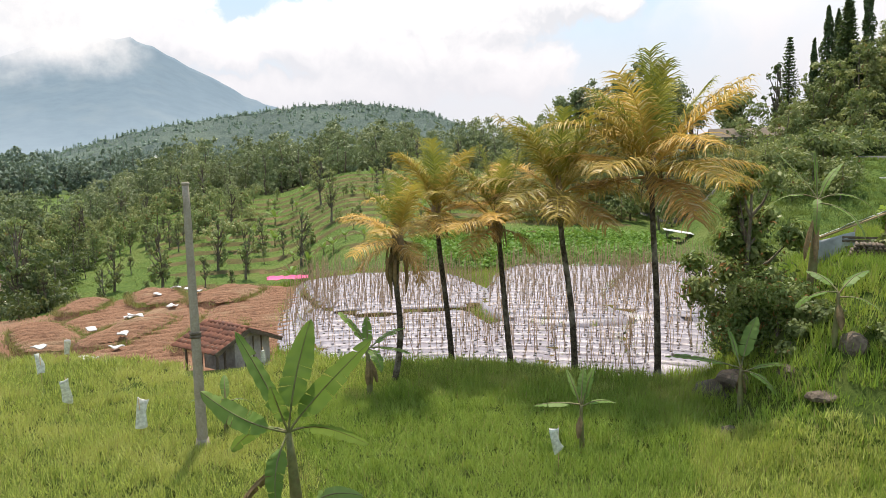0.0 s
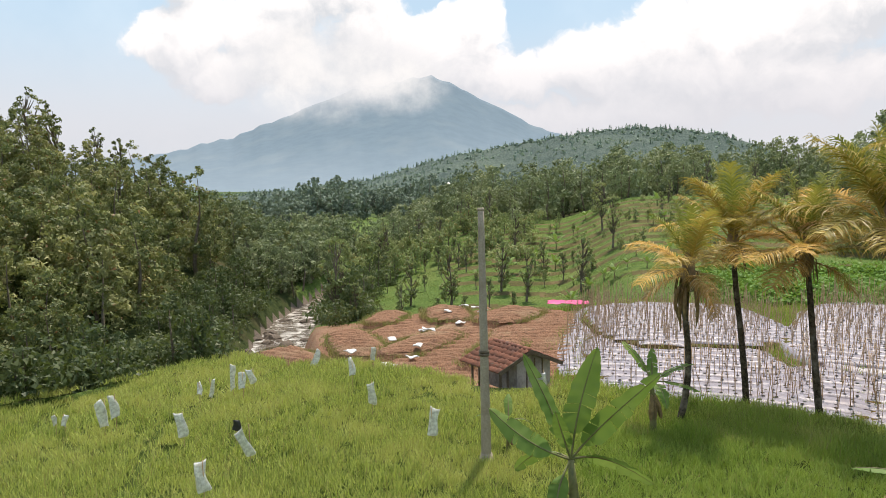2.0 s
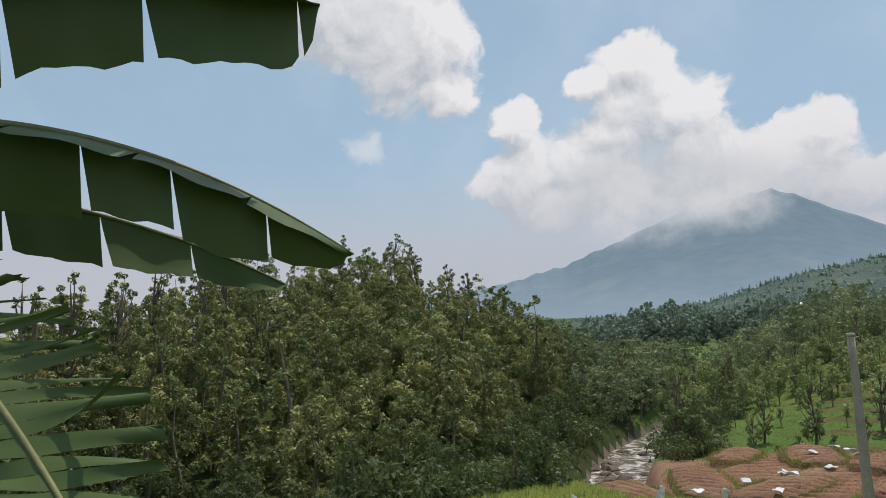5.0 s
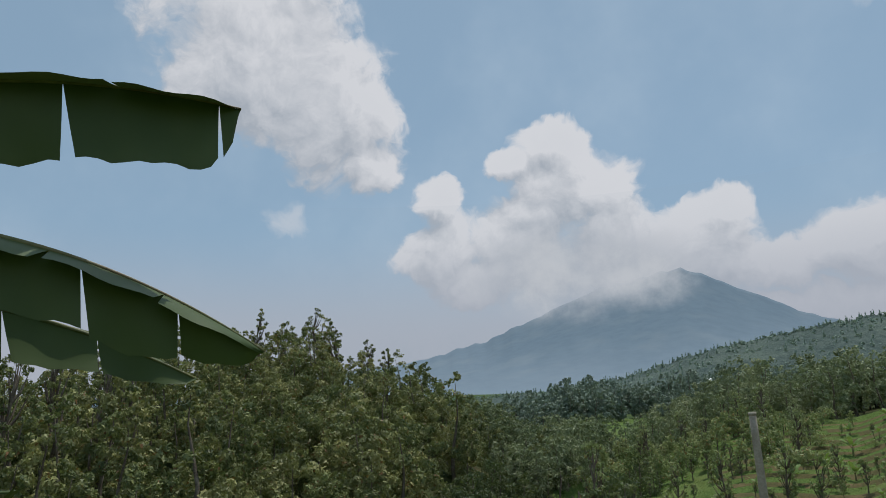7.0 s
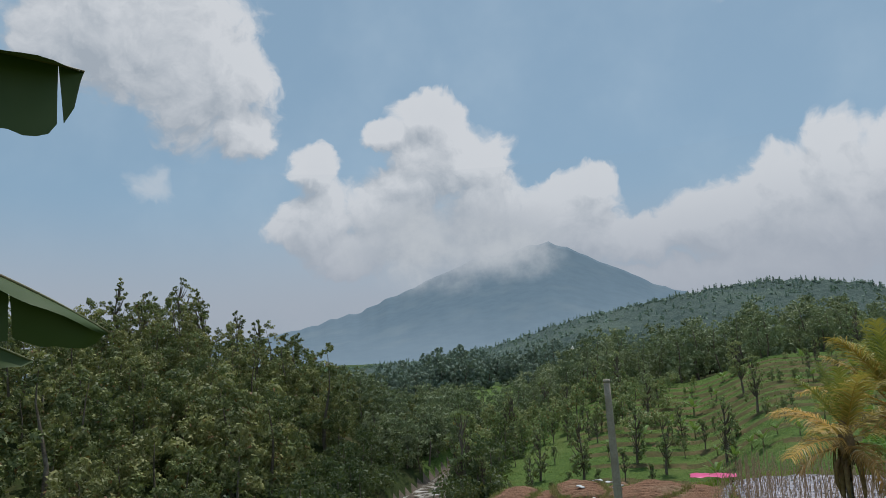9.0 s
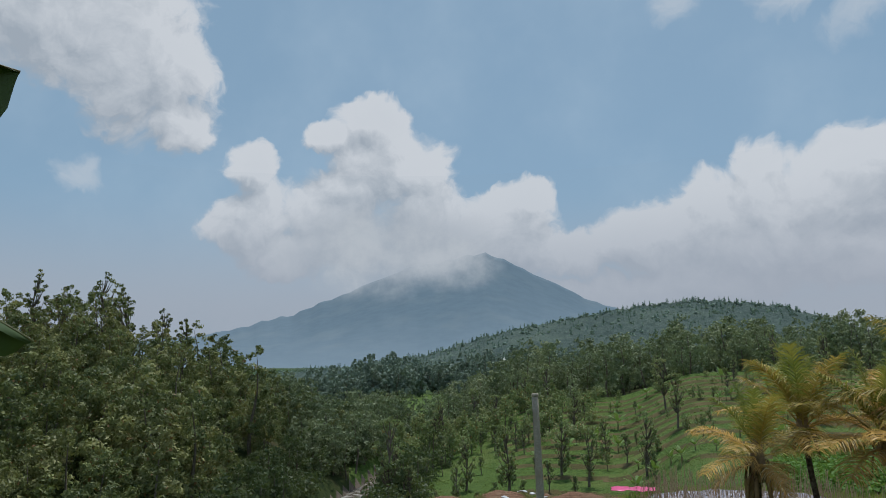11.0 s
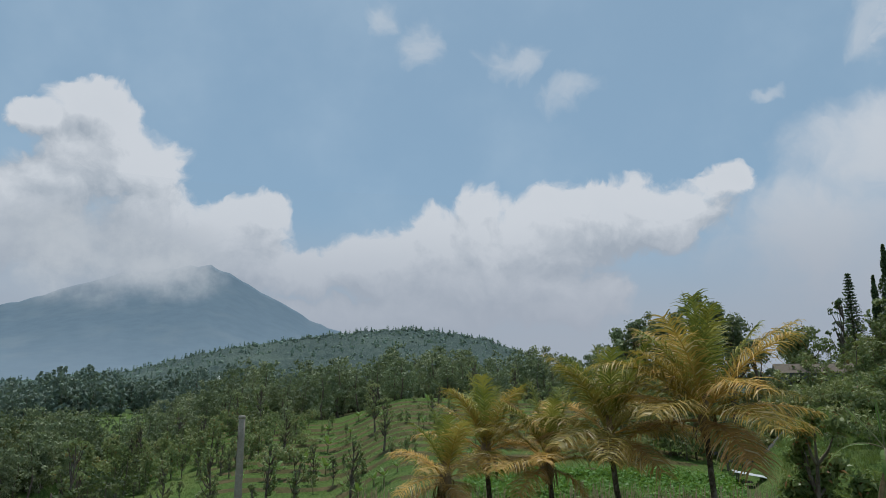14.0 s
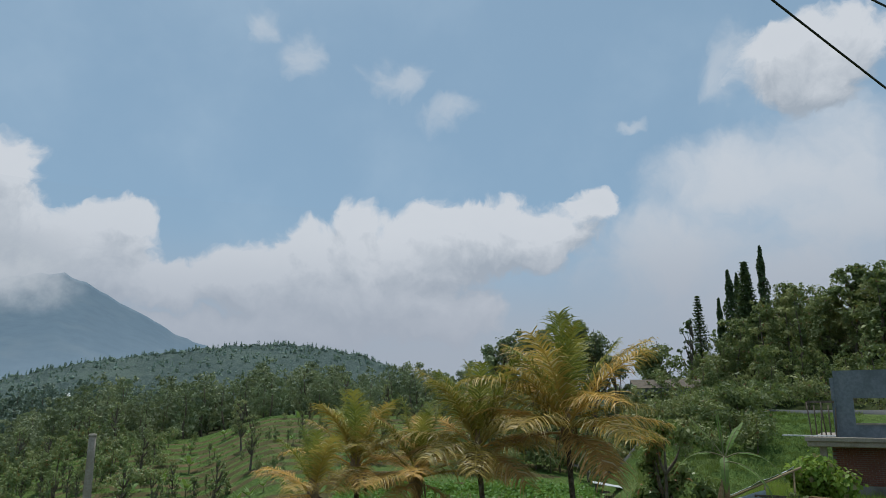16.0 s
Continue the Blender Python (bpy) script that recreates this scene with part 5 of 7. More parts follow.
def broad_banana():
    """The young plant in the rice: each leaf by its run in right, away and up."""
    az = 5.4
    g = ground_at(az, 12.3)
    right = np.array([math.cos(radians(az)), -math.sin(radians(az)), 0])
    away = np.array([math.sin(radians(az)), math.cos(radians(az)), 0])
    up = np.array([0, 0, 1.0])
    plant = thing("banana_plant", "young banana plant with broad fresh green leaves in the rice", "banana plant", pose(*g))

    def P(a, b, c):
        return right * a + away * b + up * c
    heart = P(-0.06, 0, 1.80)
    part("stem", Batch().add(*tube([P(0.05, 0, -0.2), P(0.03, 0, 0.6), P(-0.02, 0, 1.3), heart], [0.12, 0.105, 0.08, 0.05], 12)), "banana_stem", plant)
    runs = (  # bend, tip, half-width, side direction, torn
        (P(-0.35, 0.25, 2.55), P(-0.88, 0.1, 3.62), 0.20, P(0.5, 0.8, 0.25), 1),
        (P(0.05, 0.15, 2.7), P(0.40, 0.2, 3.74), 0.25, P(1.0, 0.1, -0.12), 2),
        (P(0.35, -0.1, 2.4), P(1.44, 0.0, 3.35), 0.25, P(0.55, 0.35, -0.75), 4),
        (P(0.45, -0.15, 2.05), P(1.30, -0.2, 1.52), 0.23, P(0.15, 0.65, -0.7), 4),
        (P(-0.55, 0.25, 2.0), P(-1.05, 0.3, 1.45), 0.20, P(-0.1, 0.6, -0.75), 3),
        (P(-0.75, -0.2, 2.05), P(-1.45, -0.2, 2.72), 0.21, P(0.25, 0.6, 0.7), 4),
        (P(-0.20, -0.2, 2.3), P(-0.32, -0.25, 2.72), 0.14, P(0.9, -0.2, 0.1), 1),
        (P(-0.35, -0.5, 1.45), P(-0.30, -0.6, 0.75), 0.17, P(0.9, 0.3, 0.1), 3),
        (P(0.45, -0.5, 1.0), P(1.15, -0.6, 0.78), 0.16, P(0.2, 0.6, 0.6), 3),
        (P(0.30, -0.4, 1.0), P(0.55, -0.7, 0.25), 0.16, P(0.8, 0.4, 0.2), 2))
    rng = np.random.default_rng(17)
    for i, (bend, tip, w, side, torn) in enumerate(runs):
        low = i >= 8
        base = heart if not low else P(0.05, -0.1, 0.2)
        cuts = tuple(tuple(sorted(rng.uniform(0.3, 0.9, torn).tolist())) for _ in range(2))
        path = (base, base + (bend - base) * 0.75, bend + (tip - bend) * 0.25, tip)
        side = unit(side)
        across = side - unit(tip - base) * float(side @ unit(tip - base))
        sag = up * -0.22
        rib, blade = leaf_on_path(600 + i, path, across + sag, w, -across + sag, w, cuts, 0.30, 0.22)
        leaf = part("leaf", blade, "banana_leaf", plant)
        smooth(leaf.data)
        part("midrib", rib, "banana_stem", leaf)
    rib, blade = leaf_on_path(640, (P(-0.05, 0, 1.2), P(-0.5, -0.2, 1.3), P(-0.8, -0.3, 1.0), P(-1.25, -0.4, 0.2)), P(0.4, 0.3, -0.8), 0.16, P(-0.4, -0.5, -0.6), 0.12, ((0.5, 0.7), (0.6,)), 0.3, 0.2)
    part("dry_leaf", Batch().add(*rib.arrays()).add(*blade.arrays()), "dry_leaf", plant, "withered brown leaf")


def field_bananas():
    broad_banana()
    banana_plant(2, ground_at(11.6, 19.2), 1.5, [
        (-60, 60, 1.3, 0.34, 25, 3), (60, 35, 1.3, 0.32, 30, 6), (0, 80, 1.0, 0.3, 20, 2), (95, 8, 1.2, 0.3, 30, 8), (160, 25, 1.1, 0.3, 80, 5), (-120, 10, 0.9, 0.26, 100, 5)],
        "banana plant with torn leaves beside a palm trunk", 0.09, 5, fine=True, face=11.6)
    banana_plant(3, ground_at(29.0, 15.5), 1.1, [
        (-95, 8, 1.05, 0.26, 20, 1), (-40, 60, 0.9, 0.16, 8, 0), (40, 70, 1.0, 0.2, 10, 1), (10, 80, 0.8, 0.2, 20, 1), (70, 30, 0.8, 0.22, 50, 1)],
        "small banana shoot with a few pale leaves", 0.06, fine=True, face=29)
    banana_plant(4, ground_at(41.0, 18.6), 1.0, [
        (-88, 14, 1.8, 0.36, 18, 1), (22, 68, 1.5, 0.40, 26, 1), (70, 24, 1.3, 0.30, 30, 2), (-35, 62, 1.1, 0.14, 8, 0), (120, 10, 1.0, 0.26, 60, 2)],
        "banana plant with one long level leaf above rocks", 0.08, fine=True, face=41)
    banana_plant(5, ground_at(0.3, 17.3), 0.9, [(-70, 30, 0.9, 0.24, 60, 2), (60, 20, 0.9, 0.24, 80, 3), (0, 70, 0.8, 0.2, 30, 2)],
                 "small banana shoot beside the leaning pole", 0.05, 2, fine=True, face=0.3)
    banana_plant(6, ground_at(45.5, 22.0), 2.6, [
        (-60, 52, 1.8, 0.10, 12, 0), (-20, 80, 1.4, 0.10, 8, 0), (40, 66, 1.4, 0.24, 30, 3), (-95, 26, 1.6, 0.22, 90, 6),
        (80, 34, 1.7, 0.24, 100, 5), (110, 0, 1.6, 0.22, 70, 7), (180, 10, 1.2, 0.22, 110, 5)],
        "tall banana plant with torn and browning leaves", 0.12, 2, fine=True, face=45.5)
    banana_plant(7, ground_at(47.0, 19.0), 1.3, [(-50, 45, 1.0, 0.3, 40, 2), (40, 50, 1.1, 0.3, 40, 2), (100, 15, 1.0, 0.28, 60, 3), (-110, 10, 1.0, 0.28, 60, 3)],
                 "low banana plant on the grassy bank", 0.07, 2, fine=True, face=47)


field_bananas()


# ---------------------------------------------------------------- rice and grass
def blades(rng, x, y, z, height, width, count, spread=0.16, bend=0.45):
    """Tufts of slim leaning blades, one triangle each: verts, tris."""
    n = len(x) * count
    bx = np.repeat(x, count) + rng.normal(0, spread * 0.45, n)
    by = np.repeat(y, count) + rng.normal(0, spread * 0.45, n)
    bz = np.repeat(z, count)
    h = np.repeat(height, count) * rng.uniform(0.6, 1.15, n)
    w = np.repeat(width, count) * rng.uniform(0.7, 1.2, n)
    t = rng.uniform(0, 2 * np.pi, n)
    d = np.stack([np.cos(t), np.sin(t), np.zeros(n)], 1)
    s = np.stack([-np.sin(t + rng.normal(0, 0.6, n)), np.cos(t), np.zeros(n)], 1)
    base = np.stack([bx, by, bz], 1)
    lean = rng.uniform(0.1, bend, (n, 1))
    tip = base + d * (h[:, None] * lean) + np.array([0, 0, 1.0]) * h[:, None] * (1 - 0.35 * lean)
    w = w[:, None]
    v = np.stack([base - s * w, base + s * w, tip], 1)
    return v.reshape(-1, 3), np.arange(n * 3).reshape(n, 3)


def plant_rice():
    rng = np.random.default_rng(12)
    n = 30000
    az = rng.uniform(-56, 52, n)
    r = np.sqrt(rng.uniform(10.5 ** 2, 30 ** 2, n))
    young = (az > 6 + 1.2 * np.sin(r)) & (az < 38) & (r > 11 + 0.15 * np.abs(az - 20)) & (r < 19.5 + 0.8 * np.sin(az))
    keep = (r < field_edge(az) + np.where(az < -18, 0.25, 0.0)) & ~((az > 38) & (r > 17)) & ~((np.abs(az - 0.6) < 3.2) & (r > 22.3))
    px_, py_ = r * np.sin(np.radians(az)), r * np.cos(np.radians(az))
    keep &= np.abs(px_ + 8.6 + 0.8 * np.sin(py_ * 0.4)) > 0.13      # footpaths on the paddy banks
    keep &= (np.abs(py_ - 19.5 - 0.10 * px_ - 0.6 * np.sin(px_ * 0.5)) > 0.14) | (px_ > -8.6)
    keep &= (np.abs(px_ + 13.4 - 0.7 * np.sin(py_ * 0.5)) > 0.15) | (py_ < 19)
    keep &= rng.random(n) < np.interp(r, [10, 16, 24, 30], [1.0, 1.0, 0.8, 0.65])
    az, r, young = az[keep], r[keep], young[keep]
    x, y = r * np.sin(np.radians(az)), r * np.cos(np.radians(az))
    z = land(x, y)
    h = (0.27 + 0.04 * wave(x, y, 2.5, 5.0)) * rng.uniform(0.75, 1.3, len(x))
    w = np.interp(r, [10, 30], [0.008, 0.016])
    for pick, name, mat, label in ((~young, "rice_plants", "rice", "ripening yellow-green rice filling the paddies"),
                                   (young, "young_rice", "green_rice", "younger deep green rice in the middle paddy")):
        me = mesh_of(name, *blades(rng, x[pick], y[pick], z[pick] + 0.12, h[pick] * 0.92, w[pick], 20, 0.21, 0.9))
        me.materials.append(M[mat])
        tagged(new(name, me), label, "rice", kind="stuff")
    # taller, greener grass by the palms and on the bank to the right
    n = 14000
    az = rng.uniform(10, 58, n)
    r = np.sqrt(rng.uniform(10.5 ** 2, 34 ** 2, n))
    edge = field_edge(az)
    keep = ((az < 40) & (r > edge - 3.5) & (r < edge + 0.2)) | ((az >= 38) & (r > 14))
    az, r = az[keep], r[keep]
    x, y = r * np.sin(np.radians(az)), r * np.cos(np.radians(az))
    z = land(x, y)
    h = 0.38 + 0.26 * wave(x, y, 0.9, 7.0) + 0.12 * (az < 40)
    me = mesh_of("tall_grass", *blades(rng, x, y, z - 0.03, h, np.interp(r, [10, 34], [0.011, 0.02]), 12, 0.22, 0.7))
    me.materials.append(M["tall_grass"])
    tagged(new("tall_grass", me), "tall green grass along the field edge", "grass", kind="stuff")


plant_rice()


# ---------------------------------------------------------------- plots under white mulch, and bare plots
def inside(u, v, a, b):
    return np.abs(u / a) ** 3.4 + np.abs(v / b) ** 3.4


HOLES, STAKE_SPOTS, RIMS, PLOTS = [], [], [], []


def crop_plot(seed, kind, label, cx, cy, a, b, turn, z, pitch, row_turn=None):
    """A raised plot with a rounded outline: soil block with its bank, and one part for each bed."""
    rng = np.random.default_rng(seed)
    PLOTS.append((cx, cy, a, b, radians(turn), z))
    plot = thing("mulched_plot" if kind == "mulch" else "soil_plot", label, "field plot", pose(cx, cy, z, 0, 0, turn),
                 "mulched plots" if kind == "mulch" else "bare plots")
    t = np.linspace(0, 2 * np.pi, 56, endpoint=False)
    ca, sa = np.cos(t), np.sin(t)
    rad = (np.abs(ca / a) ** 3.4 + np.abs(sa / b) ** 3.4) ** (-1 / 3.4) * (1 + 0.02 * np.sin(5 * t + seed) + 0.015 * np.sin(9 * t + 2 * seed))
    rings = [(1.0, 0.0), (1.0, -0.02), (1.0 + 0.10 / b, -0.25), (1.0 + 0.16 / b, -0.55), (1.0 + 0.30 / b, -0.9)]
    v = np.concatenate([[[0, 0, 0]]] + [np.stack([rad * k * ca, rad * k * sa, np.full(56, h) + 0.05 * np.sin(7 * t + seed)], 1) for k, h in rings])
    tri = [(0, 1 + i, 1 + (i + 1) % 56) for i in range(56)]
    q = [(1 + r * 56 + i, 1 + (r + 1) * 56 + i, 1 + (r + 1) * 56 + (i + 1) % 56, 1 + r * 56 + (i + 1) % 56) for r in range(4) for i in range(56)]
    part("soil_base", Batch().add(v, q, tri), "bank" if kind == "mulch" else "soil", plot)
    for i in range(0, 56, 1):
        RIMS.append((cx + rad[i] * (ca[i] * math.cos(radians(turn)) - sa[i] * math.sin(radians(turn))),
                     cy + rad[i] * (ca[i] * math.sin(radians(turn)) + sa[i] * math.cos(radians(turn))), z, kind))
    if kind == "mulch" and seed != 202:
        # the film hangs over the rim
        rows = []
        for k in range(57):
            i = k % 56
            for grow, h in ((0.985, 0.05), (1.01, 0.03), (1.0 + 0.14 / b, -0.22), (1.0 + 0.20 / b, -0.46)):
                rows.append((rad[i] * grow * ca[i], rad[i] * grow * sa[i], h + 0.03 * math.sin(9 * t[i] + seed)))
        part("film_edge", Batch().add(rows, [(k * 4 + j, (k + 1) * 4 + j, (k + 1) * 4 + j + 1, k * 4 + j + 1) for k in range(56) for j in range(3)]), "mulch_film", plot)
    az = math.degrees(math.atan2(cx, cy))
    face = radians((-az if row_turn is None else row_turn) - turn)
    du, dv = np.array([math.cos(face), math.sin(face)]), np.array([-math.sin(face), math.cos(face)])
    reach = math.hypot(a, b)
    for s in np.arange(-reach, reach, pitch):
        w = np.linspace(-reach, reach, 240)
        p = w[:, None] * du + s * dv
        ok = np.where(inside(p[:, 0], p[:, 1], a, b) < 0.93)[0]
        if len(ok) < 6:
            continue
        w0, w1 = w[ok[0]], w[ok[-1]]
        if w1 - w0 < 0.7:
            continue
        n = max(4, int((w1 - w0) / 0.4))
        ws = np.linspace(w0, w1, n)
        prof = (((-0.5, 0.0), (-0.42, 0.10), (-0.2, 0.145), (0.2, 0.145), (0.42, 0.10), (0.5, 0.0)) if kind == "mulch" else
                ((-0.5, 0.0), (-0.25, 0.14), (0.0, 0.20), (0.25, 0.14), (0.5, 0.0)))
        wide = pitch * (0.88 if kind == "mulch" else 0.8)
        rows = []
        for i, ww in enumerate(ws):
            end = 0.15 if i in (0, n - 1) else 1.0
            wob = (0.04 if kind == "mulch" else 0.13) * math.sin(ww * 1.3 + s * 2 + seed)
            c = ww * du + (s + wob) * dv
            for o, h in prof:
                rows.append((*(c + dv * o * wide), 0.005 + h * end + rng.normal(0, 0.008)))
        m = len(prof)
        quads = [(i * m + j, (i + 1) * m + j, (i + 1) * m + j + 1, i * m + j + 1) for i in range(n - 1) for j in range(m - 1)]
        part("bed", Batch().add(rows, quads), "mulch_film" if kind == "mulch" else "soil", plot)
        if kind == "mulch":
            ang = radians(turn)
            rot = np.array([[math.cos(ang), -math.sin(ang)], [math.sin(ang), math.cos(ang)]])
            for k, ww in enumerate(np.arange(w0 + 0.25, w1 - 0.2, 0.42)):
                for o in (-0.24, 0.24):
                    c = rot @ (ww * du + (s + o * wide) * dv) + np.array([cx, cy]) + rng.normal(0, 0.03, 2)
                    HOLES.append((c[0], c[1], z + 0.155))
                    if rng.random() < (0.5 if cy < 30 else 0.85):
                        STAKE_SPOTS.append((c[0], c[1], z + 0.1))
    return plot


def field_plots():
    white = "rounded plot of beds under white plastic mulch with planting holes"
    for i, spec in enumerate((
            (7.2, 28.6, 5.9, 3.9, 90, -0.40), (10.4, 24.3, 3.9, 1.95, 53, -0.42), (9.1, 36.6, 5.9, 4.7, 90, -0.20), (4.5, 35.2, 8.8, 1.4, 80, -0.55),
            (18.1, 33.9, 8.8, 4.3, 61, -0.16), (13.5, 22.9, 5.0, 2.0, 64, -0.45), (16.8, 22.9, 4.5, 1.9, 54, -0.30), (22.9, 31.6, 8.4, 2.9, 50, -0.02))):
        crop_plot(200 + i, "mulch", white, *spec, 0.85)
    bare = "freshly dug red-brown soil plot with low ridges"
    for i, spec in enumerate(((1.7, 35.0, 7.8, 2.4, 82, -0.66, 0.72, 4), (-2.2, 36.2, 8.2, 1.75, 77, -0.80, 0.75, 12), (-5.3, 31.5, 3.5, 1.8, 100, -1.02, 0.75, -14),
                              (-5.7, 38.0, 5.3, 1.45, 76, -1.0, 0.75, 20), (-2.0, 28.6, 1.8, 3.4, 94, -0.88, 0.7, 0), (-8.4, 30.3, 2.5, 1.4, 120, -1.2, 0.75, -20),
                              (-3.8, 33.4, 3.0, 1.1, 66, -0.58, 0.6, 8), (-0.3, 31.0, 2.6, 0.9, 70, -0.46, 0.6, 0), (-7.3, 34.4, 3.4, 1.2, 112, -0.80, 0.6, -12),
                              (-10.0, 32.2, 1.9, 1.1, 130, -1.0, 0.7, -24), (0.4, 40.0, 2.4, 1.5, 62, -0.38, 0.6, 6), (-3.2, 41.4, 2.3, 1.3, 100, -0.52, 0.6, 14), (-6.9, 41.6, 2.0, 1.0, 82, -0.78, 0.7, 22))):
        crop_plot(220 + i, "soil", bare, *spec)
    rng = np.random.default_rng(77)
    # planting holes
    h = np.array(HOLES)
    t = np.arange(6) * np.pi / 3
    ring = np.stack([0.065 * np.cos(t), 0.05 * np.sin(t), np.zeros(6)], 1)
    v = np.concatenate([h[:, None] + np.array([0, 0, 0.012])[None, None], h[:, None] + ring[None]], 1)
    k = np.arange(len(h))[:, None, None] * 7
    tri = (k + np.stack([np.zeros(6, int), 1 + np.arange(6), 1 + (np.arange(6) + 1) % 6], 1)[None]).reshape(-1, 3)
    me = mesh_of("planting_holes", v.reshape(-1, 3), tri)
    me.materials.append(M["dark_hole"])
    tagged(new("planting_holes", me), "rows of dark planting holes in the white mulch", "planting hole", kind="stuff")
    # bamboo stakes
    shapes_ = []
    for i in range(5):
        L = 1.15 + 0.12 * i
        p = [(0, 0, -0.1), (0.01 * (i - 2), 0.01, L * 0.5), (0.02 * (2 - i), 0.0, L)]
        me = Batch().add(*tube(p, [0.011, 0.0105, 0.008], 4)).mesh("bamboo_stake")
        me.materials.append(M["stake"])
        shapes_.append(me)
    order = sorted(STAKE_SPOTS, key=lambda s: s[1])
    rest = Batch()
    for i, (x, y, z) in enumerate(order):
        m = pose(x, y, z, rng.normal(0, 5.5), rng.normal(0, 5.5), rng.uniform(0, 360))
        me = shapes_[i % 5]
        if i < 300:
            ob = new("bamboo_stake", me)
            ob.matrix_basis = m
            tagged(ob, "thin bamboo stake standing in white mulch", "stake", "bamboo stakes in the plots")
        else:
            co = np.zeros(len(me.vertices) * 3)
            me.vertices.foreach_get("co", co)
            co = np.c_[co.reshape(-1, 3), np.ones(len(me.vertices))] @ np.array(m).T
            quads = [tuple(f.vertices) for f in me.polygons if len(f.vertices) == 4]
            rest.add(co[:, :3], quads)
    me = rest.mesh("bamboo_stakes")
    me.materials.append(M["stake"])
    tagged(new("bamboo_stakes", me), "many thin bamboo stakes across the mulched plots", "stake", kind="stuff")
    # dark sheets laid out, and the pink sheet
    for i in range(4):
        x, y = 4.3 + 0.75 * i, 26.2 - 0.35 * i
        ob = part("plastic_sheet", sheet(300 + i, 2.2, 0.6, 0.05), "iron_sheet")
        ob.matrix_basis = pose(x, y, -0.5, 0, 4, 62)
        tagged(ob, "grey plastic mulch strip spread on bare soil", "plastic sheet", "mulch strips on the soil")
    ob = part("plastic_sheet", sheet(310, 2.5, 0.9, 0.05), "pink_sheet")
    ob.matrix_basis = pose(4.1, 44.0, -0.35, 6, 0, -6)
    tagged(ob, "bright pink plastic sheet spread beside the plots", "plastic sheet")


def rim_grass():
    """Dry and green tufts along the rims of the plots."""
    rng = np.random.default_rng(78)
    for kind, name, mat, label, n in (("soil", "dry_grass", "dry_grass", "dry straw-coloured grass along the edges of the bare plots", 9),
                                      ("mulch", "rim_weeds", "tall_grass", "short green weeds on the rims of the mulched plots", 3)):
        p = np.array([r[:3] for r in RIMS if r[3] == kind])
        p = np.repeat(p, n, 0) + np.c_[rng.normal(0, 0.16, (len(p) * n, 2)), np.zeros(len(p) * n)]
        keep = rng.random(len(p)) < 0.35 + 0.5 * (wave(p[:, 0], p[:, 1], 1.2, 3.0) > 0)
        p = p[keep]
        me = mesh_of(name, *blades(rng, p[:, 0], p[:, 1], p[:, 2] - 0.12, np.full(len(p), 0.30 if kind == "soil" else 0.36), np.full(len(p), 0.014), 9, 0.2, 0.8))
        me.materials.append(M[mat])
        tagged(new(name, me), label, "grass", kind="stuff")


def sheet(seed, length, width, crease, thick=0.012):
    """A creased sheet with some thickness, in the xy plane."""
    n, m = 18, 9
    x, y = np.meshgrid(np.linspace(-length / 2, length / 2, n), np.linspace(-width / 2, width / 2, m), indexing="ij")
    z = crease * (0.6 * np.sin(x * 5 + seed) * np.cos(y * 4 + seed) + 0.4 * np.sin(x * 11 - y * 7 + seed)) + crease
    x = x + 0.03 * np.sin(y * 6 + seed)
    y = y + 0.03 * np.sin(x * 4 + seed)
    v = np.concatenate([np.stack([x, y, z + thick], -1).reshape(-1, 3), np.stack([x, y, z], -1).reshape(-1, 3)])
    i, j = np.meshgrid(np.arange(n - 1), np.arange(m - 1), indexing="ij")
    q = np.stack([i * m + j, (i + 1) * m + j, (i + 1) * m + j + 1, i * m + j + 1], -1).reshape(-1, 4)
    o = n * m
    rim = [k * m for k in range(n)] + [(n - 1) * m + k for k in range(1, m)] + [k * m + m - 1 for k in range(n - 2, -1, -1)] + [k for k in range(m - 2, 0, -1)]
    side = [(rim[k], rim[k] + o, rim[(k + 1) % len(rim)] + o, rim[(k + 1) % len(rim)]) for k in range(len(rim))]
    return Batch().add(v, np.concatenate([q, q[:, ::-1] + o, np.array(side)]))


field_plots()
rim_grass()


# ---------------------------------------------------------------- plastic bags hung in the rice
def bag_shape(seed, w, h):
    """A flattened polythene bag, closed at the top, that hangs in folds."""
    n, m = 20, 9
    t = np.linspace(0, 2 * np.pi, n, endpoint=False)
    box_ = np.sign(np.cos(t)) * np.abs(np.cos(t)) ** 0.45
    v = []
    for k in range(m):
        f = k / (m - 1)
        wide = w / 2 * (1.0 + 0.12 * math.sin(f * 5 + seed) - 0.22 * f * (seed % 3 == 0))
        deep = 0.02 + 0.09 * w * (1 - f)
        fold = 1 + 0.05 * np.sin(3 * t + seed + 2 * f)
        skew = 0.12 * h * math.sin(seed * 1.7) * box_ * (f - 0.5)
        v.append(np.stack([wide * box_ * fold + 0.10 * w * math.sin(f * 4 + seed), deep * np.sin(t) * fold + 0.05 * w * np.sin(f * 6 + box_ * 2 + seed), h * f + skew + 0.025 * np.sin(2 * t + seed)], 1))
    q = [(k * n + i, k * n + (i + 1) % n, (k + 1) * n + (i + 1) % n, (k + 1) * n + i) for k in range(m - 1) for i in range(n)]
    v = np.concatenate(v)
    c = (m - 1) * n
    q += [(c + i, c + i + 1, c + n - 2 - i, c + n - 1 - i) for i in range(n // 2 - 1)]
    return Batch().add(v, q)


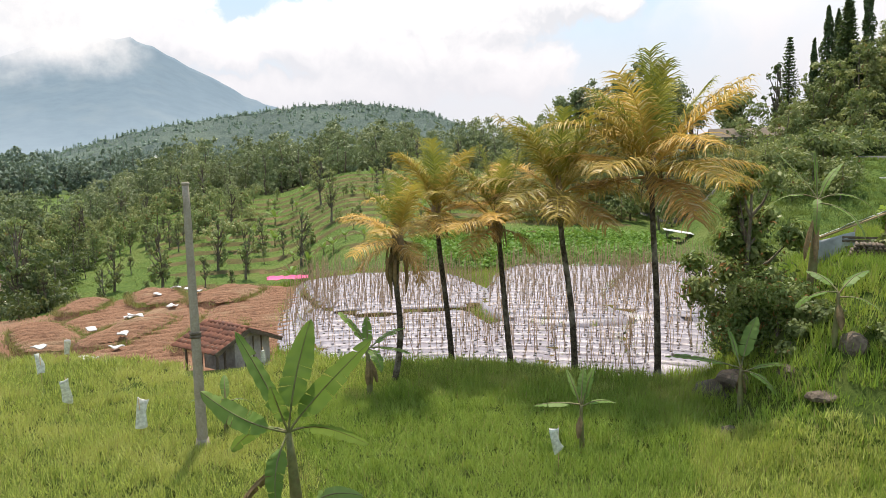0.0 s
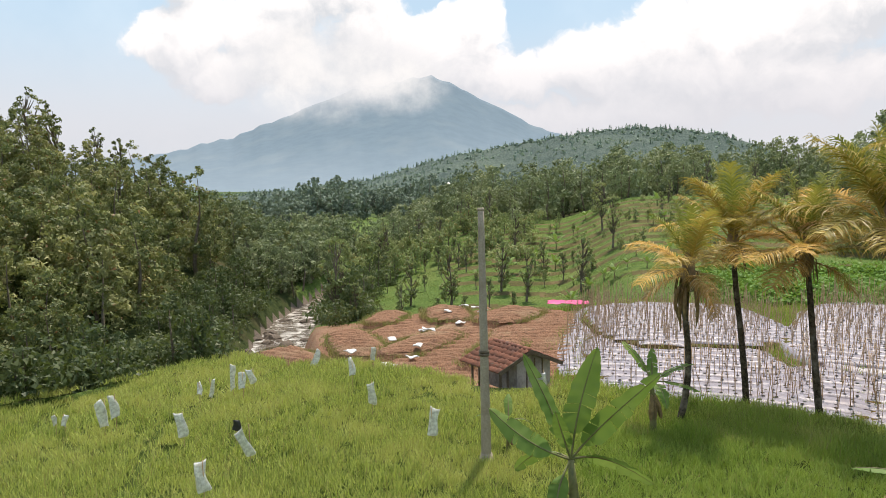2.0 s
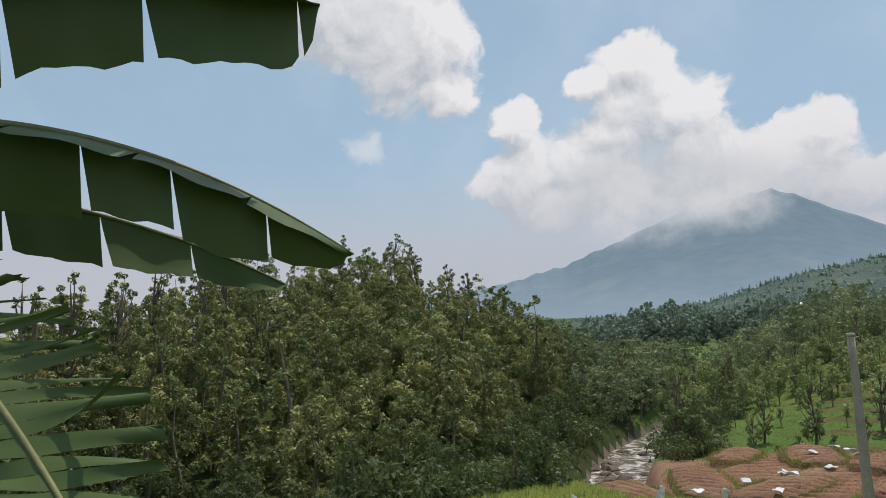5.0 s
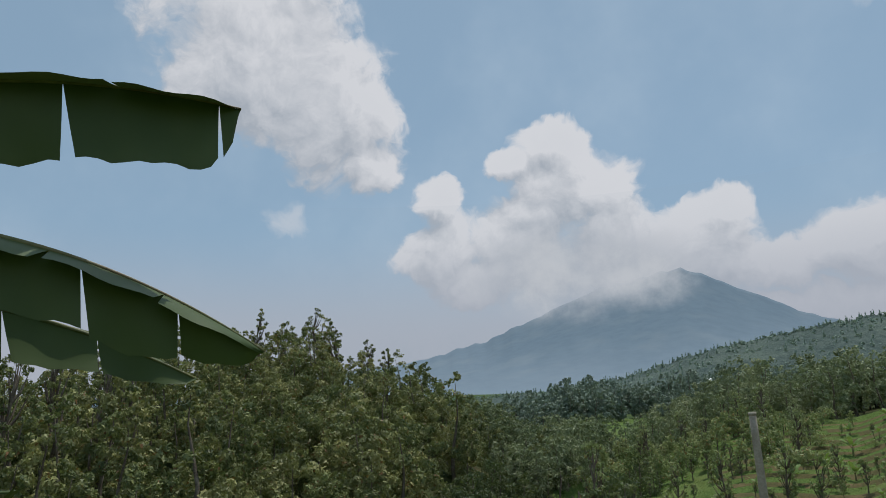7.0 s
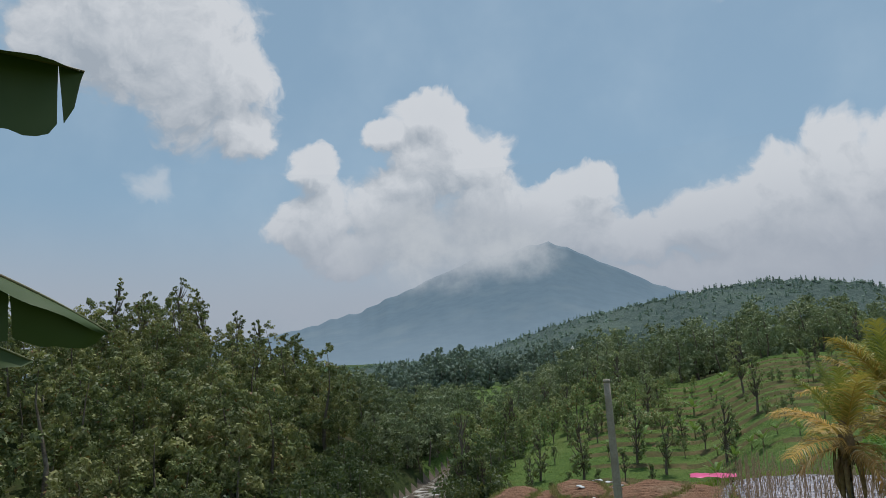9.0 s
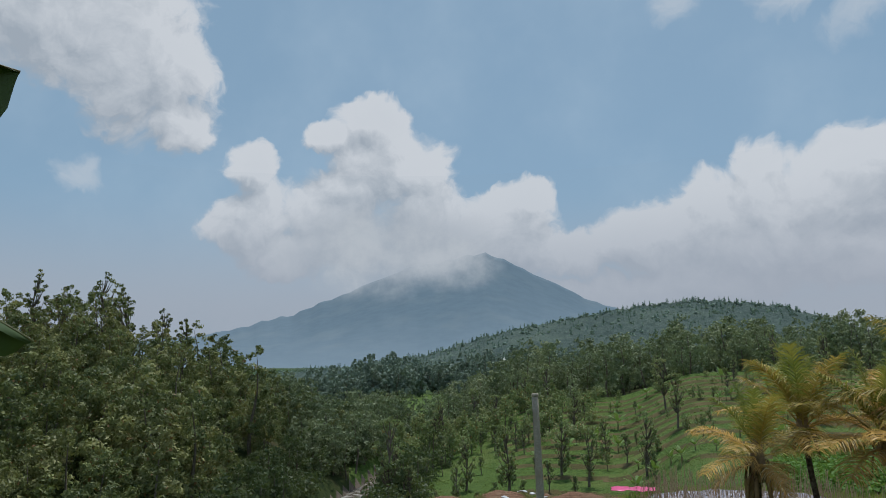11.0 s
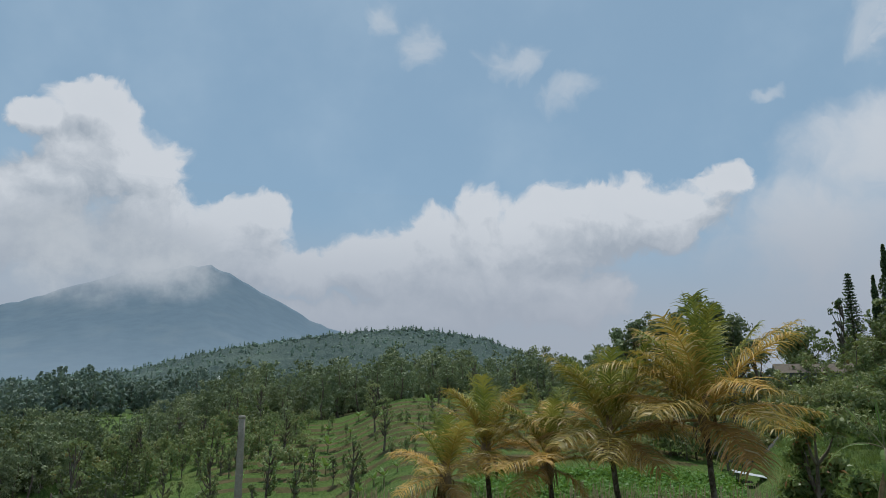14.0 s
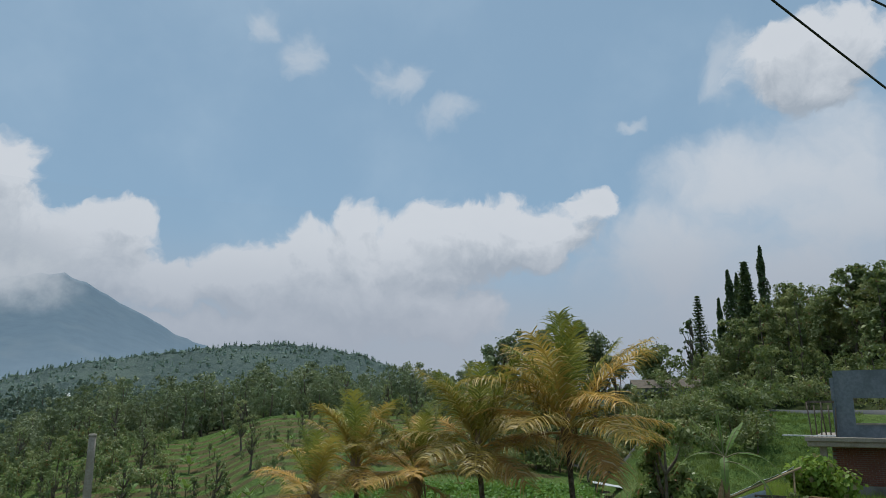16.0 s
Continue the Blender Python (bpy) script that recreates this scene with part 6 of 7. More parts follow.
def hang_bags():
    spots = ((-12.3, 23.0, 0.30, 0.55, 0.6), (-10.8, 20.3, 0.32, 0.62, 0.5), (-6.0, 17.8, 0.34, 0.68, 0.35), (27.2, 14.3, 0.32, 0.50, 0.55), (-10.6, 25.6, 0.24, 0.5, 0.5),
             (-30.7, 21.1, 0.34, 0.72, 0.35), (-30.0, 21.3, 0.34, 0.60, 0.5), (-25.4, 18.9, 0.34, 0.6, 0.45), (-20.5, 17.3, 0.30, 0.72, 0.35), (-24.0, 15.0, 0.40, 0.6, 0.5),
             (-21.6, 23.1, 0.22, 0.75, 0.4), (-20.9, 22.6, 0.30, 0.5, 0.5), (-24.1, 22.4, 0.22, 0.36, 0.5), (-23.3, 22.4, 0.16, 0.55, 0.4), (-20.1, 23.3, 0.30, 0.45, 0.5),
             (-38.7, 21.8, 0.14, 0.26, 0.75), (-33.4, 21.6, 0.2, 0.3, 0.4), (-33.9, 21.9, 0.16, 0.26, 0.4), (-15.4, 26.4, 0.34, 0.62, 0.2), (3.2, 23.0, 0.22, 0.45, 0.2))
    rng = np.random.default_rng(5)
    for i, (az, r, w, h, up) in enumerate(spots):
        g = ground_at(az, r)
        bag = thing("bird_scarer_bag", "cloudy plastic bag hung on a thin stick in the rice", "plastic bag", pose(*g, 0, 0, -az + rng.uniform(-30, 30)), "bags hung in the rice")
        part("stick", Batch().add(*tube([(0, 0.04, -0.2), (0.02, 0.03, (up + h) * 0.5), (0.0, 0.02, up + h + 0.03)], 0.011, 5)), "bamboo", bag)
        b = part("bag", bag_shape(i, w * 0.72, h), "film", bag)
        b.matrix_basis = pose(0, 0, up, rng.normal(0, 9), rng.normal(0, 13), 0)
        b.data.polygons.foreach_set("use_smooth", np.ones(len(b.data.polygons), bool))
    g = ground_at(-21.5, 18.7)
    dark = thing("black_bag", "small black plastic bag tied on a stick", "plastic bag", pose(*g))
    part("stick", Batch().add(*tube([(0, 0, -0.2), (0, 0, 0.72)], 0.011, 5)), "bamboo", dark)
    part("bag", bag_shape(50, 0.2, 0.26), "cable", dark).matrix_basis = pose(0, 0, 0.5, 8, 10, 0)
    # white heaps of lime and folded sacks on the bare plots
    for i, (az, r) in enumerate(((-13.5, 29.6), (-12.2, 28.9), (-11.0, 29.3), (-9.0, 33.2), (-12.4, 32.0), (-6.0, 35.5), (-7.4, 30.2), (-6.9, 31.6), (-6.4, 37.5), (-1.6, 39.6), (-3.1, 42.6),
                                 (1.2, 43.2), (2.6, 43.4), (-14.6, 28.0), (-9.4, 29.0), (-4.4, 40.6), (-3.4, 38.4), (-12.8, 30.9), (-15.3, 27.6), (-2.1, 43.5))):
        p = polar(az, r)
        ob = part("sack", sheet(400 + i, 0.45 + 0.10 * (i % 3), 0.32, 0.09, 0.05), "white_sheet")
        top = float(land(p[0], p[1]))
        for cx, cy, a, b, turn, z in PLOTS:
            u, w = p[0] - cx, p[1] - cy
            if inside(u * math.cos(turn) + w * math.sin(turn), w * math.cos(turn) - u * math.sin(turn), a, b) < 1:
                top = max(top, z + 0.17)
        ob.matrix_basis = pose(p[0], p[1], top, 0, 0, 37 * i)
        tagged(ob, "crumpled white sack lying on red soil", "sack", "sacks on the bare plots")


hang_bags()


# ---------------------------------------------------------------- beans, grass and scrub of the valley
def plant_valley():
    rng = np.random.default_rng(31)
    # bean field
    n = 3600
    az, r = rng.uniform(15.5, 36, n), rng.uniform(45.5, 60, n)
    r = np.round(r / 0.8) * 0.8 + rng.normal(0, 0.12, n)
    x, y = r * np.sin(np.radians(az)), r * np.cos(np.radians(az))
    c = np.repeat(np.stack([x, y, land(x, y) + 0.28], 1), 9, 0) + rng.normal(0, 0.16, (n * 9, 3)) * np.array([1, 1, 0.9])
    v, q = leaf_quads(rng, c, np.tile([0, 0, 1.0], (n * 9, 1)), 0.2, 0.3, 0.48)
    me = mesh_of("bean_field", v, q)
    me.materials.append(M["bean"])
    tagged(new("bean_field", me), "rows of low leafy bean plants", "bean crop", kind="stuff")
    # meadow grass and terrace edges
    n = 11000
    az, r = rng.uniform(-17, 50, n), np.sqrt(rng.uniform(40 ** 2, 112 ** 2, n))
    x, y = r * np.sin(np.radians(az)), r * np.cos(np.radians(az))
    keep = ~((az > -4) & (az < 34) & (r > 60) & (rng.random(n) < 0.6)) & ~((az > 15) & (az < 36) & (r < 60)) & ~((az < 8) & (az > -9) & (r < 44.5)) & (river_gap(x, y) > 6)
    x, y, r = x[keep], y[keep], r[keep]
    z = land(x, y)
    me = mesh_of("meadow_grass", *blades(rng, x, y, z - 0.05, 0.16 + 0.06 * wave(x, y, 4.0, 2.0), np.interp(r, [40, 110], [0.02, 0.05]), 9, 0.6, 0.8))
    me.materials.append(M["meadow"])
    tagged(new("meadow_grass", me), "short green grass on terraces and meadows", "grass", kind="stuff")
    # longer grass on the steps below the road
    n = 3600
    az, r = rng.uniform(38.5, 54, n), np.sqrt(rng.uniform(42 ** 2, 68 ** 2, n))
    x, y = r * np.sin(np.radians(az)), r * np.cos(np.radians(az))
    me = mesh_of("slope_grass", *blades(rng, x, y, land(x, y) - 0.05, 0.34 + 0.22 * wave(x, y, 1.6, 2.0), np.full(n, 0.025), 12, 0.4, 0.8))
    me.materials.append(M["meadow"])
    tagged(new("slope_grass", me), "rough green grass on the steps below the road", "grass", kind="stuff")
    # weeds on the banks between plots
    n = 6500
    az, r = rng.uniform(4, 41, n), np.sqrt(rng.uniform(22 ** 2, 46 ** 2, n))
    x, y = r * np.sin(np.radians(az)), r * np.cos(np.radians(az))
    clear = np.ones(n, bool)
    for cx, cy, a, b, turn in ((7.2, 28.6, 5.9, 3.9, 90), (10.4, 24.3, 3.9, 1.95, 53), (9.1, 36.6, 5.9, 4.7, 90), (4.5, 35.2, 8.8, 1.4, 80),
                               (18.1, 33.9, 8.8, 4.3, 61), (13.5, 22.9, 5.0, 2.0, 64), (16.8, 22.9, 4.5, 1.9, 54), (22.9, 31.6, 8.4, 2.9, 50), (1.7, 35.0, 7.8, 2.4, 82)):
        ang = radians(turn)
        u = (x - cx) * math.cos(ang) + (y - cy) * math.sin(ang)
        w = -(x - cx) * math.sin(ang) + (y - cy) * math.cos(ang)
        clear &= inside(u, w, a, b) > 1.0
    x, y = x[clear], y[clear]
    me = mesh_of("bank_weeds", *blades(rng, x, y, land(x, y) - 0.02, np.full(len(x), 0.5), np.full(len(x), 0.02), 12, 0.3, 0.7))
    me.materials.append(M["tall_grass"])
    tagged(new("bank_weeds", me), "weedy grass on the banks between plots", "grass", kind="stuff")


plant_valley()


def tree_thing(name, label, category, shape, mat, trunk_mat="bark", group=""):
    trunk, crown = shape
    t = thing(name, label, category, None, group)
    part("trunk", trunk, trunk_mat, t)
    part("crown", crown, mat, t)
    return t


def valley_trees():
    rng = np.random.default_rng(55)
    forms = [tree_thing("young_tree", "slender young tree with a loose green crown", "tree", tree_shape(60 + i, k, h, w, int(n * 1.5), 0.21, 0.36), "young_crown", "bark", "young trees in the valley")
             for i, (k, h, w, n) in enumerate((("tuft", 6.2, 0.95, 700), ("airy", 7.4, 1.25, 640), ("airy", 4.6, 0.8, 420), ("airy", 5.4, 1.0, 480), ("spread", 6.6, 1.1, 620)))]
    spots = [(-13.6, 49), (-14.6, 52), (-12.9, 53.5), (-11.9, 48), (-13.8, 57), (-12.2, 60), (-9.8, 56), (-8.2, 58), (-6.6, 55), (-5.2, 57), (-10.6, 62), (-14.8, 64), (-7.4, 63), (-4.2, 61),
             (1.0, 58), (2.2, 62), (0.2, 66), (5.0, 70), (5.8, 76), (8.0, 88), (9.0, 74), (11.6, 86), (3.4, 72), (-1.0, 60), (-3.0, 56), (-3.8, 64), (12.6, 92), (6.6, 62), (16, 90), (19, 84), (22, 88), (24, 80), (14, 72)]
    spots += [(rng.uniform(-15, 2), rng.uniform(76, 110)) for _ in range(40)] + [(-15.4, 66), (-15.0, 60), (-14.9, 72), (-2.0, 68), (-6.2, 70), (-9.3, 72)]
    spots += [(rng.uniform(3, 29), rng.uniform(84, 116)) for _ in range(16)]
    used = [False] * len(forms)
    for az, r in spots:
        p = polar(az, r)
        if river_gap(p[0], p[1]) < 3.4:
            continue
        k = int(rng.integers(0, len(forms)))
        s = rng.uniform(0.5, 1.15) * (0.85 if r < 60 else 1.0)
        m = pose(p[0], p[1], float(land(p[0], p[1])) - 0.1, 0, 0, rng.uniform(0, 360)) @ Matrix.Diagonal((s, s, s, 1))
        if not used[k]:
            forms[k].matrix_basis, used[k] = m, True
        else:
            copy_thing(forms[k], m)
    # bananas dotted over the terraces
    def small_banana(seed):
        return banana_plant(seed, (0, 0, 0), 0.7, [(i * 55 + 20 * (i % 2), 76 - 13 * (i % 4), 1.6, 0.42, 40 + 15 * (i % 3), 2) for i in range(7)], "banana clump with ragged green leaves on a terrace", 0.1, 1)
    forms = [tagged(small_banana(80 + i), group="banana clumps on the terraces") for i in range(3)]
    used = [False] * 3
    spots = [(rng.uniform(2, 30), rng.uniform(62, 112)) for _ in range(14)] + [(7.0, 58), (8.2, 59.5), (9.0, 57), (5.6, 57.5), (10.0, 60), (11.5, 58), (2.8, 78), (3.6, 81), (4.4, 76), (1.6, 84), (8.6, 96), (12.0, 84), (15.0, 76), (18.5, 72), (6.2, 92),
             (21, 74), (26, 78), (24.5, 76), (28.5, 74), (29.5, 72), (13.2, 66), (0.5, 74), (-2.0, 72), (-4.5, 68), (16, 64), (4.5, 99), (6.8, 103),
             (-27.0, 31.5), (-36, 30.0), (-45, 29.0), (-32, 31.0), (-19.6, 34), (-38.5, 76), (-35.8, 70), (-30, 68), (45.5, 84), (47.5, 82), (50.5, 80), (43.5, 88), (42.0, 90)]
    for i, (az, r) in enumerate(spots):
        g = ground_at(az, r)
        s = rng.uniform(0.7, 1.15) * (1.0 if r > 70 else 0.7 if az < -15 else 0.85)
        m = pose(*g, 0, 0, rng.uniform(0, 360)) @ Matrix.Diagonal((s, s, s, 1))
        k = i % 3
        if not used[k]:
            forms[k].matrix_basis, used[k] = m, True
        else:
            copy_thing(forms[k], m)


valley_trees()


def conifer_shape(seed, h, w, tiers, leaf, n):
    """Norfolk-pine habit: whorls of level branches on a straight trunk."""
    rng = np.random.default_rng(seed)
    trunk, crown = Batch(), Batch()
    trunk.add(*tube([(0, 0, -0.5), (0.02, 0, h * 0.5), (0, 0, h)], [0.016 * h, 0.011 * h, 0.01], 7))
    for k in range(tiers):
        f = k / (tiers - 1)
        z = h * (0.16 + 0.82 * f)
        reach = w * (1 - 0.9 * f)
        for b in range(6):
            a = b * 1.047 + k * 0.5
            d = np.array([math.cos(a), math.sin(a), 0.12])
            trunk.add(*tube([(0, 0, z), tuple(np.array([0, 0, z]) + d * reach)], [0.035, 0.012], 4, False))
            t = rng.uniform(0.15, 1, n)
            c = np.array([0, 0, z]) + d * (reach * t)[:, None] + rng.normal(0, 0.10 * w * (1 - 0.7 * f) + 0.03, (n, 3)) * np.array([1, 1, 0.5])
            v, q = leaf_quads(rng, c, np.tile([0, 0, 1.0], (n, 1)), leaf, 0.2, 0.3)
            crown.add(v, q)
    return trunk, crown


def cypress_shape(seed, h, w, n, leaf):
    rng = np.random.default_rng(seed)
    trunk = Batch().add(*tube([(0, 0, -0.5), (0.05, 0, h * 0.5), (0, 0, h * 0.97)], [0.02 * h, 0.012 * h, 0.01], 7))
    f = rng.uniform(0.08, 1, n) ** 0.9
    a = rng.uniform(0, 6.28, n)
    lump = 1 + 0.28 * np.sin(f * 31 + a * 2 + seed) + 0.2 * np.sin(f * 13 + a + seed * 2)
    rad = w * np.minimum(1, 3 * f + 0.3) * (1 - f) ** 0.55 * lump * np.sqrt(rng.uniform(0.3, 1, n))
    c = np.stack([rad * np.cos(a), rad * np.sin(a), f * h], 1)
    d = np.stack([np.cos(a), np.sin(a), np.full(n, 0.6)], 1)
    v, q = leaf_quads(rng, c, d, leaf, -0.9, 0.3)
    return trunk, Batch().add(v, q)


def road_hill():
    """The road, and the wooded slope above it."""
    n = 60
    az = np.linspace(30, 64, n)
    r = np.interp(az, [30, 38, 44, 50, 64], [82, 73, 70, 68, 66])
    v = []
    for a_, r_ in zip(az, r):
        for d, lift in ((-2.2, -0.35), (-2.0, 0.06), (2.0, 0.08), (2.2, -0.3)):
            p = polar(a_, r_ + d)
            mid = polar(a_, r_)
            v.append((p[0], p[1], float(land(mid[0], mid[1], False)) + 0.18 + lift))
    q = [(i * 4 + j, (i + 1) * 4 + j, (i + 1) * 4 + j + 1, i * 4 + j + 1) for i in range(n - 1) for j in range(3)]
    me = mesh_of("road", v, q)
    me.materials.append(M["asphalt"])
    tagged(new("road", me), "narrow grey asphalt road along the slope", "road", kind="structure")
    rng = np.random.default_rng(66)

    def stand(ob, az, r, s=1.0, sink=0.2, turn=None):
        p = polar(az, r)
        ob.matrix_basis = pose(p[0], p[1], float(land(p[0], p[1])) - sink, 0, 0, rng.uniform(0, 360) if turn is None else turn) @ Matrix.Diagonal((s, s, s, 1))
        return ob

    def height(az, r, el):
        p = polar(az, r)
        return 6.5 + r * math.tan(radians(el)) - float(land(p[0], p[1]))

    for i, (a_, r_, el) in enumerate(((46.1, 104, 10.6), (46.7, 106, 10.3), (48.5, 104, 12.2), (45.3, 103, 8.5))):
        h = height(a_, r_, el)
        stand(tree_thing("cypress_tree", "tall narrow dark green cypress on the hill", "cypress", cypress_shape(90 + i, h, (1.2, 0.9, 1.1, 0.65)[i], 3000, 0.34), "dark_crown", "bark", "cypresses on the hill"), a_, r_)
    h = height(47.3, 102, 11.2)
    stand(tree_thing("conifer_tree", "broad dark conifer among the cypresses", "conifer", conifer_shape(96, h, 2.4, 30, 0.45, 20), "dark_crown"), 47.3, 102)
    h = height(43.75, 112, 8.8)
    stand(tree_thing("norfolk_pine", "slim tiered pine standing alone above the slope", "pine tree", conifer_shape(97, h, 2.1, 26, 0.36, 13), "dark_crown"), 43.75, 112)
    h = height(42.9, 108, 7.2)
    stand(tree_thing("thin_tree", "thin pale-trunked tree with a small tuft crown", "tree", tree_shape(98, "airy", h, 1.5, 260, 0.4), "dark_crown"), 42.9, 108)
    h = height(40.7, 98, 6.4)
    stand(tree_thing("round_tree", "dense round-crowned dark green tree on the crest", "tree", tree_shape(99, "round", h, 3.9, 3400, 0.34), "crown"), 40.7, 98)
    for a_, r_, el, w, k, sd in ((33.5, 84, 8.7, 2.9, "spread", 101), (35.6, 85, 8.3, 3.3, "spread", 102), (31.0, 86, 7.3, 3.2, "spread", 103), (28.8, 88, 6.3, 3.0, "spread", 104), (37.2, 86, 6.0, 2.8, "round", 105), (33.0, 82, 5.6, 3.4, "round", 106)):
        h = height(a_, r_, el)
        stand(tree_thing("roadside_tree", "tall spreading tree with grey-green airy crown", "tree", tree_shape(sd, k, h, w, 3600, 0.36, 0.36), "ridge_forest", "bark", "tall trees by the road"), a_, r_)
    for a_, r_, el, w, k, sd in ((54.6, 100, 11.3, 3.0, "airy", 111), (52.2, 104, 9.4, 3.0, "round", 112), (56.8, 98, 11.0, 3.6, "round", 113), (50.3, 108, 9.9, 3.2, "round", 114), (58.5, 100, 11.6, 3.4, "tall", 115), (60.5, 96, 11.2, 3.6, "round", 116)):
        h = height(a_, r_, el)
        stand(tree_thing("hill_tree", "leafy green tree on the upper slope", "tree", tree_shape(sd, k, min(h, 13), w, 1900, 0.4), "crown", "bark", "trees on the upper slope"), a_, r_)
    crest = shapes([(125, "tuft", 8.0, 2.6, 700, 0.32, 0.34), (126, "tuft", 9.5, 2.2, 700, 0.32, 0.34), (127, "airy", 9.0, 2.2, 480, 0.34, 0.34)])
    high = []
    for _ in range(70):          # the wood behind and below the cypresses
        a_, r_ = rng.uniform(43.8, 64), rng.uniform(94, 112)
        p = polar(a_, r_)
        z = float(land(p[0], p[1]))
        want = 6.5 + r_ * math.tan(radians(float(np.interp(a_, [43.8, 45, 47, 50, 54, 64], [4.6, 6.4, 8.0, 9.0, 9.8, 10.5])) - rng.uniform(0, 2.2))) - z
        if want > 1.5:
            high.append((p[0], p[1], z - 0.3, min(1.5, want / 8.0), rng.uniform(0, 6.28), int(rng.integers(0, 3))))
    scatter_forest("crest_wood", "dark green wood on the hill round the cypresses", crest, high, "crown")
    kinds = shapes([(121, "round", 3.4, 1.9, 270, 0.30, 0.34), (122, "round", 2.4, 1.6, 220, 0.26, 0.34), (123, "tall", 5.5, 1.6, 320, 0.30, 0.32), (124, "airy", 6.0, 1.8, 280, 0.32, 0.32)])
    spots = []
    for _ in range(240):
        a_, r_ = rng.uniform(36.5, 64), rng.uniform(73.5, 128)
        p = polar(a_, r_)
        low = r_ < 82
        if a_ > 49 and r_ < 80 and rng.random() < 0.6:
            continue
        k = int(rng.choice([0, 1, 0] if low else [0, 1, 2, 3, 2]))
        spots.append((p[0], p[1], float(land(p[0], p[1])) - 0.2, rng.uniform(0.7, 1.2), rng.uniform(0, 6.28), k))
    for _ in range(40):          # dark undergrowth below the road
        a_, r_ = rng.uniform(26, 39.5), rng.uniform(66, 82)
        p = polar(a_, r_)
        spots.append((p[0], p[1], float(land(p[0], p[1])) - 0.2, rng.uniform(0.8, 1.5), rng.uniform(0, 6.28), int(rng.choice([0, 1, 2]))))
    for _ in range(16):          # a thicket that half hides the house
        p = polar(rng.uniform(38.6, 43.6), rng.uniform(83, 87))
        spots.append((p[0], p[1], float(land(p[0], p[1])) - 0.2, rng.uniform(0.75, 1.0), rng.uniform(0, 6.28), int(rng.choice([2, 3, 0]))))
    for _ in range(34):          # bushes on the slope below the road
        a_, r_ = rng.uniform(40, 47.5), rng.uniform(56, 67)
        p = polar(a_, r_)
        spots.append((p[0], p[1], float(land(p[0], p[1])) - 0.2, rng.uniform(0.5, 0.95), rng.uniform(0, 6.28), int(rng.choice([0, 1, 1]))))
    for a_, r_, s in ((46.2, 64, 1.0), (45.5, 65, 0.9), (44.6, 65.5, 0.8), (47.0, 64.5, 0.8), (40.2, 66, 0.8), (41.4, 65, 0.7), (42.6, 66, 0.8)):
        p = polar(a_, r_)
        spots.append((p[0], p[1], float(land(p[0], p[1])) - 0.2, s, rng.uniform(0, 6.28), 0))
    scatter_forest("hillside_scrub", "mixed bushes and small trees on the slope above the road", kinds, spots, "crown")


road_hill()


def crest_trees():
    for i, (az, r, el, w, k) in enumerate(((-34.6, 97, 8.2, 1.9, "tall"), (-33.4, 98, 7.3, 1.4, "airy"), (-39.1, 97, 8.0, 1.3, "airy"), (-37.2, 97, 6.9, 1.6, "tall"), (-30.6, 96, 5.4, 1.3, "airy"), (-29.2, 96, 4.7, 1.2, "airy"),
                                            (-53.0, 62, 6.3, 1.5, "tall"), (-55.5, 60, 5.2, 1.5, "tall"), (-58.8, 58, 5.4, 1.6, "tall"), (-50.0, 66, 6.4, 1.3, "airy"), (-48.4, 70, 6.2, 1.4, "airy"), (-61.5, 56, 5.0, 1.5, "airy"))):
        p = polar(az, r)
        z = float(land(p[0], p[1]))
        h = min(14.0, 6.5 + r * math.tan(radians(el)) - z)
        t = tree_thing("crest_tree", "tall tree standing above the hill forest with a tufted crown", "tree", tree_shape(160 + i, "tuft", h, w, 1700, 0.25, 0.32), "forest", "bark", "tall trees on the hill")
        t.matrix_basis = pose(p[0], p[1], 6.5 + r * math.tan(radians(el)) - h - 0.1)


crest_trees()


# ---------------------------------------------------------------- bank to the right: mango tree, tent, boulders
def boulder(seed, at, size, label, squash=0.65):
    bm = bmesh.new()
    bmesh.ops.create_icosphere(bm, subdivisions=3, radius=1.0)
    for v in bm.verts:
        k = 1 + 0.28 * noise.noise(v.co * 1.3 + Vector((seed, 0, 0))) + 0.10 * noise.noise(v.co * 3.7 + Vector((0, seed, 0)))
        v.co = Vector((v.co.x * size * k, v.co.y * size * 0.75 * k, v.co.z * size * squash * k))
    ob = part("boulder", bm, "rock")
    ob.matrix_basis = pose(*at, 0, 0, seed * 47)
    return tagged(ob, label, "boulder")


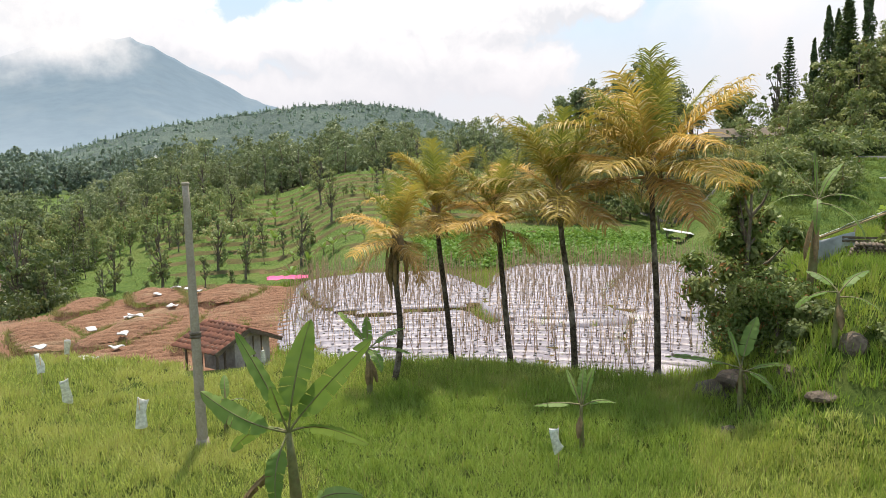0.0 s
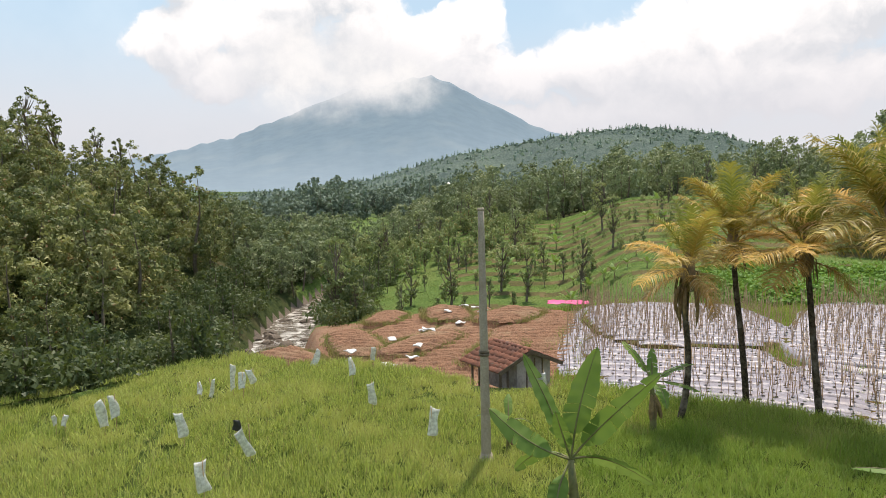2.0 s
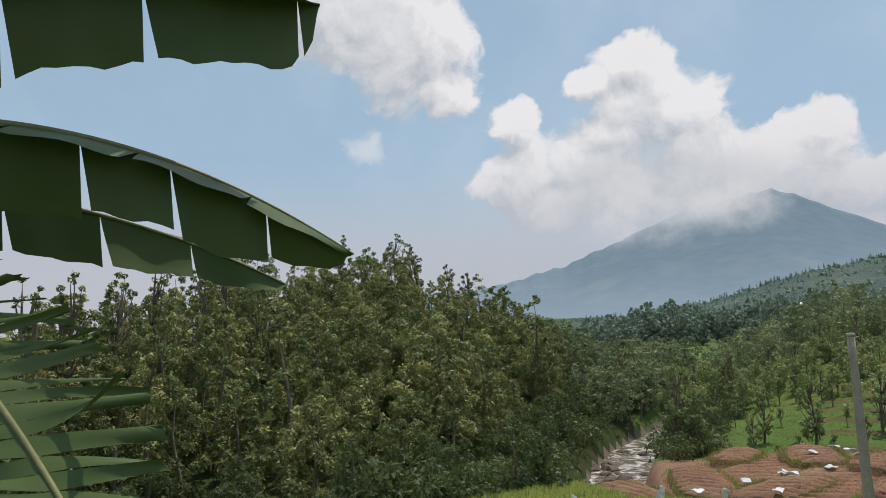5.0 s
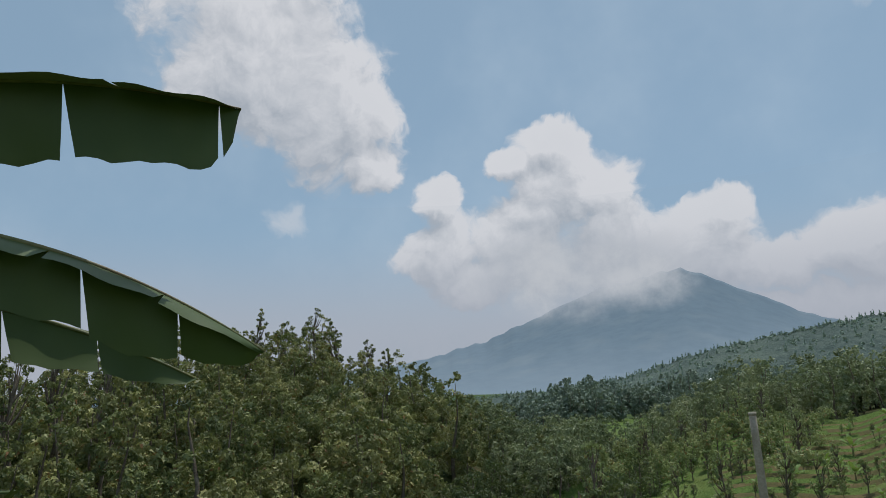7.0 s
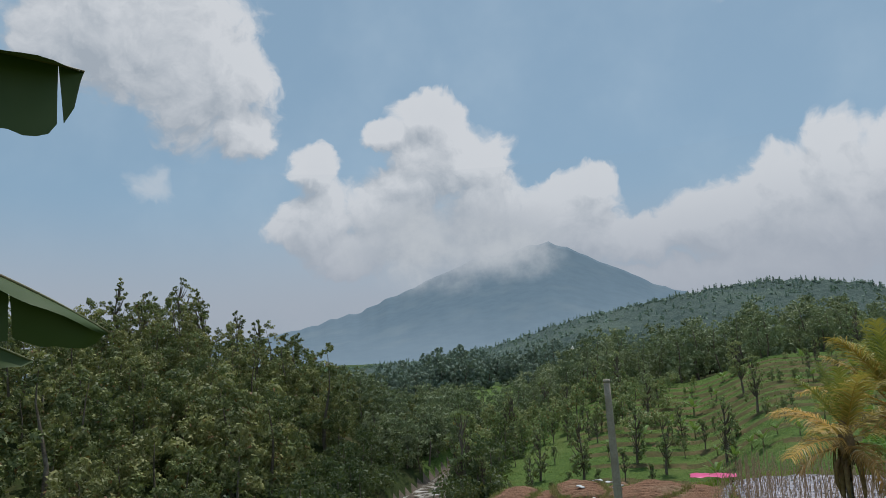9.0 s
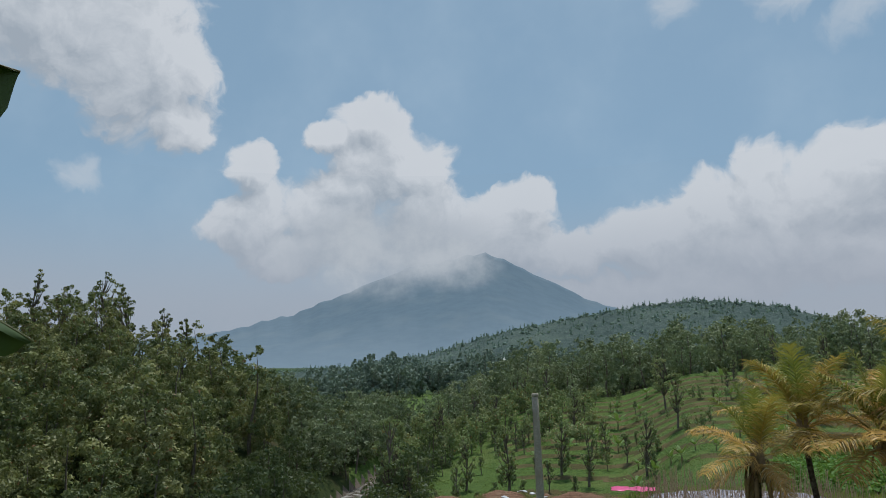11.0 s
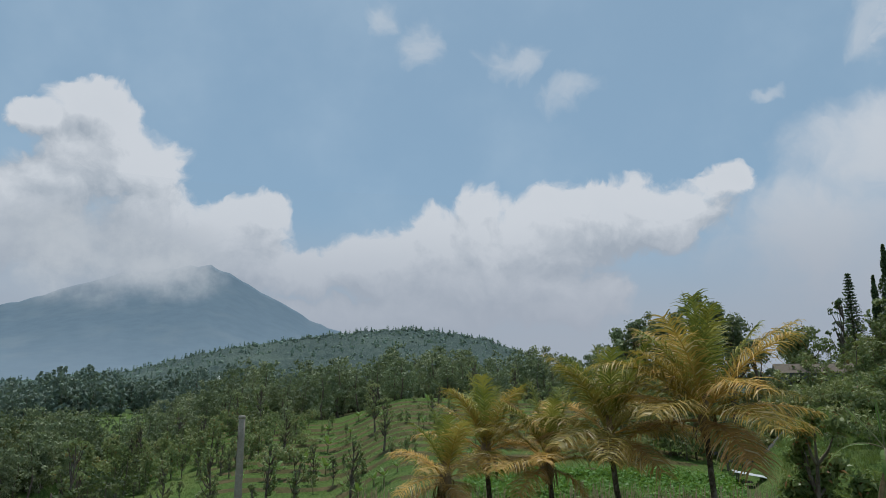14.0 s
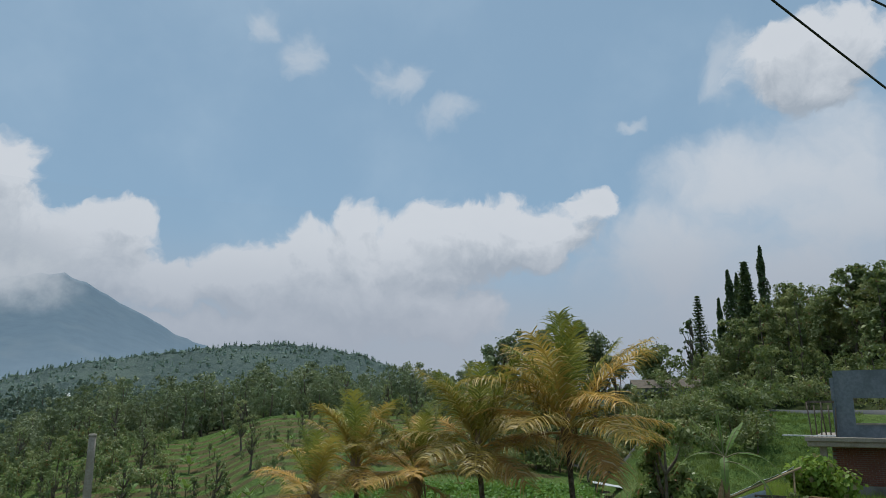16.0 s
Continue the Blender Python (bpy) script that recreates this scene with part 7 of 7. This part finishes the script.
def right_bank():
    trunk, crown = tree_shape(130, "tall", 5.9, 1.8, 10000, 0.20, 0.22)
    mango = tree_thing("mango_tree", "bushy mango tree with long glossy leaves and reddish new shoots", "mango tree", (trunk, crown), "mango_leaf")
    mango.matrix_basis = pose(*ground_at(41.2, 24.0, -0.2))
    low = tree_thing("leafy_shrub", "dense dark shrub below the mango tree", "shrub", tree_shape(131, "round", 2.9, 1.2, 7500, 0.11, 0.28), "mango_leaf")
    low.matrix_basis = pose(*ground_at(41.3, 21.8, -0.5))
    low2 = tree_thing("leafy_shrub", "dark feathery shrub beside the boulders", "shrub", tree_shape(132, "round", 2.3, 0.9, 4000, 0.10, 0.28), "mango_leaf")
    low2.matrix_basis = pose(*ground_at(43.4, 21.2, -0.4))
    boulder(1, ground_at(39.0, 19.9, 0.1), 0.62, "brown weathered boulder at the field edge")
    boulder(2, ground_at(40.6, 20.1, 0.15), 0.58, "brown weathered boulder at the field edge")
    boulder(3, ground_at(46.4, 17.6, 0.05), 0.34, "pale flat stone in the grass", 0.4)
    boulder(4, ground_at(40.2, 17.0, 0.0), 0.26, "grey upright stone half hidden by grass", 1.0)
    boulder(5, ground_at(48.3, 19.0, -0.05), 0.42, "dark stone on the grassy bank", 0.7)
    boulder(6, ground_at(44.2, 18.9, -0.05), 0.28, "mossy brown stone on the bank", 0.8)
    rng = np.random.default_rng(6)
    for i, (az, r, s) in enumerate(((45.0, 20.0, 0.45), (45.8, 20.4, 0.5), (46.4, 19.9, 0.45), (49.8, 24.0, 0.6), (44.3, 19.6, 0.4), (50.8, 19.0, 0.6))):
        b = tree_thing("low_shrub", "low leafy green shrub on the grassy bank", "shrub", tree_shape(140 + i, "round", 1.3 * s, 1.0 * s, 700, 0.12, 0.4), "crown", "bark", "shrubs on the bank")
        b.matrix_basis = pose(*ground_at(az, r, -0.15))
    # shelter of grey plastic sheet on bamboo
    p = polar(47.8, 25.0)
    base = float(land(p[0], p[1]))
    tent = thing("plastic_shelter", "small shelter of grey plastic sheet over bamboo poles", "shelter", pose(p[0], p[1], base, 0, 0, -47.8))
    low, high = 3.85 - base, 4.75 - base
    for x, y, h in ((-0.95, 0.0, low), (0.1, 0.0, (low + high) / 2), (0.95, 0.0, high), (-0.95, 0.9, low - 0.1), (0.95, 0.9, high - 0.1)):
        part("pole", Batch().add(*tube([(x, y, -0.3), (x + 0.02, y, h)], 0.03, 6)), "bamboo", tent)
    part("ridge_pole", Batch().add(*tube([(-1.2, -0.03, low - 0.08), (0, -0.03, (low + high) / 2 + 0.04), (1.2, -0.03, high + 0.14)], 0.035, 7)), "bamboo", tent)
    tilt = math.degrees(math.atan2(high - low, 1.9))
    part("sheet", sheet(501, 2.25, 1.0, 0.03), "white_sheet", tent).matrix_basis = pose(0.0, 0.46, (low + high) / 2 + 0.02, -6, -tilt, 0)
    part("side_sheet", sheet(502, 1.25, 0.75, 0.035), "tarp", tent).matrix_basis = pose(-0.42, -0.10, low - 0.22, 82, -14, 0)
    for k in range(5):
        part("board", boxed(-0.2, 0.75, -0.14 - 0.02 * (k % 2), -0.10 - 0.02 * (k % 2), 0.02 + 0.1 * k, 0.10 + 0.1 * k, bevel=0.006), "old_wood", tent)
    # stacked firewood
    g = ground_at(49.0, 23.5)
    pile = thing("firewood_pile", "stack of split firewood on the bank", "firewood", pose(*g, 0, 0, -45))
    me = Batch().add(*tube([(0, -0.35, 0), (0.01, 0, 0.01), (0, 0.35, 0)], 0.05, 7)).mesh("log")
    me.materials.append(M["old_wood"])
    for row in range(5):
        for k in range(11 - row):
            ob = new("log", me)
            ob.parent = pile
            ob.matrix_basis = pose(-0.5 + k * 0.1 + row * 0.05, rng.normal(0, 0.03), 0.04 + row * 0.088, 0, rng.uniform(0, 360), rng.normal(0, 3))


right_bank()


def far_shed():
    g = ground_at(36.4, 57.5)
    shed = thing("field_shelter", "open field shelter with a white sheet roof", "shelter", pose(g[0], g[1], g[2] + 0.0, 0, 0, -30))
    for x, y, h in ((-0.8, -0.6, 1.05), (0.8, -0.6, 0.8), (-0.8, 0.6, 1.05), (0.8, 0.6, 0.8)):
        part("post", Batch().add(*tube([(x, y, -0.2), (x, y, h)], 0.045, 6)), "old_wood", shed)
    part("roof_sheet", sheet(520, 2.2, 1.8, 0.02, 0.03), "white_sheet", shed).matrix_basis = pose(0, 0, 0.9, 0, 9, 0)
    part("bench", boxed(-0.7, 0.2, -0.5, 0.5, 0.35, 0.42, bevel=0.01), "old_wood", shed)


far_shed()


# ---------------------------------------------------------------- unfinished concrete house
def unfinished_house():
    c = polar(55.2, 29.0)
    house = thing("unfinished_house", "unfinished grey concrete house with bare brick below the slab", "house", pose(c[0], c[1], 0.15, 0, 0, -55))
    part("slab", boxed(-2.1, 9, -0.6, 7, 5.22, 5.52, bevel=0.03), "concrete", house)
    part("slab_lip", boxed(-2.16, 9, -0.68, -0.602, 5.40, 5.56, bevel=0.02), "concrete", house)
    x0, x1, z0, z1 = -0.55, 0.5, 6.02, 6.88
    for b in ((-1.1, x0, 0, 0.16, 5.523, 7.85), (x1, 9, 0, 0.16, 5.523, 7.85), (x0 + 0.001, x1 - 0.001, 0.002, 0.158, 5.523, z0), (x0 + 0.001, x1 - 0.001, 0.002, 0.158, z1, 7.85)):
        part("front_wall", boxed(*b), "plaster", house)
    part("side_wall", boxed(-1.1, -0.94, 0.162, 6.5, 5.523, 7.85), "plaster", house)
    part("back_wall", boxed(2.6, 9, 6.3, 6.5, 5.523, 7.85), "plaster", house)
    part("inner_wall", boxed(0.62, 0.76, 0.162, 6.3, 5.523, 7.85), "plaster", house)
    part("window", boxed(x0 + 0.003, x1 - 0.003, -0.03, 0.19, z0 - 0.05, z0 + 0.01), "concrete", house)
    part("corner_post", boxed(-1.22, -1.102, -0.05, 0.12, 5.523, 7.6, bevel=0.01), "plaster", house)
    part("lower_wall", boxed(-1.4, 9, 0.3, 0.5, 2.6, 5.218), "mortar", house)
    part("lower_side", boxed(-1.4, -1.2, 0.502, 6.5, 2.6, 5.218), "mortar", house)
    for x in (-1.75, 1.9, 5.0):
        part("column", boxed(x, x + 0.22, -0.35, -0.13, 2.4, 5.218, bevel=0.01), "concrete", house)
    for i in range(6):
        x = -1.95 + 0.15 * i
        part("prop", Batch().add(*tube([(x, -0.2 + 0.12 * (i % 2), 5.52), (x + 0.08 * (i % 3 - 1), -0.15, 6.75 - 0.1 * (i % 3))], 0.025, 6)), "old_wood", house)
    part("tie_plank", boxed(-2.05, -1.15, -0.12, -0.02, 6.72, 6.80), "old_wood", house)
    plank = part("plank", boxed(-2.9, -1.2, -0.45, -0.2, 5.565, 5.605, bevel=0.004), "white_sheet", house, "pale plank jutting over the slab")
    brick = boxed(-0.098, 0.098, -0.03, 0.03, -0.028, 0.028, bevel=0.006)
    me = bpy.data.meshes.new("brick")
    brick.to_mesh(me)
    brick.free()
    me.materials.append(M["brick"])
    n = 0
    for row in range(38):
        for k in range(16):
            if n >= 300:
                break
            z, x = 5.17 - row * 0.068, -1.29 + k * 0.208 + 0.104 * (row % 2)
            ob = new("brick", me)
            ob.parent = house
            ob.matrix_basis = pose(x, 0.292, z)
            n += 1
    # low concrete wall in front
    wall = thing("garden_wall", "low grey concrete wall beside the house", "wall", pose(0, 0, 0))
    a, b = polar(51.0, 22.5), polar(66, 20.5)
    d = unit(b - a)
    ang = math.degrees(math.atan2(d[1], d[0]))
    L = float(np.linalg.norm(b - a))
    w = part("wall_body", boxed(0, L, 0, 0.18, 2.2, 4.22), "plaster", wall)
    cap = part("coping", boxed(-0.02, L, -0.04, 0.22, 4.222, 4.30, bevel=0.01), "bank", wall)
    for o in (w, cap):
        o.matrix_basis = pose(a[0], a[1], 0, 0, 0, ang)
    bush = tree_thing("leafy_bush", "bright green bush in front of the brick wall", "bush", tree_shape(150, "round", 1.9, 1.25, 2600, 0.16, 0.42), "tall_grass")
    g = polar(51.9, 26.3)
    bush.matrix_basis = pose(g[0], g[1], 3.25)


unfinished_house()


def cables():
    for i, (a0, e0, a1, e1) in enumerate(((51.0, 29.5, 57.8, 21.8), (57.6, 27.9, 62.0, 24.0))):
        eye = np.array([0.18, -0.44, 6.6])
        p, q = eye + polar(a0, 8.0, 8.0 * math.tan(radians(e0))), eye + polar(a1, 10.0, 10.0 * math.tan(radians(e1)))
        t = np.linspace(-3, 12, 40)
        pts = p + (q - p) * t[:, None] + np.array([0, 0, 0.004]) * (t[:, None] - 0.5) ** 2 - np.array([0, 0, 0.001])
        ob = part("power_cable", Batch().add(*tube(pts, 0.014 if i == 0 else 0.012, 7)), "cable")
        tagged(ob, "black power cable slung across the sky", "cable", "overhead cables")


cables()


def red_roof_house(name, label, az, r, w, d, h, rise, lift=0.0, turn=0.0, wall_mat="plaster", roof_mat="clay_tile"):
    g = ground_at(az, r)
    house = thing(name, label, "house", pose(g[0], g[1], g[2] + lift, 0, 0, -az + turn))
    part("wall", boxed(-w, w, -d, d, -0.5, h), wall_mat, house)
    bm = bmesh.new()
    k = 1.12
    pts = [[bm.verts.new((x * k * w, y * k * d, z)) for x, z in ((-1, h), (1, h))] for y in (-1, 1)]
    ridge = [bm.verts.new((x * k * w, 0, h + rise)) for x in (-1, 1)]
    bm.faces.new((pts[0][0], pts[0][1], ridge[1], ridge[0]))
    bm.faces.new((pts[1][1], pts[1][0], ridge[0], ridge[1]))
    bm.faces.new((pts[0][0], ridge[0], pts[1][0]))
    bm.faces.new((pts[0][1], pts[1][1], ridge[1]))
    bm.faces.new((pts[0][1], pts[0][0], pts[1][0], pts[1][1]))
    part("roof", bm, roof_mat, house)
    for x in (-0.5, 0.1, 0.6):
        part("window", boxed(x * w - 0.35, x * w + 0.35, -d - 0.02, -d + 0.02, h * 0.4, h * 0.8), "dark_hole", house)
    return house


red_roof_house("hillside_house", "house with a brown-red tiled roof above the bushes", 41.0, 90, 3.6, 2.5, 2.6, 1.1, 0.5, 8, "plaster", "old_wood")
red_roof_house("far_house", "distant white-walled house among trees", -21.2, 236, 3.0, 2.5, 3.4, 1.4, 0.5, 10, "white_sheet", "iron_sheet")
red_roof_house("far_house", "distant house with a dark tiled roof", -22.8, 232, 2.6, 2.4, 3.6, 1.4, 1.4, -15, "plaster", "clay_tile")
red_roof_house("far_house", "distant pale house below the wooded hill", -3.6, 500, 6, 4, 3.6, 2.0, 4.0, 5, "white_sheet", "iron_sheet")


# ---------------------------------------------------------------- big banana leaves close to the camera
def near_banana():
    foot = polar(-80, 3.4)
    foot[2] = float(land(foot[0], foot[1])) - 0.1
    plant = thing("banana_plant", "large banana plant with long torn leaves beside the camera", "banana plant")
    top = np.array([foot[0], foot[1], 6.9])
    part("stem", Batch().add(*tube([foot, (foot + top) / 2 + np.array([0.05, 0, 0]), top], [0.15, 0.12, 0.09], 12)), "banana_stem", plant)

    def at(az, el, r):
        return polar(az, r, 6.52 + r * math.tan(radians(el)))
    down = (0.05, 0.10, -1.0)
    specs = ((1, (top, at(-74, 21.0, 3.0), at(-55, 24.2, 3.1), at(-41.4, 22.8, 3.1)), down, 0.33, (0.55, -0.80, -0.30), 0.16, ((0.30, 0.52, 0.71, 0.965), (0.35, 0.6, 0.8)), 0.07),
             (2, (top, at(-70, 15.5, 2.9), at(-54, 13.9, 3.0), at(-39.2, 4.3, 3.1)), down, 0.29, (0.55, -0.80, -0.35), 0.15, ((0.25, 0.42, 0.58, 0.72, 0.86), (0.3, 0.5, 0.66, 0.85)), 0.22),
             (3, (top, at(-72, 10, 3.4), at(-58, 9.5, 3.6), at(-44.0, 2.4, 3.7)), (0.05, 0.12, -1.0), 0.24, (0.3, 0.9, -0.2), 0.2, ((0.4, 0.55, 0.7, 0.85), (0.5, 0.8)), 0.3),
             (4, (top, at(-71, 7.0, 3.0), at(-63.5, -1.0, 2.9), at(-55.3, -18.0, 1.75)), (0.80, 0.52, 0.10), 0.36, (-0.85, -0.5, -0.1), 0.36,
              (tuple(0.22 + 0.0245 * k for k in range(31)), tuple(0.22 + 0.0245 * k for k in range(31))), 0.2))
    for seed, path, h1, w1, h2, w2, cuts, tip in specs:
        rib, blade = leaf_on_path(seed, path, h1, w1, h2, w2, cuts, tip)
        leaf = part("leaf", blade, "shaded_near_leaf", plant)
        smooth(leaf.data)
        part("midrib", rib, "banana_stem", leaf)


near_banana()
